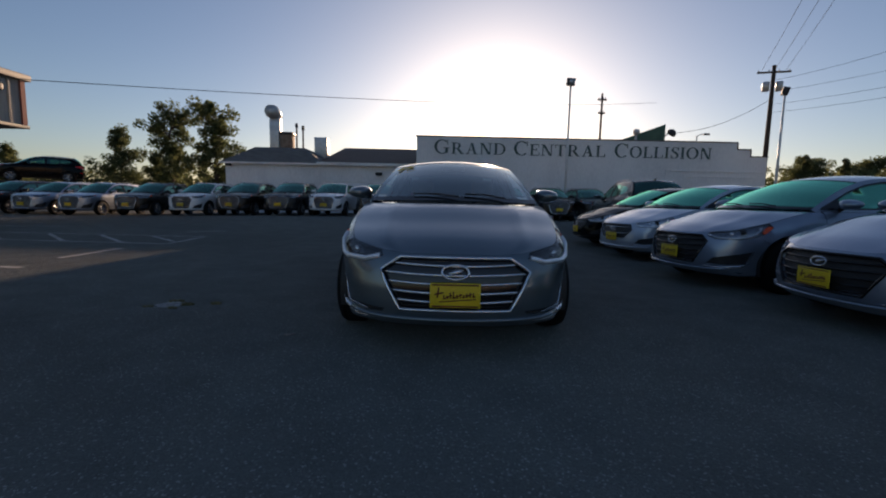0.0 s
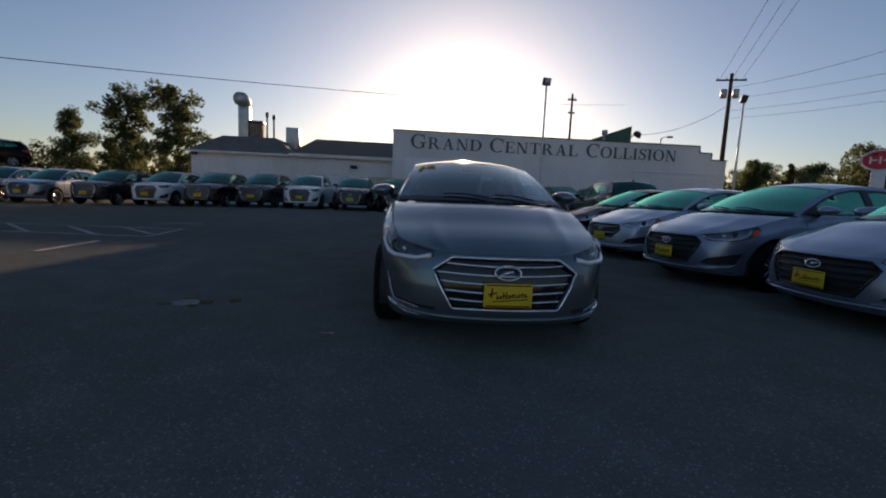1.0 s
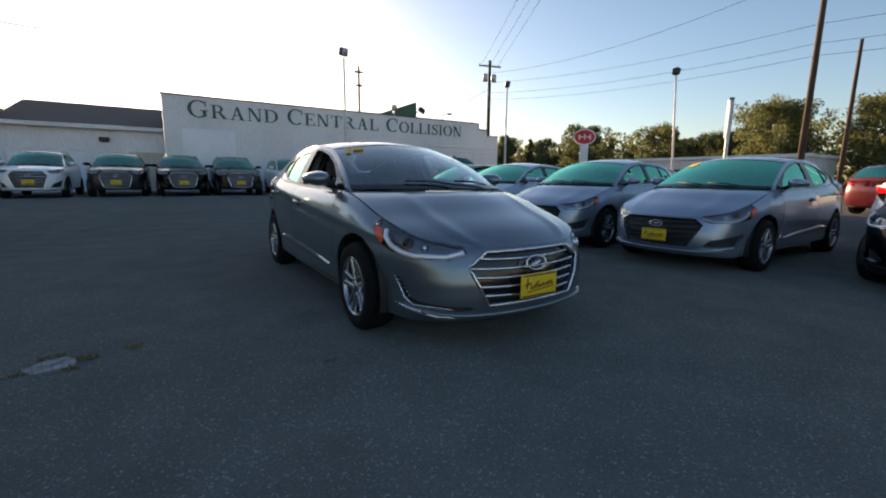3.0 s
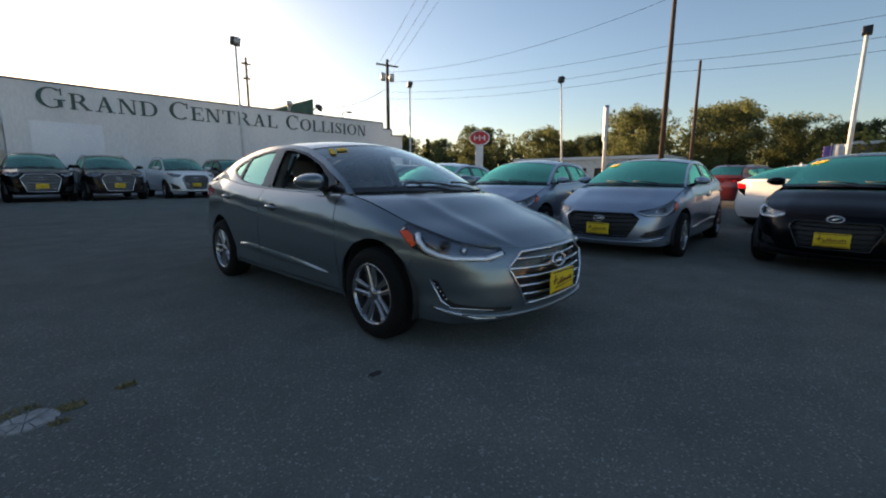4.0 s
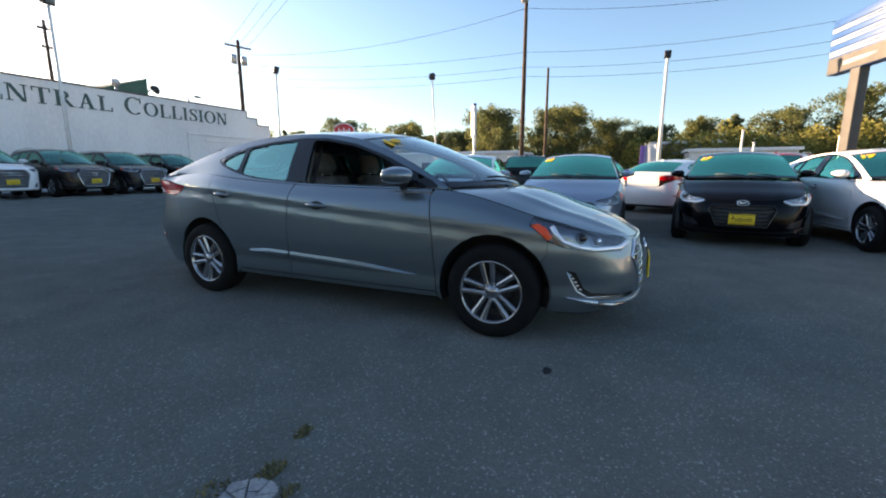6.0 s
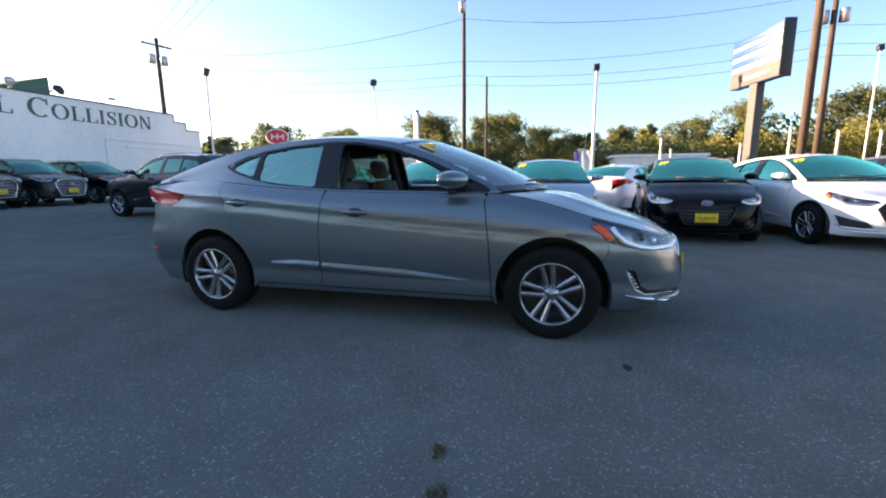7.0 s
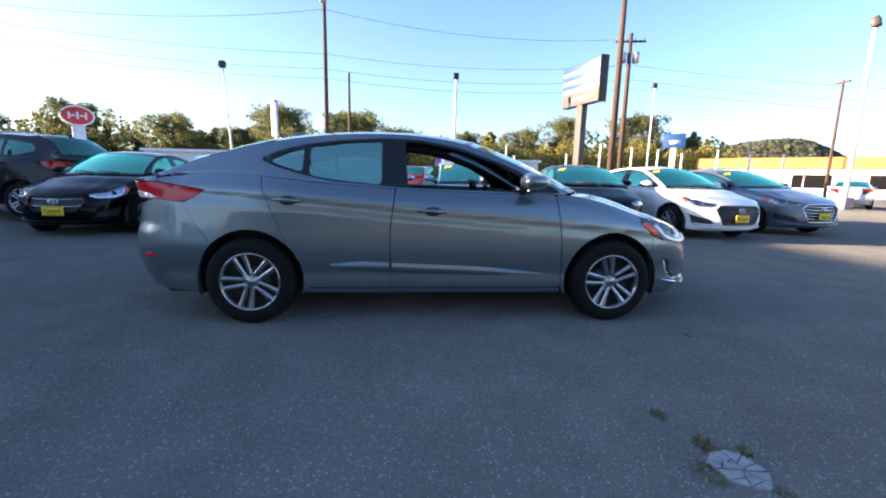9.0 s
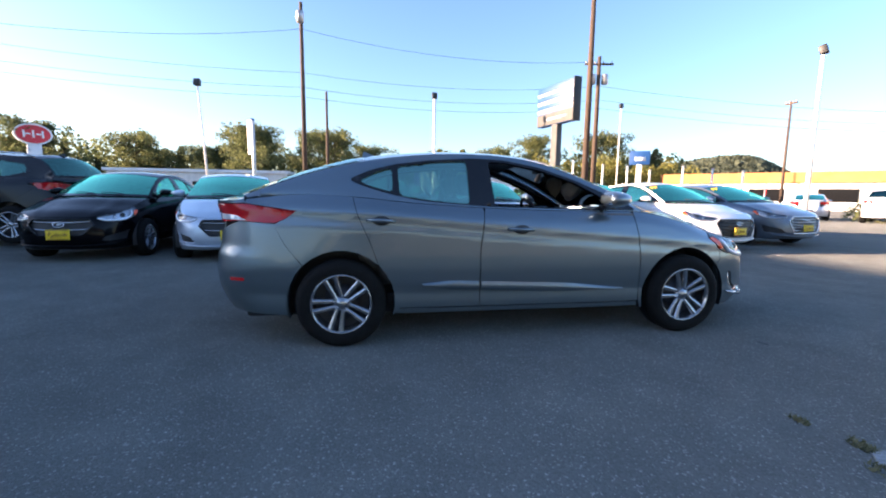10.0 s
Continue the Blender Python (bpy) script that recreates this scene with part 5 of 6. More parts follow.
def bow(cx, cy, rx, ry, ix, iy, a0, a1, n=16):
    """A curved stroke between two ellipses, as a run of quads."""
    ang = [radians(a0 + (a1 - a0) * i / n) for i in range(n + 1)]
    o = [(cx + rx * math.cos(a), cy + ry * math.sin(a)) for a in ang]
    q = [(cx + ix * math.cos(a), cy + iy * math.sin(a)) for a in ang]
    return [[o[i], o[i + 1], q[i + 1], q[i]] for i in range(n)]


def swept(pts, wide):
    """A stroke along a curve, each point with its width."""
    out, row = [], []
    for i, (x, y) in enumerate(pts):
        (xa, ya), (xb, yb) = pts[max(i - 1, 0)], pts[min(i + 1, len(pts) - 1)]
        d = math.hypot(xb - xa, yb - ya)
        nx, ny = -(yb - ya) / d * wide[i] / 2, (xb - xa) / d * wide[i] / 2
        row.append(((x + nx, y + ny), (x - nx, y - ny)))
    for (a, b), (c, d) in zip(row, row[1:]):
        out.append([a, b, d, c])
    return out


def feet(x0, x1, where):
    return [bar(x0, 0 if w == "b" else 1 - SERIF, x1, SERIF if w == "b" else 1) for w in where]


STROKES = {
    "I": (0.34, [bar(0.09, 0, 0.25, 1)] + feet(0, 0.34, "bt")),
    "L": (0.72, [bar(0.09, 0, 0.25, 1), bar(0, 0, 0.72, 0.06), bar(0.66, 0, 0.72, 0.27)] + feet(0, 0.36, "t")),
    "E": (0.74, [bar(0.09, 0, 0.25, 1), bar(0, 0.94, 0.70, 1), bar(0.25, 0.49, 0.53, 0.55), bar(0, 0, 0.74, 0.06), bar(0.65, 0.75, 0.70, 1), bar(0.69, 0, 0.74, 0.28), bar(0.48, 0.41, 0.53, 0.63)]),
    "T": (0.84, [bar(0.34, 0, 0.50, 1), bar(0.02, 0.94, 0.82, 1), bar(0.02, 0.73, 0.07, 1), bar(0.77, 0.73, 0.82, 1)] + feet(0.24, 0.60, "b")),
    "N": (0.92, [bar(0.10, 0, 0.165, 1), bar(0.74, 0, 0.805, 1), [(0.08, 1), (0.26, 1), (0.805, 0), (0.64, 0)]] + feet(0, 0.27, "b") + feet(0, 0.2, "t") + feet(0.63, 0.92, "t")),
    "A": (0.94, [[(0.12, 0), (0.19, 0), (0.49, 1), (0.42, 1)], [(0.62, 0), (0.81, 0), (0.53, 1), (0.39, 1)], bar(0.24, 0.33, 0.68, 0.39)] + feet(0, 0.31, "b") + feet(0.53, 0.94, "b")),
    "R": (0.94, [bar(0.09, 0, 0.25, 1), bar(0.2, 0.94, 0.38, 1), bar(0.2, 0.46, 0.38, 0.52), [(0.36, 0.48), (0.55, 0.48), (0.90, 0), (0.71, 0)]] + bow(0.38, 0.73, 0.31, 0.27, 0.15, 0.21, -90, 90, 10) + feet(0, 0.36, "b") + feet(0, 0.2, "t") + feet(0.67, 0.96, "b")),
    "D": (0.90, [bar(0.09, 0, 0.25, 1), bar(0.0, 0.94, 0.42, 1), bar(0.0, 0, 0.42, 0.06)] + bow(0.42, 0.5, 0.47, 0.5, 0.30, 0.44, -90, 90, 12)),
    "O": (0.96, bow(0.48, 0.5, 0.48, 0.52, 0.31, 0.46, 0, 360, 28)),
    "C": (0.88, bow(0.48, 0.5, 0.48, 0.52, 0.31, 0.46, 48, 312, 22) + [bar(0.79, 0.66, 0.845, 1.0)]),
    "G": (0.96, bow(0.48, 0.5, 0.48, 0.52, 0.31, 0.46, 48, 306, 22) + [bar(0.79, 0.66, 0.845, 1.0), bar(0.68, 0.06, 0.84, 0.42), bar(0.56, 0.39, 0.95, 0.44)]),
    "S": (0.66, swept([(0.60, 0.78), (0.53, 0.93), (0.35, 0.975), (0.18, 0.91), (0.13, 0.75), (0.22, 0.62), (0.40, 0.51), (0.53, 0.40), (0.57, 0.25), (0.49, 0.08), (0.32, 0.03), (0.15, 0.08), (0.07, 0.23)], [0.05, 0.055, 0.06, 0.11, 0.14, 0.16, 0.17, 0.16, 0.14, 0.10, 0.06, 0.055, 0.05]) + [bar(0.575, 0.69, 0.62, 1.0), bar(0.04, 0.0, 0.085, 0.30)]),
}


def letter_mesh(ch, size, scale):
    bm = bmesh.new()
    for i, poly in enumerate(STROKES[ch][1]):
        t = 0.030 + 0.0015 * (i % 3)
        front = [bm.verts.new((x * size * scale, -t, y * size)) for x, y in poly]
        back = [bm.verts.new((x * size * scale, 0.01, y * size)) for x, y in poly]
        bm.faces.new(front)
        for a in range(4):
            b = (a + 1) % 4
            bm.faces.new((front[a], back[a], back[b], front[b]))
    bmesh.ops.recalc_face_normals(bm, faces=bm.faces)
    return bm


def wall_lettering(words, z, big, small):
    root = tagged(empty("wall_sign"), "faded green capital letters on the white wall", "sign")
    for word, x0, x1 in words:
        sizes = [big] + [small] * (len(word) - 1)
        gap = 0.13 * small
        natural = sum(STROKES[c][0] * h for c, h in zip(word, sizes)) + gap * (len(word) - 1)
        k = (x1 - x0) / natural
        x = x0
        for c, h in zip(word, sizes):
            ob = part("letter", letter_mesh(c, h, k), LETTER, root, smooth=False)
            ob.location = (x, BY, z)
            x += (STROKES[c][0] * h + gap) * k
    return root


wall_lettering((("GRAND", -0.88, 3.42), ("CENTRAL", 3.92, 9.42), ("COLLISION", 9.98, 15.80)), 3.98, 0.82, 0.67)

# green fin and flood lamp behind the parapet
fin = tagged(empty("roof_fin"), "green metal roof fin behind the parapet", "roof")
bm = bmesh.new()
quad = [(15.4, 36.0, 6.6), (19.7, 36.0, 6.6), (19.7, 36.0, 8.6), (15.4, 36.0, 7.0)]
vv = [bm.verts.new(p) for p in quad] + [bm.verts.new((p[0], p[1] + 8, p[2])) for p in quad]
for f in ((0, 1, 2, 3), (4, 7, 6, 5), (0, 4, 5, 1), (1, 5, 6, 2), (2, 6, 7, 3), (3, 7, 4, 0)):
    bm.faces.new([vv[i] for i in f])
part("panel", bm, GREEN_PANEL, fin, smooth=False)
part("support", box_bm((15.3, 36.1, 0.0), (19.8, 44.0, 6.6)), WHITE_WALL, fin, smooth=False)
flood = tagged(empty("flood_lamp", pose(20.1, 36.2, 6.6)), "dark bowl-shaped flood lamp beside the green fin", "lamp")
part("mast", tube_bm([(-0.3, 0.3, -6.6), (-0.3, 0.3, 0.9), (0, 0.1, 1.2)], 0.06, 8), DARK_METAL, flood)
bowl = lathe_bm([(0.001, 0.30), (0.20, 0.27), (0.36, 0.12), (0.42, -0.06), (0.40, -0.06), (0.33, 0.10), (0.001, 0.24)], 20, "z")
bmesh.ops.transform(bowl, matrix=pose(0.25, -0.1, 1.25, 50, 25), verts=bowl.verts)
part("bowl", bowl, DARK_METAL, flood)
turbine = tagged(empty("roof_turbine", pose(16.2, 34.0, 4.05)), "small grey turbine vent on the roof", "roof vent")
part("pipe", tube_bm([(0, 0, 0), (0, 0, 3.2)], 0.10, 10), GALV, turbine)
part("head", lathe_bm([(0.10, 3.15), (0.26, 3.3), (0.30, 3.48), (0.22, 3.66), (0.001, 3.72)], 14, "z"), GALV, turbine)
road_lamp = tagged(empty("street_lamp", pose(20.3, 32.0, 0)), "thin grey street lamp with a short arm", "street lamp")
part("pole", tube_bm([(0, 0, 0), (0, 0, 6.95)], [0.08, 0.05], 8), GALV, road_lamp)
part("arm", tube_bm([(0, 0, 6.9), (0.3, 0, 7.08), (0.6, 0, 7.1)], 0.035, 6), GALV, road_lamp)
part("head", box_bm((0.55, -0.12, 7.02), (1.0, 0.12, 7.16), 0.03), DARK_METAL, road_lamp)

# ---- the low white building with the brown roof ----
annex = tagged(empty("annex_building"), "low white building with grey and brown pitched roofs", "building")
for lo, hi in (((-14.2, 23.7, -0.2), (-1.97, 24.0, 3.4)), ((-14.2, 24.0, -0.2), (-13.9, 34, 3.3)), ((-14.2, 34, -0.2), (-1.97, 34.3, 3.4))):
    part("wall", box_bm(lo, hi), WHITE_WALL, annex, smooth=False)
def hip(name, x0, x1, y0, y1, ze, zr, run, material, inset, right=0.0):
    bm = bmesh.new()
    a = [bm.verts.new(p) for p in ((x0, y0, ze), (x1, y0, ze), (x1, y1, ze), (x0, y1, ze))]
    b = [bm.verts.new(p) for p in ((x0 + inset, y0 + run, zr), (x1 - right, y0 + run, zr), (x1 - right, y1 - run, zr), (x0 + inset, y1 - run, zr))]
    for i in range(4):
        bm.faces.new((a[i], a[(i + 1) % 4], b[(i + 1) % 4], b[i]))
    bm.faces.new(b)
    bm.faces.new(list(reversed(a)))
    part(name, bm, material, annex, smooth=False)
hip("grey_roof", -14.45, -7.9, 23.45, 34.5, 3.30, 4.40, 1.3, ROOF_GREY, 1.7, 1.6)
hip("brown_roof", -8.3, -1.97, 23.40, 50.0, 3.34, 5.85, 12.6, ROOF_SHINGLE, -1.2)
part("fascia", box_bm((-8.3, 23.34, 3.22), (-1.97, 23.40, 3.40)), WHITE_METAL, annex, smooth=False)
part("fascia", box_bm((-14.45, 23.38, 3.2), (-8.3, 23.45, 3.32)), WHITE_METAL, annex, smooth=False)
part("garage_door", box_bm((-7.88, 23.64, 0.0), (-5.25, 23.69, 2.15)), WALL_PATCH, annex, smooth=False)
part("garage_frame", box_bm((-7.98, 23.62, 2.15), (-5.15, 23.70, 2.24)), WHITE_METAL, annex, smooth=False)
part("door", box_bm((-3.5, 23.64, 0.0), (-2.05, 23.69, 2.2)), BEIGE_WALL, annex, smooth=False)
part("wall_lamp", box_bm((-4.6, 23.45, 2.65), (-4.2, 23.69, 2.85), 0.03), DARK_METAL, annex)
part("wall_lamp", box_bm((-14.1, 23.45, 3.05), (-13.8, 23.69, 3.22), 0.03), DARK_METAL, annex)
stack = tagged(empty("roof_exhaust"), "tall galvanised exhaust duct with a bent hood", "duct")
part("duct", box_bm((-12.65, 26.8, 3.9), (-11.95, 27.4, 6.75), 0.06), GALV, stack)
bm = tube_bm([(-12.3, 27.1, 6.7), (-12.3, 27.05, 6.95), (-12.35, 26.8, 7.1), (-12.4, 26.45, 7.05)], [0.40, 0.46, 0.46, 0.44], 14)
part("hood", bm, GALV, stack)
b2 = tagged(empty("roof_unit"), "rust-stained roof air unit", "roof unit")
part("body", box_bm((-11.85, 26.7, 3.9), (-11.05, 27.4, 5.55), 0.02), RUST, b2)
part("cap", box_bm((-11.9, 26.65, 5.55), (-11.0, 27.45, 5.72), 0.02), DARK_METAL, b2)
for x, z in ((-10.78, 6.3), (-10.33, 6.15)):
    p_ = tagged(empty("roof_pipe"), "thin dark flue pipe on the roof", "pipe", "roof pipes")
    part("pipe", tube_bm([(x, 27, 3.9), (x, 27, z)], 0.06, 10), RUST, p_)
    part("cap", tube_bm([(x, 27, z - 0.25), (x, 27, z + 0.05)], 0.10, 10), DARK_METAL, p_)
tagged(part("roof_box", box_bm((-9.45, 26.7, 3.9), (-8.6, 27.5, 5.4), 0.03), GALV), "square galvanised roof cowl", "roof unit")

# corner of a neighbouring building at the left
hut = tagged(empty("overhang_building"), "corner of an overhanging grey-brown sided upper storey", "building")
part("storey", box_bm((-20, -6.0, 2.95), (-12.35, 9.0, 4.20)), SIDING, hut, smooth=False)
part("post", box_bm((-18.5, 4.0, 0), (-18.1, 4.4, 2.95)), SIDING, hut, smooth=False)
part("eave", box_bm((-20.2, -6.2, 4.20), (-12.20, 9.15, 4.38), 0.02), COPING, hut)
part("bottom_trim", box_bm((-20.1, -6.1, 2.86), (-12.28, 9.08, 2.95), 0.01), COPING, hut)
for i in range(16):
    y = 8.6 - 0.45 * i
    part("batten", box_bm((-12.35, y - 0.03, 2.96), (-12.315, y + 0.03, 4.19)), SIDING, hut, smooth=False)
part("corner_trim", box_bm((-12.42, 8.90, 2.96), (-12.29, 9.03, 4.19)), mat("faded_red_trim", (0.30, 0.10, 0.08), 0.7), hut, smooth=False)
part("lamp", box_bm((-12.34, 8.0, 3.75), (-12.1, 8.25, 3.95), 0.03), DARK_METAL, hut)


# ---- poles, lamps, wires, signs ----
def lot_lamp(x, y, h, yaw, white=True, tilt=0.0, r=0.065, lean=0.0):
    root = tagged(empty("lot_lamp", pose(x, y, ground_z(x, y), lean, tilt, 0)), "slim white pole with a square floodlight head" if white else "slim grey pole with a square floodlight head", "lamp post", "lot lamps")
    part("pole", tube_bm([(0, 0, 0), (0, 0, h - 0.25)], [r * 1.25, r * 0.8], 10), WHITE_METAL if white else GALV, root)
    part("base", box_bm((-0.25, -0.25, 0), (0.25, 0.25, 0.6), 0.03), PATCH_STONE, root)
    m = pose(0, 0, h, 15, 0, yaw)
    head = part("head", box_bm((-0.2, -0.16, -0.22), (0.2, 0.16, 0.2), 0.03, m), DARK_METAL, root)
    part("glass", box_bm((-0.16, -0.175, -0.17), (0.16, -0.165, 0.15), 0, m), GALV, head)
    return root


lot_lamp(6.65, 20.75, 7.55, 10)
lot_lamp(18.9, 21.3, 7.45, 60)
lot_lamp(27.3, 13.45, 8.1, 80, tilt=-1.0, lean=-2.6)
lot_lamp(29.2, -2.2, 8.65, 90, r=0.11)
lot_lamp(15.0, -19.9, 8.6, 120, r=0.10)
lot_lamp(38.0, -23.1, 10.6, 90)


def utility_pole(x, y, h, r=0.16, arms=(), cans=0, yaw=0.0, kind="wood", tilt=0.0):
    root = tagged(empty("utility_pole", pose(x, y, 0, 0, tilt, yaw)), "tall brown wooden utility pole with crossarm" if arms else "tall dark wooden utility pole", "utility pole", "utility poles")
    part("pole", tube_bm([(0, 0, 0), (0, 0, h * 0.5), (0, 0, h)], [r * 1.15, r, r * 0.75], 12), WOOD_POLE if kind == "wood" else DARK_METAL, root)
    for za, w in arms:
        arm = part("crossarm", box_bm((-w / 2, -0.08, za - 0.07), (w / 2, 0.06, za + 0.07), 0.01), WOOD_POLE, root)
        for i in range(4):
            u = -w / 2 + 0.12 + (w - 0.24) * i / 3
            part("insulator", tube_bm([(u, 0, za + 0.06), (u, 0, za + 0.14), (u, 0, za + 0.24)], [0.03, 0.06, 0.035], 8), GALV, arm)
    for i in range(cans):
        s = (-1, 1, 0)[i]
        zc = (arms[0][0] if arms else h) - 1.25
        can = part("transformer", lathe_bm([(0.001, zc - 0.4), (0.27, zc - 0.38), (0.28, zc + 0.35), (0.22, zc + 0.42), (0.001, zc + 0.44)], 16, "z"), GALV, root)
        can.location = (s * 0.52, 0.0, 0)
    return root


utility_pole(28.9, 35.9, 13.9, 0.2, ((13.3, 2.6),), 2, yaw=-15)
utility_pole(31.5, 7.8, 15.5, 0.17, (), 1)
utility_pole(30.2, -15.35, 17.5, 0.24, (), 0)
utility_pole(30.9, -16.5, 12.9, 0.2, ((12.3, 2.4),), 2, yaw=80)
utility_pole(33.0, 6.2, 9.4, 0.12, (), 0)
utility_pole(15.2, 40.0, 12.2, 0.13, ((11.6, 0.9), (10.3, 0.7)), 0)
utility_pole(31.0, -36.0, 10.2, 0.12, ((10.0, 1.2),), 0)


def wire(p, q, sag=0.8, r=0.012):
    p, q = Vector(p), Vector(q)
    pts = [p + (q - p) * t - Vector((0, 0, sag * 4 * t * (1 - t))) for t in np.linspace(0, 1, 21)]
    return tagged(part("wire", tube_bm(pts, r, 5), CABLE), "thin black overhead cable", "cable", "overhead cables")


for z in (9.3, 8.6, 10.4):
    wire((28.9, 35.9, z + 1.2), (31.5, 7.8, z), 0.6)
    wire((31.5, 7.8, z), (30.5, -16.5, z), 0.7)
    wire((30.5, -16.5, z), (29, -62, z - 0.3), 0.9)
wire((-12.4, 9.0, 4.25), (19, 36.5, 10.6), 0.4, 0.012)
wire((28.9, 35.9, 11.0), (19.6, 37.0, 8.0), 0.9, 0.02)
for dx in (-1.1, 0.0, 1.0):
    wire((28.9 + dx, 35.9, 13.4), (7.5 + dx * 0.8, -4.0, 17.0), 0.5, 0.014)
wire((28.9, 35.9, 12.6), (31.5, 7.8, 13.6), 1.1, 0.014)
wire((31.5, 7.8, 13.6), (30.9, -16.5, 12.5), 0.9, 0.014)

sign_blue = mat("sign_blue", (0.010, 0.060, 0.20), 0.5)
sign_pale = weathered("faded_sign_white", (0.22, 0.24, 0.27), (0.28, 0.30, 0.32), 2, 20, 0.5, 0.05)
sign_taupe = weathered("taupe_sign_panel", (0.055, 0.054, 0.052), (0.080, 0.077, 0.073), 2, 20, 0.7, 0.1)
sign_white = weathered("sign_white", (0.62, 0.66, 0.70), (0.78, 0.80, 0.82), 2, 20, 0.5, 0.05)
sign_red = mat("sign_red", (0.55, 0.02, 0.04), 0.45)
sign_tan = weathered("sign_tan", (0.42, 0.34, 0.25), (0.55, 0.47, 0.36), 2, 20, 0.7, 0.1)

pylon = tagged(empty("pylon_sign", pose(27.2, -11.3, 0, 0, 0, 13.4)), "tall roadside pylon sign with white and blue bands", "sign")
part("post", box_bm((-0.35, -0.25, 0), (0.35, 0.25, 6.6), 0.05), sign_taupe, pylon)
part("frame", box_bm((-2.15, -0.28, 6.55), (2.15, 0.28, 9.5), 0.04), sign_blue, pylon)
for i, z in enumerate((7.52, 8.16, 8.80)):
    pn = part("panel", box_bm((-2.10, -0.31, z), (2.10, 0.31, z + 0.29 - 0.03 * i), 0.01), sign_pale, pylon)
    part("stripe", box_bm((-1.5, -0.32, z + 0.10), (1.2 - 0.3 * i, 0.32, z + 0.17)), sign_blue, pn)
for z in (7.835, 8.47, 9.06):
    part("blue_band", box_bm((-2.11, -0.325, z), (2.11, 0.325, z + 0.28), 0.01), sign_blue, pylon)
lp = part("lower_panel", box_bm((-2.12, -0.31, 6.58), (2.12, 0.31, 7.44), 0.01), sign_taupe, pylon)
part("pale_bar", box_bm((-1.5, -0.32, 6.88), (0.9, 0.32, 7.10)), sign_pale, lp)
part("end_cap", box_bm((-2.19, -0.33, 6.5), (-2.13, 0.33, 9.55), 0.01), DARK_METAL, pylon)

oval = tagged(empty("oval_sign", pose(46, 36.4, 0, 0, 0, -50)), "red and white oval sign on a white post", "sign")
part("post", box_bm((-0.55, -0.3, 0), (0.55, 0.3, 5.9), 0.05), sign_white, oval)
for nm, a, b, d, m_ in (("rim", 1.45, 1.05, 0.30, sign_white), ("face", 1.30, 0.90, 0.33, sign_red)):
    bm = bmesh.new()
    bmesh.ops.create_cone(bm, cap_ends=True, segments=40, radius1=1, radius2=1, depth=2 * d, matrix=pose(0, 0, 6.75, 90) @ Matrix.Diagonal((a, b, 1, 1)))
    part(nm, bm, m_, oval, smooth=False)
for sgn in (-1, 1):
    for x0, x1, z0, z1 in ((-0.78, -0.62, 6.4, 7.1), (-0.08, 0.08, 6.4, 7.1), (0.62, 0.78, 6.4, 7.1), (-0.6, -0.2, 6.68, 6.82), (0.2, 0.6, 6.68, 6.82)):
        part("white_bar", box_bm((x0, sgn * 0.345 - 0.01, z0), (x1, sgn * 0.345 + 0.01, z1)), sign_white, oval, smooth=False)

ban = tagged(empty("blade_sign", pose(28.7, 10.9, 0, 0, 0, 30)), "tall narrow white blade sign with grey edge", "sign")
part("post", box_bm((-0.12, -0.1, 0), (0.12, 0.1, 6.2), 0.02), GALV, ban)
part("board", box_bm((0.12, -0.12, 3.9), (0.95, 0.12, 6.3), 0.03), sign_white, ban)
part("edge", box_bm((-0.02, -0.14, 3.85), (0.12, 0.14, 6.35), 0.02), sign_blue, ban)
bl = tagged(empty("blue_sign", pose(46.0, -31.0, 0, 0, 0, 55)), "blue box sign on a white post", "sign")
part("post", box_bm((-0.3, -0.2, 0), (0.3, 0.2, 5.4), 0.03), sign_white, bl)
part("board", box_bm((-1.2, -0.25, 5.3), (1.2, 0.25, 7.0), 0.03), sign_blue, bl)
part("mark", box_bm((-0.7, -0.27, 5.8), (0.5, 0.27, 6.2)), sign_white, bl)


# ---- far buildings ----
def low_block(name, label, x0, y0, x1, y1, h, wall, roof, bays=5):
    root = tagged(empty(name), label, "building")
    part("wall", box_bm((x0, y0, -0.2), (x1, y1, h)), wall, root, smooth=False)
    part("roof", box_bm((x0 - 0.3, y0 - 0.3, h), (x1 + 0.3, y1 + 0.3, h + 0.3), 0.02), roof, root, smooth=False)
    n = bays
    for i in range(n):
        y = y0 + (y1 - y0) * (i + 0.2) / n
        w = part("window", box_bm((x0 - 0.06, y, 0.9), (x0 - 0.01, y + (y1 - y0) * 0.6 / n, h * 0.7)), BLACK_GLOSS, root, smooth=False)
    return root


low_block("white_showroom", "low white showroom with dark windows across the road", 50, -15.5, 56, -6, 3.3, WHITE_METAL, sign_white, 6)
low_block("grey_showroom", "low grey showroom with a pale roof across the road", 46, 12, 54, 30, 3.3, WHITE_METAL, sign_white, 7)
orange = tagged(empty("orange_building", pose(45.6, -34.3, 0, 0, 0, 222.2)), "long low white building with a sunlit orange band", "building")
part("wall", box_bm((0, 0, -0.2), (58, 12, 2.95)), WHITE_METAL, orange, smooth=False)
part("band", box_bm((-0.3, -0.35, 2.95), (58.3, 12.3, 4.1), 0.02), ORANGE_WALL, orange, smooth=False)
for i in range(9):
    part("window", box_bm((3 + 6 * i, -0.06, 0.9), (6.2 + 6 * i, -0.01, 2.3)), BLACK_GLOSS, orange, smooth=False)


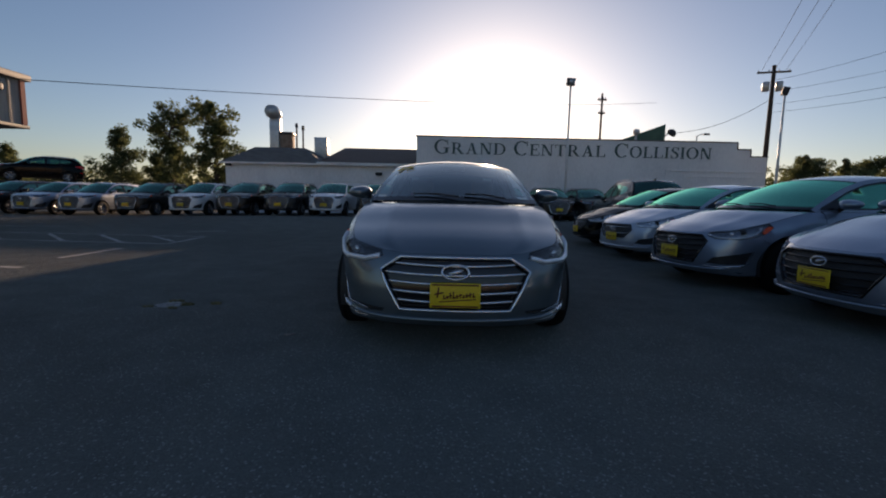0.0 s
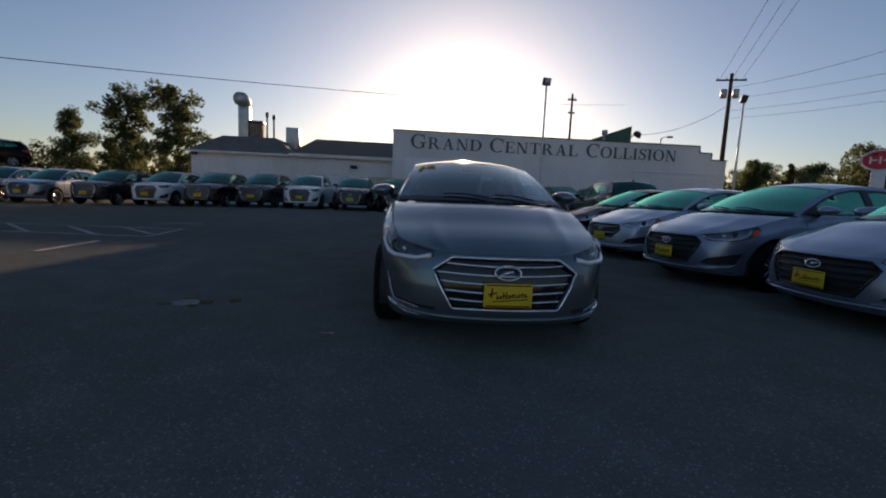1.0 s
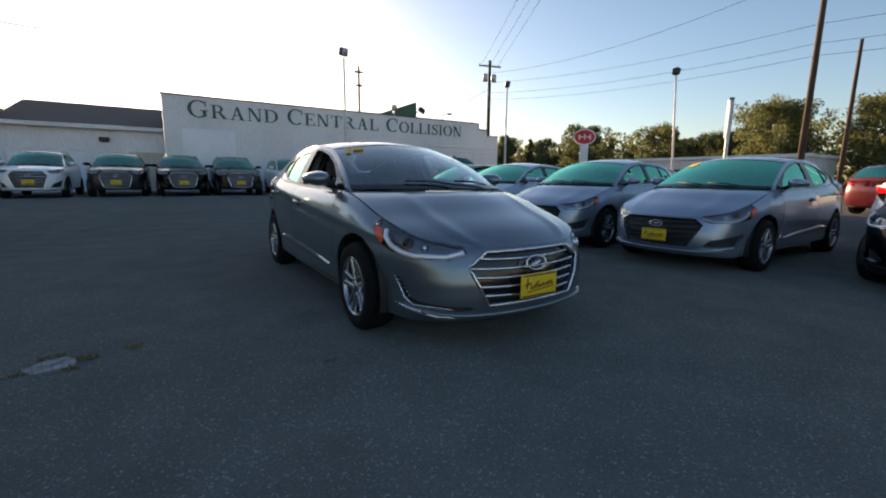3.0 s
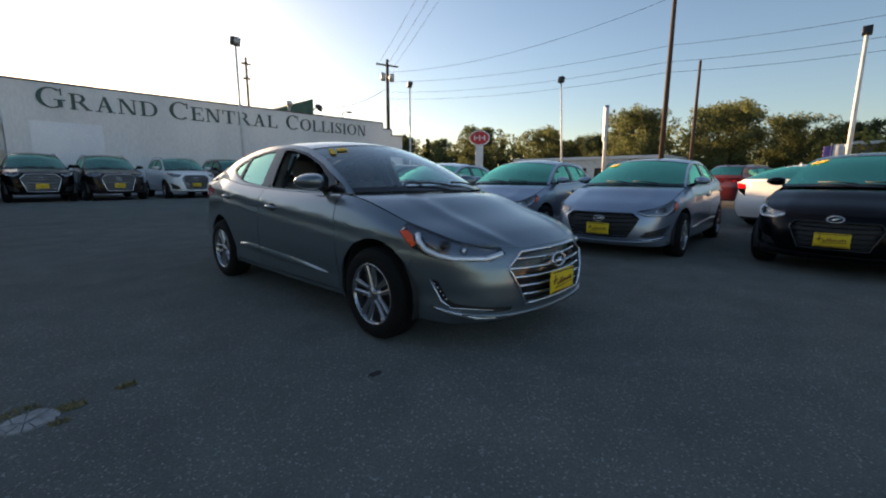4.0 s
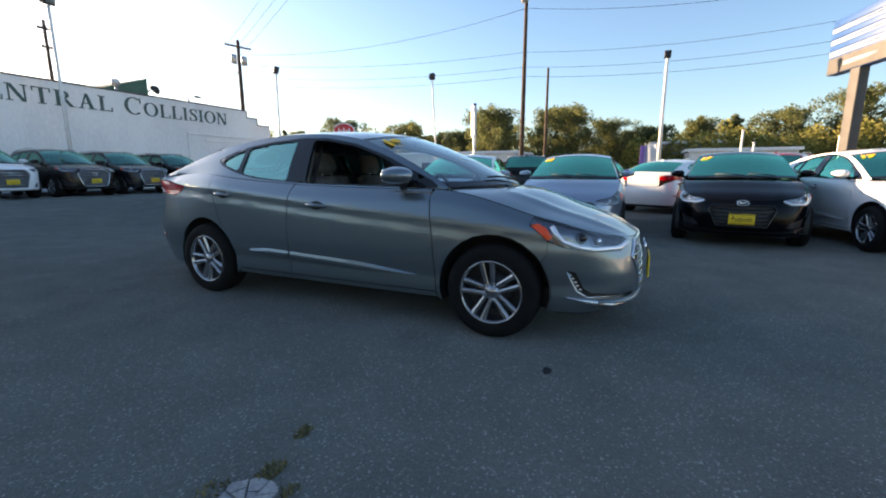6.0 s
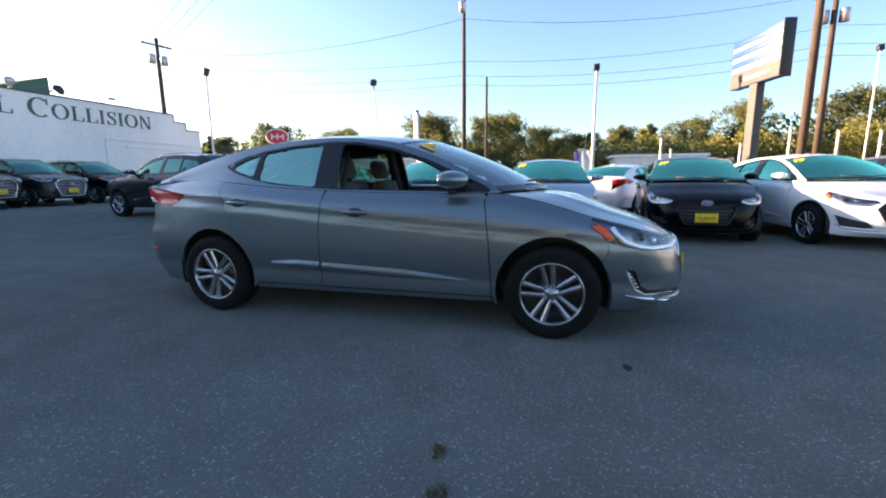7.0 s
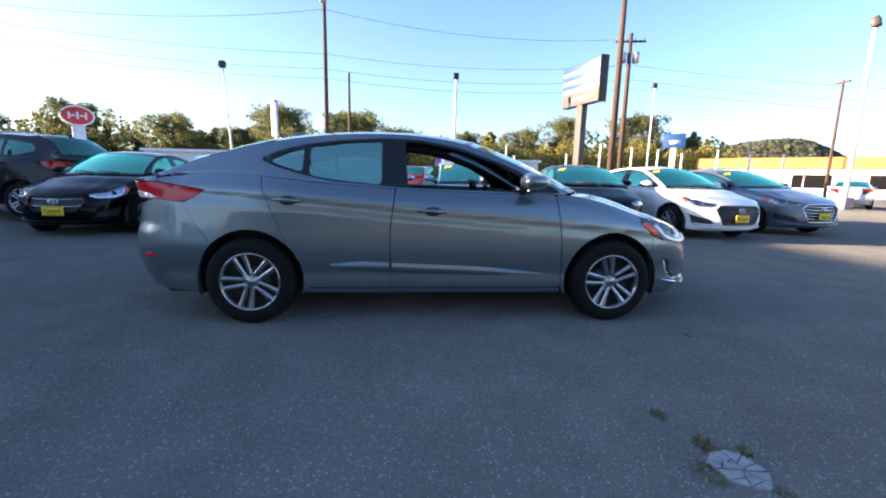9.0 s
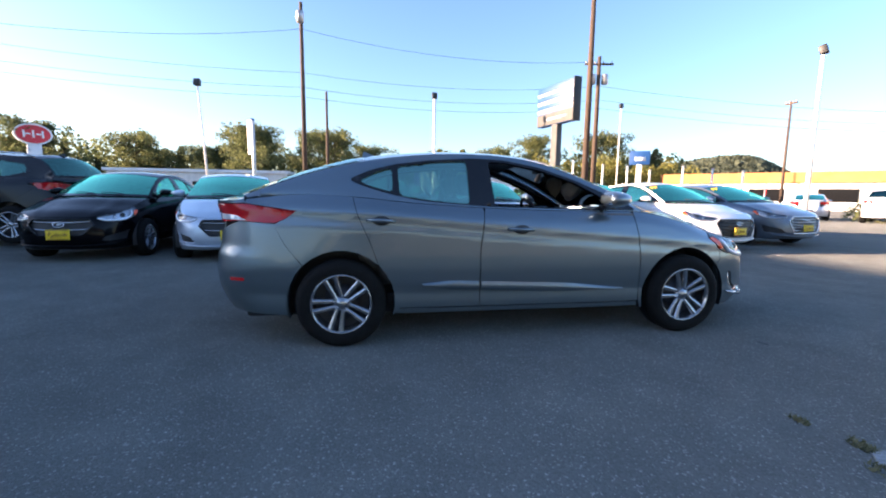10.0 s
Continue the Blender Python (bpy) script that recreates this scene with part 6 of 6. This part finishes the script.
# ---- trees and woods ----
def tree_mesh(name, h, spread, crown_low, leaves, leaf, seed, shape="round", leaf_size=0.22):
    """A tapered trunk with limbs, and a crown of many small leaf clumps."""
    rnd = random.Random(seed)
    root = empty(name)
    bm = bmesh.new()
    top = h * 0.86
    pts = [(0, 0, 0)]
    for i in range(1, 6):
        pts.append((rnd.uniform(-0.03, 0.03) * h, rnd.uniform(-0.03, 0.03) * h, top * i / 5))
    r0 = h * 0.022
    tube_into(bm, pts, [r0 * (1.2 - 1.05 * i / 5) for i in range(6)], 8)
    tips = []
    for i in range(24):
        t = crown_low + (0.97 - crown_low) * (i + rnd.random()) / 24
        z = t * h * 0.9
        a = i * 2.4 + rnd.uniform(-0.4, 0.4)
        u = (t - crown_low) / (1 - crown_low)
        env = {"round": math.sqrt(max(0.05, 1 - (2 * u - 0.85) ** 2 / 1.4)), "cone": 1.02 - 0.9 * u, "tall": 0.75 * math.sqrt(max(0.1, 1 - (2 * u - 1) ** 2 * 0.85))}[shape]
        L = spread * env * rnd.uniform(0.5, 1.25)
        k = min(5, int(z / top * 5))
        b = Vector(pts[k]).lerp(Vector(pts[min(k + 1, 5)]), z / top * 5 - k)
        rise = rnd.uniform(0.2, 0.6) * L
        m_ = b + Vector((math.cos(a) * L * 0.5, math.sin(a) * L * 0.5, rise * 0.7))
        e = b + Vector((math.cos(a) * L, math.sin(a) * L, rise))
        tube_into(bm, [b, m_, e], [r0 * 0.35, r0 * 0.2, r0 * 0.06], 5)
        tips += [(e, 0.30 * spread * (0.5 + 0.6 * env)), (m_, 0.38 * spread * (0.5 + 0.6 * env))]
        for _ in range(2):
            q = m_ + Vector((rnd.uniform(-1, 1), rnd.uniform(-1, 1), rnd.uniform(-0.3, 0.9))) * L * 0.35
            tube_into(bm, [m_, q], [r0 * 0.15, r0 * 0.04], 4)
            tips.append((q, 0.34 * spread))
    part("trunk", bm, BARK, root)
    verts, faces = [], []
    per = max(1, leaves // len(tips))
    for c, rad in tips:
        for _ in range(per):
            d = Vector((rnd.gauss(0, 1), rnd.gauss(0, 1), rnd.gauss(0, 0.85))).normalized() * rad * 0.66 * rnd.random() ** 0.45
            p = c + d
            s = leaf_size * rnd.uniform(0.5, 1.25)
            n1 = Vector((rnd.uniform(-1, 1), rnd.uniform(-1, 1), rnd.uniform(-1, 1))).normalized()
            n2 = n1.orthogonal().normalized()
            n3 = n1.cross(n2)
            k = len(verts)
            verts += [p - n2 * s, p + n3 * s * 0.45, p + n2 * s, p - n3 * s * 0.45]
            faces.append((k, k + 1, k + 2, k + 3))
    from_lists("crown", verts, faces, leaf, root, smooth=False)
    return root


def grove(proto, label, places, group):
    """Set the first tree and copies of it."""
    for i, (x, y, s, turn) in enumerate(places):
        m = pose(x, y, 0, 0, 0, turn)
        if i == 0:
            proto.matrix_basis = m
            proto.scale = (s, s, s)
            tagged(proto, label, "tree", group)
        else:
            c = copy_thing(proto, m)
            c.scale = (s * (0.9 + 0.2 * ((i * 7) % 5) / 4), s, s)


grove(tree_mesh("tree", 10, 3.2, 0.12, 8500, LEAF_A, 1, "tall", 0.17), "dark leafy tree against the evening sky", [(-21.5, 36.0, 1.0, 0), (-25.8, 36.4, 0.95, 120)], "trees behind the annex")
grove(tree_mesh("poplar_tree", 9, 3.3, 0.10, 8500, LEAF_A, 2, "cone", 0.14), "dark conical tree with thin crown", [(-30.3, 36.0, 0.88, 30), (-57.5, 52, 0.9, 10), (-29.4, 39.5, 0.66, 200), (-60.5, 55, 0.85, 140)], "trees behind the annex")
grove(tree_mesh("broadleaf_tree", 10, 4.0, 0.12, 12000, LEAF_B, 3, "round", 0.17), "broad olive and yellow autumn tree", [(52, 17, 0.98, 0), (55, 7.6, 0.98, 50), (60, 3, 0.85, 90), (66, 21, 1.1, 140), (66, 11, 1.12, 200), (72, -27, 1.25, 250), (67, -38, 1.28, 300), (58, 33, 0.92, 60), (62, 27, 0.8, 75), (70, -19, 1.0, 10), (74, -10, 0.95, 190)], "roadside trees")
grove(tree_mesh("upright_tree", 10, 2.3, 0.10, 9000, LEAF_B, 9, "tall", 0.15), "upright olive tree by the road", [(66, -47.2, 1.06, 20), (71, -9.0, 1.0, 80), (73, -14.0, 1.02, 150), (62, 2.2, 0.72, 210)], "roadside trees")
grove(tree_mesh("conifer_tree", 11, 1.9, 0.06, 6500, LEAF_C, 14, "cone", 0.17), "dark pointed conifer in the far woods", [(78 * math.cos(radians(b)) - 3, 78 * math.sin(radians(b)), 0.62 + 0.07 * ((b * 7) % 5), b * 5.0) for b in (15, 19.5, 24, 27, 31.5, 34, 40, 44, 47, 52, 55, 58, 61)], "far conifers")
grove(tree_mesh("olive_tree", 9, 3.8, 0.10, 12000, LEAF_A, 5, "round", 0.17), "round dark olive tree", [(48, 38, 0.98, 0), (56, 23, 0.8, 80), (63, -3, 0.85, 130), (75, 0, 0.9, 170), (70, 35, 0.9, 260), (58, 66, 1.1, 40), (64, 62, 1.05, 100), (50, 72, 1.05, 150), (44, 76, 1.05, 210), (70, 55, 1.0, 10), (40, 82, 1.0, 33), (80, -30, 1.0, 60)], "roadside trees")


def woods(name, label, spots, leaf, n, seed, size):
    """Far woods: many small clumps of leaves over low mounds."""
    rnd = random.Random(seed)
    verts, faces = [], []
    for x, y, rx, h in spots:
        for _ in range(n):
            a = rnd.uniform(0, 6.28)
            d = math.sqrt(rnd.random())
            hh = h * (1 - d**2.4) * rnd.uniform(0.15, 1.0) ** 0.5
            p = Vector((x + rx * d * math.cos(a), y + rx * d * math.sin(a), hh + rnd.uniform(-0.2, 0.4)))
            s = size * rnd.uniform(0.5, 1.3)
            n1 = Vector((rnd.uniform(-1, 1), rnd.uniform(-1, 1), rnd.uniform(-1, 1))).normalized()
            n2 = n1.orthogonal().normalized()
            n3 = n1.cross(n2)
            k = len(verts)
            verts += [p - n2 * s, p + n3 * s * 0.6, p + n2 * s, p - n3 * s * 0.6]
            faces.append((k, k + 1, k + 2, k + 3))
    return tagged(from_lists(name, verts, faces, leaf, smooth=False), label, "woods", kind="stuff")


rw = random.Random(11)
line = []
for i in range(46):
    a = radians(-36 + 112 * i / 45)          # from behind the sign round to behind the shop
    d = 88 + rw.uniform(-8, 10)
    line.append((-3 + d * math.cos(a), d * math.sin(a), rw.uniform(5, 8), rw.uniform(6.5, 10.0)))
woods("far_woods", "olive and yellow woods along the road", line, LEAF_B, 1500, 12, 0.36)
line = []
for i in range(26):
    a = radians(96 + 62 * i / 25)
    d = 110 + rw.uniform(-8, 10)
    line.append((d * math.cos(a), d * math.sin(a), rw.uniform(6, 9), rw.uniform(4.0, 8.0)))
woods("far_woods", "dark woods behind the lot", line, LEAF_C, 1000, 13, 0.45)
woods("shrub_belt", "sunlit yellow-green shrubs beside the road", [(57.5 + rw.uniform(-2, 2), -47 + 2.3 * i, 2.8, rw.uniform(5.4, 7.6)) for i in range(21)], LEAF_D, 1500, 14, 0.22)

# a wooded hill far off: its ridge line by bearing, its height by distance
RIDGE = [(-26, 1.6), (-30, 2.5), (-34, 3.2), (-37.5, 4.0), (-40, 4.45), (-42, 4.75), (-44, 4.85), (-45.5, 4.6), (-47, 3.85), (-48.5, 2.9), (-50, 1.7), (-53, 0.6)]
def hill_point(bearing, d):
    top = 330 * math.tan(radians(interp(-bearing, [(-b, e) for b, e in RIDGE])))
    u = (d - 250) / 320
    rise = math.sin(math.pi * min(0.5, u * 2.0)) if u < 0.25 else 1 - 0.9 * step01(u, 0.25, 1.0)
    return (d * math.cos(radians(bearing)), d * math.sin(radians(bearing)), top * rise - 0.5)


hill = bmesh.new()
hv = {(i, j): hill.verts.new(hill_point(-26 - 0.3 * i, 250 + 16 * j)) for i in range(91) for j in range(21)}
for i in range(90):
    for j in range(20):
        hill.faces.new((hv[i, j], hv[i + 1, j], hv[i + 1, j + 1], hv[i, j + 1]))
bmesh.ops.recalc_face_normals(hill, faces=hill.faces)
tagged(part("hill", hill, weathered("wooded_hill", (0.05, 0.065, 0.045), (0.09, 0.105, 0.07), 0.08, 0.6, 0.95, 0.6)), "low wooded hill on the horizon", "hill", kind="structure")
hr = random.Random(8)
verts, faces = [], []
for _ in range(16000):
    p = Vector(hill_point(hr.uniform(-53, -26), 252 + 110 * hr.random()))
    p.z += hr.uniform(-0.3, 1.6)
    w = hr.uniform(0.7, 1.6)
    n1 = Vector((hr.uniform(-1, 1), hr.uniform(-1, 1), hr.uniform(-1, 1))).normalized()
    n2 = n1.orthogonal().normalized()
    n3 = n1.cross(n2)
    k = len(verts)
    verts += [p - n2 * w, p + n3 * w * 0.7, p + n2 * w, p - n3 * w * 0.7]
    faces.append((k, k + 1, k + 2, k + 3))
tagged(from_lists("hill_woods", verts, faces, leaf_mat("hazy_leaves", (0.07, 0.09, 0.065), (0.14, 0.16, 0.11)), smooth=False), "hazy green tree tops covering the far hill", "woods", kind="stuff")


# ---- the cars ----
def park(ob, x, y, turn):
    ob.matrix_basis = pose(x, y, ground_z(x, y), 0, 0, turn)
    return ob


def nose_to(ob, px, py, turn, fo=0.92):
    """Park by the place of the front plate."""
    a = radians(turn)
    return park(ob, px - math.sin(a) * fo, py + math.cos(a) * fo, turn)


park(car("sedan", "warm grey metallic compact sedan with a chrome-barred grille", "sedan", "galactic_grey", fine=True, glass=(WS_GLASS, SIDE_GLASS), year="18", open_window=True), -0.01, 0.0, 0.0)

ROW = -76.0
nose_to(car("sport_sedan", "pale silver sport sedan with a black grille", "sedan", "silver", face="wide", year="15", group="cars in the angled row"), 3.1, 0.15, -88)
nose_to(car("hatchback", "pale silver hatchback with a black mesh grille", "hatch", "silver", face="wide", group="cars in the angled row"), 2.90, 2.15, -81)
nose_to(car("small_hatchback", "light silver small hatchback with clear headlights", "hatch", "light_silver", face="smile", group="cars in the angled row"), 3.1, 4.65, ROW)
nose_to(car("small_sedan", "black small sedan with a chrome grille line", "small_sedan", "black", face="smile", group="cars in the angled row"), 3.1, 7.05, -88)
nose_to(car("liftback", "black liftback hybrid with a closed dark grille", "liftback", "black", face="slim", year="17", group="cars in the angled row"), 3.64, -2.22, -97)
nose_to(car("liftback", "white liftback hybrid with a black grille", "liftback", "white", face="wide", year="17", group="cars in the angled row"), 3.48, -4.79, ROW - 6)
nose_to(car("large_sedan", "steel grey luxury sedan with a chrome-barred grille", "large_sedan", "steel", face="bars", year="17", group="cars in the angled row"), 4.25, -7.3, ROW - 6)

suvs = {}
for colour, words in (("silver", "silver"), ("brown", "dark brown"), ("white", "white"), ("charcoal", "charcoal"), ("black", "black")):
    suvs[colour] = car("suv", words + " compact SUV with a barred grille", "suv", colour, face="bars", detail=0.8, glass=(DIM_GLASS, DIM_GLASS), group="SUVs by the white building")
used = set()
for x, colour in ((-22.4, "charcoal"), (-20.1, "silver"), (-17.85, "silver"), (-15.15, "brown"), (-12.55, "white"), (-10.28, "brown"), (-7.98, "charcoal"), (-5.83, "white"), (-3.53, "charcoal"), (-1.45, "black"), (0.55, "brown"), (3.0, "white"), (5.2, "brown"), (7.2, "charcoal"), (9.4, "black")):
    y = 16.3
    if colour in used:
        o = copy_thing(suvs[colour], pose(0, 0, 0))
    else:
        o = suvs[colour]
        used.add(colour)
    nose_to(o, x, y, 0)
o = copy_thing(suvs["charcoal"], pose(0, 0, 0))
park(o, 6.0, 11.5, -185)
o = copy_thing(suvs["black"], pose(0, 0, 0))
o.matrix_basis = pose(-27.6, 23.4, 1.78, 0, 0, -52)
ramp = tagged(empty("display_ramp", pose(-27.6, 23.4, 0, 0, 0, -52)), "dark steel display ramp under a black SUV", "ramp")
for sgn in (-1, 1):
    part("track", box_bm((sgn * 0.80 - 0.22, -1.0, 1.66), (sgn * 0.80 + 0.22, 3.7, 1.78), 0.015), DARK_METAL, ramp)
    for yy in (-0.7, 3.3):
        part("leg", box_bm((sgn * 0.80 - 0.06, yy - 0.06, 0), (sgn * 0.80 + 0.06, yy + 0.06, 1.66), 0.01), DARK_METAL, ramp)
for yy in (-0.7, 3.3):
    part("cross_beam", box_bm((-0.74, yy - 0.05, 1.50), (0.74, yy + 0.05, 1.62), 0.01), DARK_METAL, ramp)

for nm, lab, kd, pt, x, y, turn in (("sedan", "white sedan with red tail lamps, backed against the row", "sedan", "white", 9.0, -1.0, 62), ("suv", "dark red SUV parked behind the row", "suv", "red", 11.2, -4.2, 65), ("suv", "maroon SUV standing behind the silver row", "suv", "maroon", 17.2, 1.4, 70), ("suv", "charcoal SUV backed against the row", "suv", "charcoal", 9.9, 2.3, 104), ("sedan", "steel grey sedan backed against the row", "sedan", "steel", 9.6, 4.9, 104), ("sedan", "pale silver sedan with red tail lamps at the lot's edge", "sedan", "light_silver", 15.3, -20.5, 41)):
    c_ = car(nm, lab, kd, pt, face="smile", detail=0.8, group="cars in the second row")
    a_ = radians(turn)
    park(c_, x + math.sin(a_) * 3.6, y - math.cos(a_) * 3.6, turn)
o = copy_thing(suvs["white"], pose(0, 0, 0))
park(o, 14.0, -24.1, 30)


# ---- small things at the lot's edge ----
def thin_post(x, y, h):
    root = tagged(empty("marker_post", pose(x, y, 0)), "thin pale metal post at the roadside", "post", "roadside posts")
    part("post", tube_bm([(0, 0, 0), (0, 0, h)], [0.10, 0.08], 8), WHITE_METAL, root)
    part("cap", tube_bm([(0, 0, h), (0, 0, h + 0.12)], [0.13, 0.10], 8), GALV, root)


for x, y, h in ((38.9, -8.6, 4.4), (38.7, -9.4, 3.4), (37.1, -14.2, 3.6), (36.0, -17.1, 4.6), (34.6, -19.5, 4.2), (33.5, -21.4, 4.0), (32.4, -23.0, 3.6), (30.6, -25.0, 3.9), (29.0, -26.6, 3.6), (27.5, -28.2, 3.4)):
    thin_post(x, y, h)

stop = tagged(empty("stop_sign", pose(20.0, -22.6, 0, 0, 0, -46)), "red octagonal road sign seen across the lot", "sign")
part("post", tube_bm([(0, 0, 0), (0, 0, 1.9)], 0.04, 8), GALV, stop)
bm = bmesh.new()
bmesh.ops.create_cone(bm, cap_ends=True, segments=8, radius1=0.42, radius2=0.42, depth=0.03, matrix=pose(0, -0.05, 1.75, 90, 22.5))
part("plate", bm, sign_red, stop, smooth=False)

flag = tagged(empty("advertising_banner", pose(33.0, -1.4, 0)), "white and violet standing banner at the lot's edge", "banner")
part("pole", tube_bm([(0, 0, 0), (0, 0, 3.3)], 0.04, 6), GALV, flag)
bm = bmesh.new()
cols = []
for i in range(9):
    t = i / 8
    cols.append([bm.verts.new((-0.06 + 0.12 * math.sin(5 * t), -0.1 - 1.3 * t * (0.75 + 0.25 * math.cos(3 * v)), 1.2 + 2.0 * v)) for v in np.linspace(0, 1, 7)])
for a, b in zip(cols, cols[1:]):
    for j in range(6):
        bm.faces.new((a[j], a[j + 1], b[j + 1], b[j]))
bmesh.ops.solidify(bm, geom=bm.faces[:], thickness=0.01)
part("cloth", bm, sign_white, flag)
part("violet_edge", box_bm((-0.03, -0.1, 1.2), (0.03, 0.35, 3.1), 0.01), mat("violet_cloth", (0.16, 0.10, 0.35), 0.8), flag)

low_block("grey_dealership", "low grey dealership building beyond the lot", 58, -10.5, 66, -2.5, 4.6, weathered("grey_cladding", (0.22, 0.23, 0.25), (0.32, 0.33, 0.35), 1, 12, 0.6), sign_white, 4)
woods("lot_shrubs", "low yellowing shrubs at the edge of the lot", [(13.5, -22.5, 0.9, 1.0), (12.6, -23.6, 1.0, 1.1), (16.0, -25.5, 1.2, 1.0), (36, 2.5, 1.0, 2.6), (35, 9.0, 0.9, 2.2)], LEAF_B, 900, 21, 0.07)
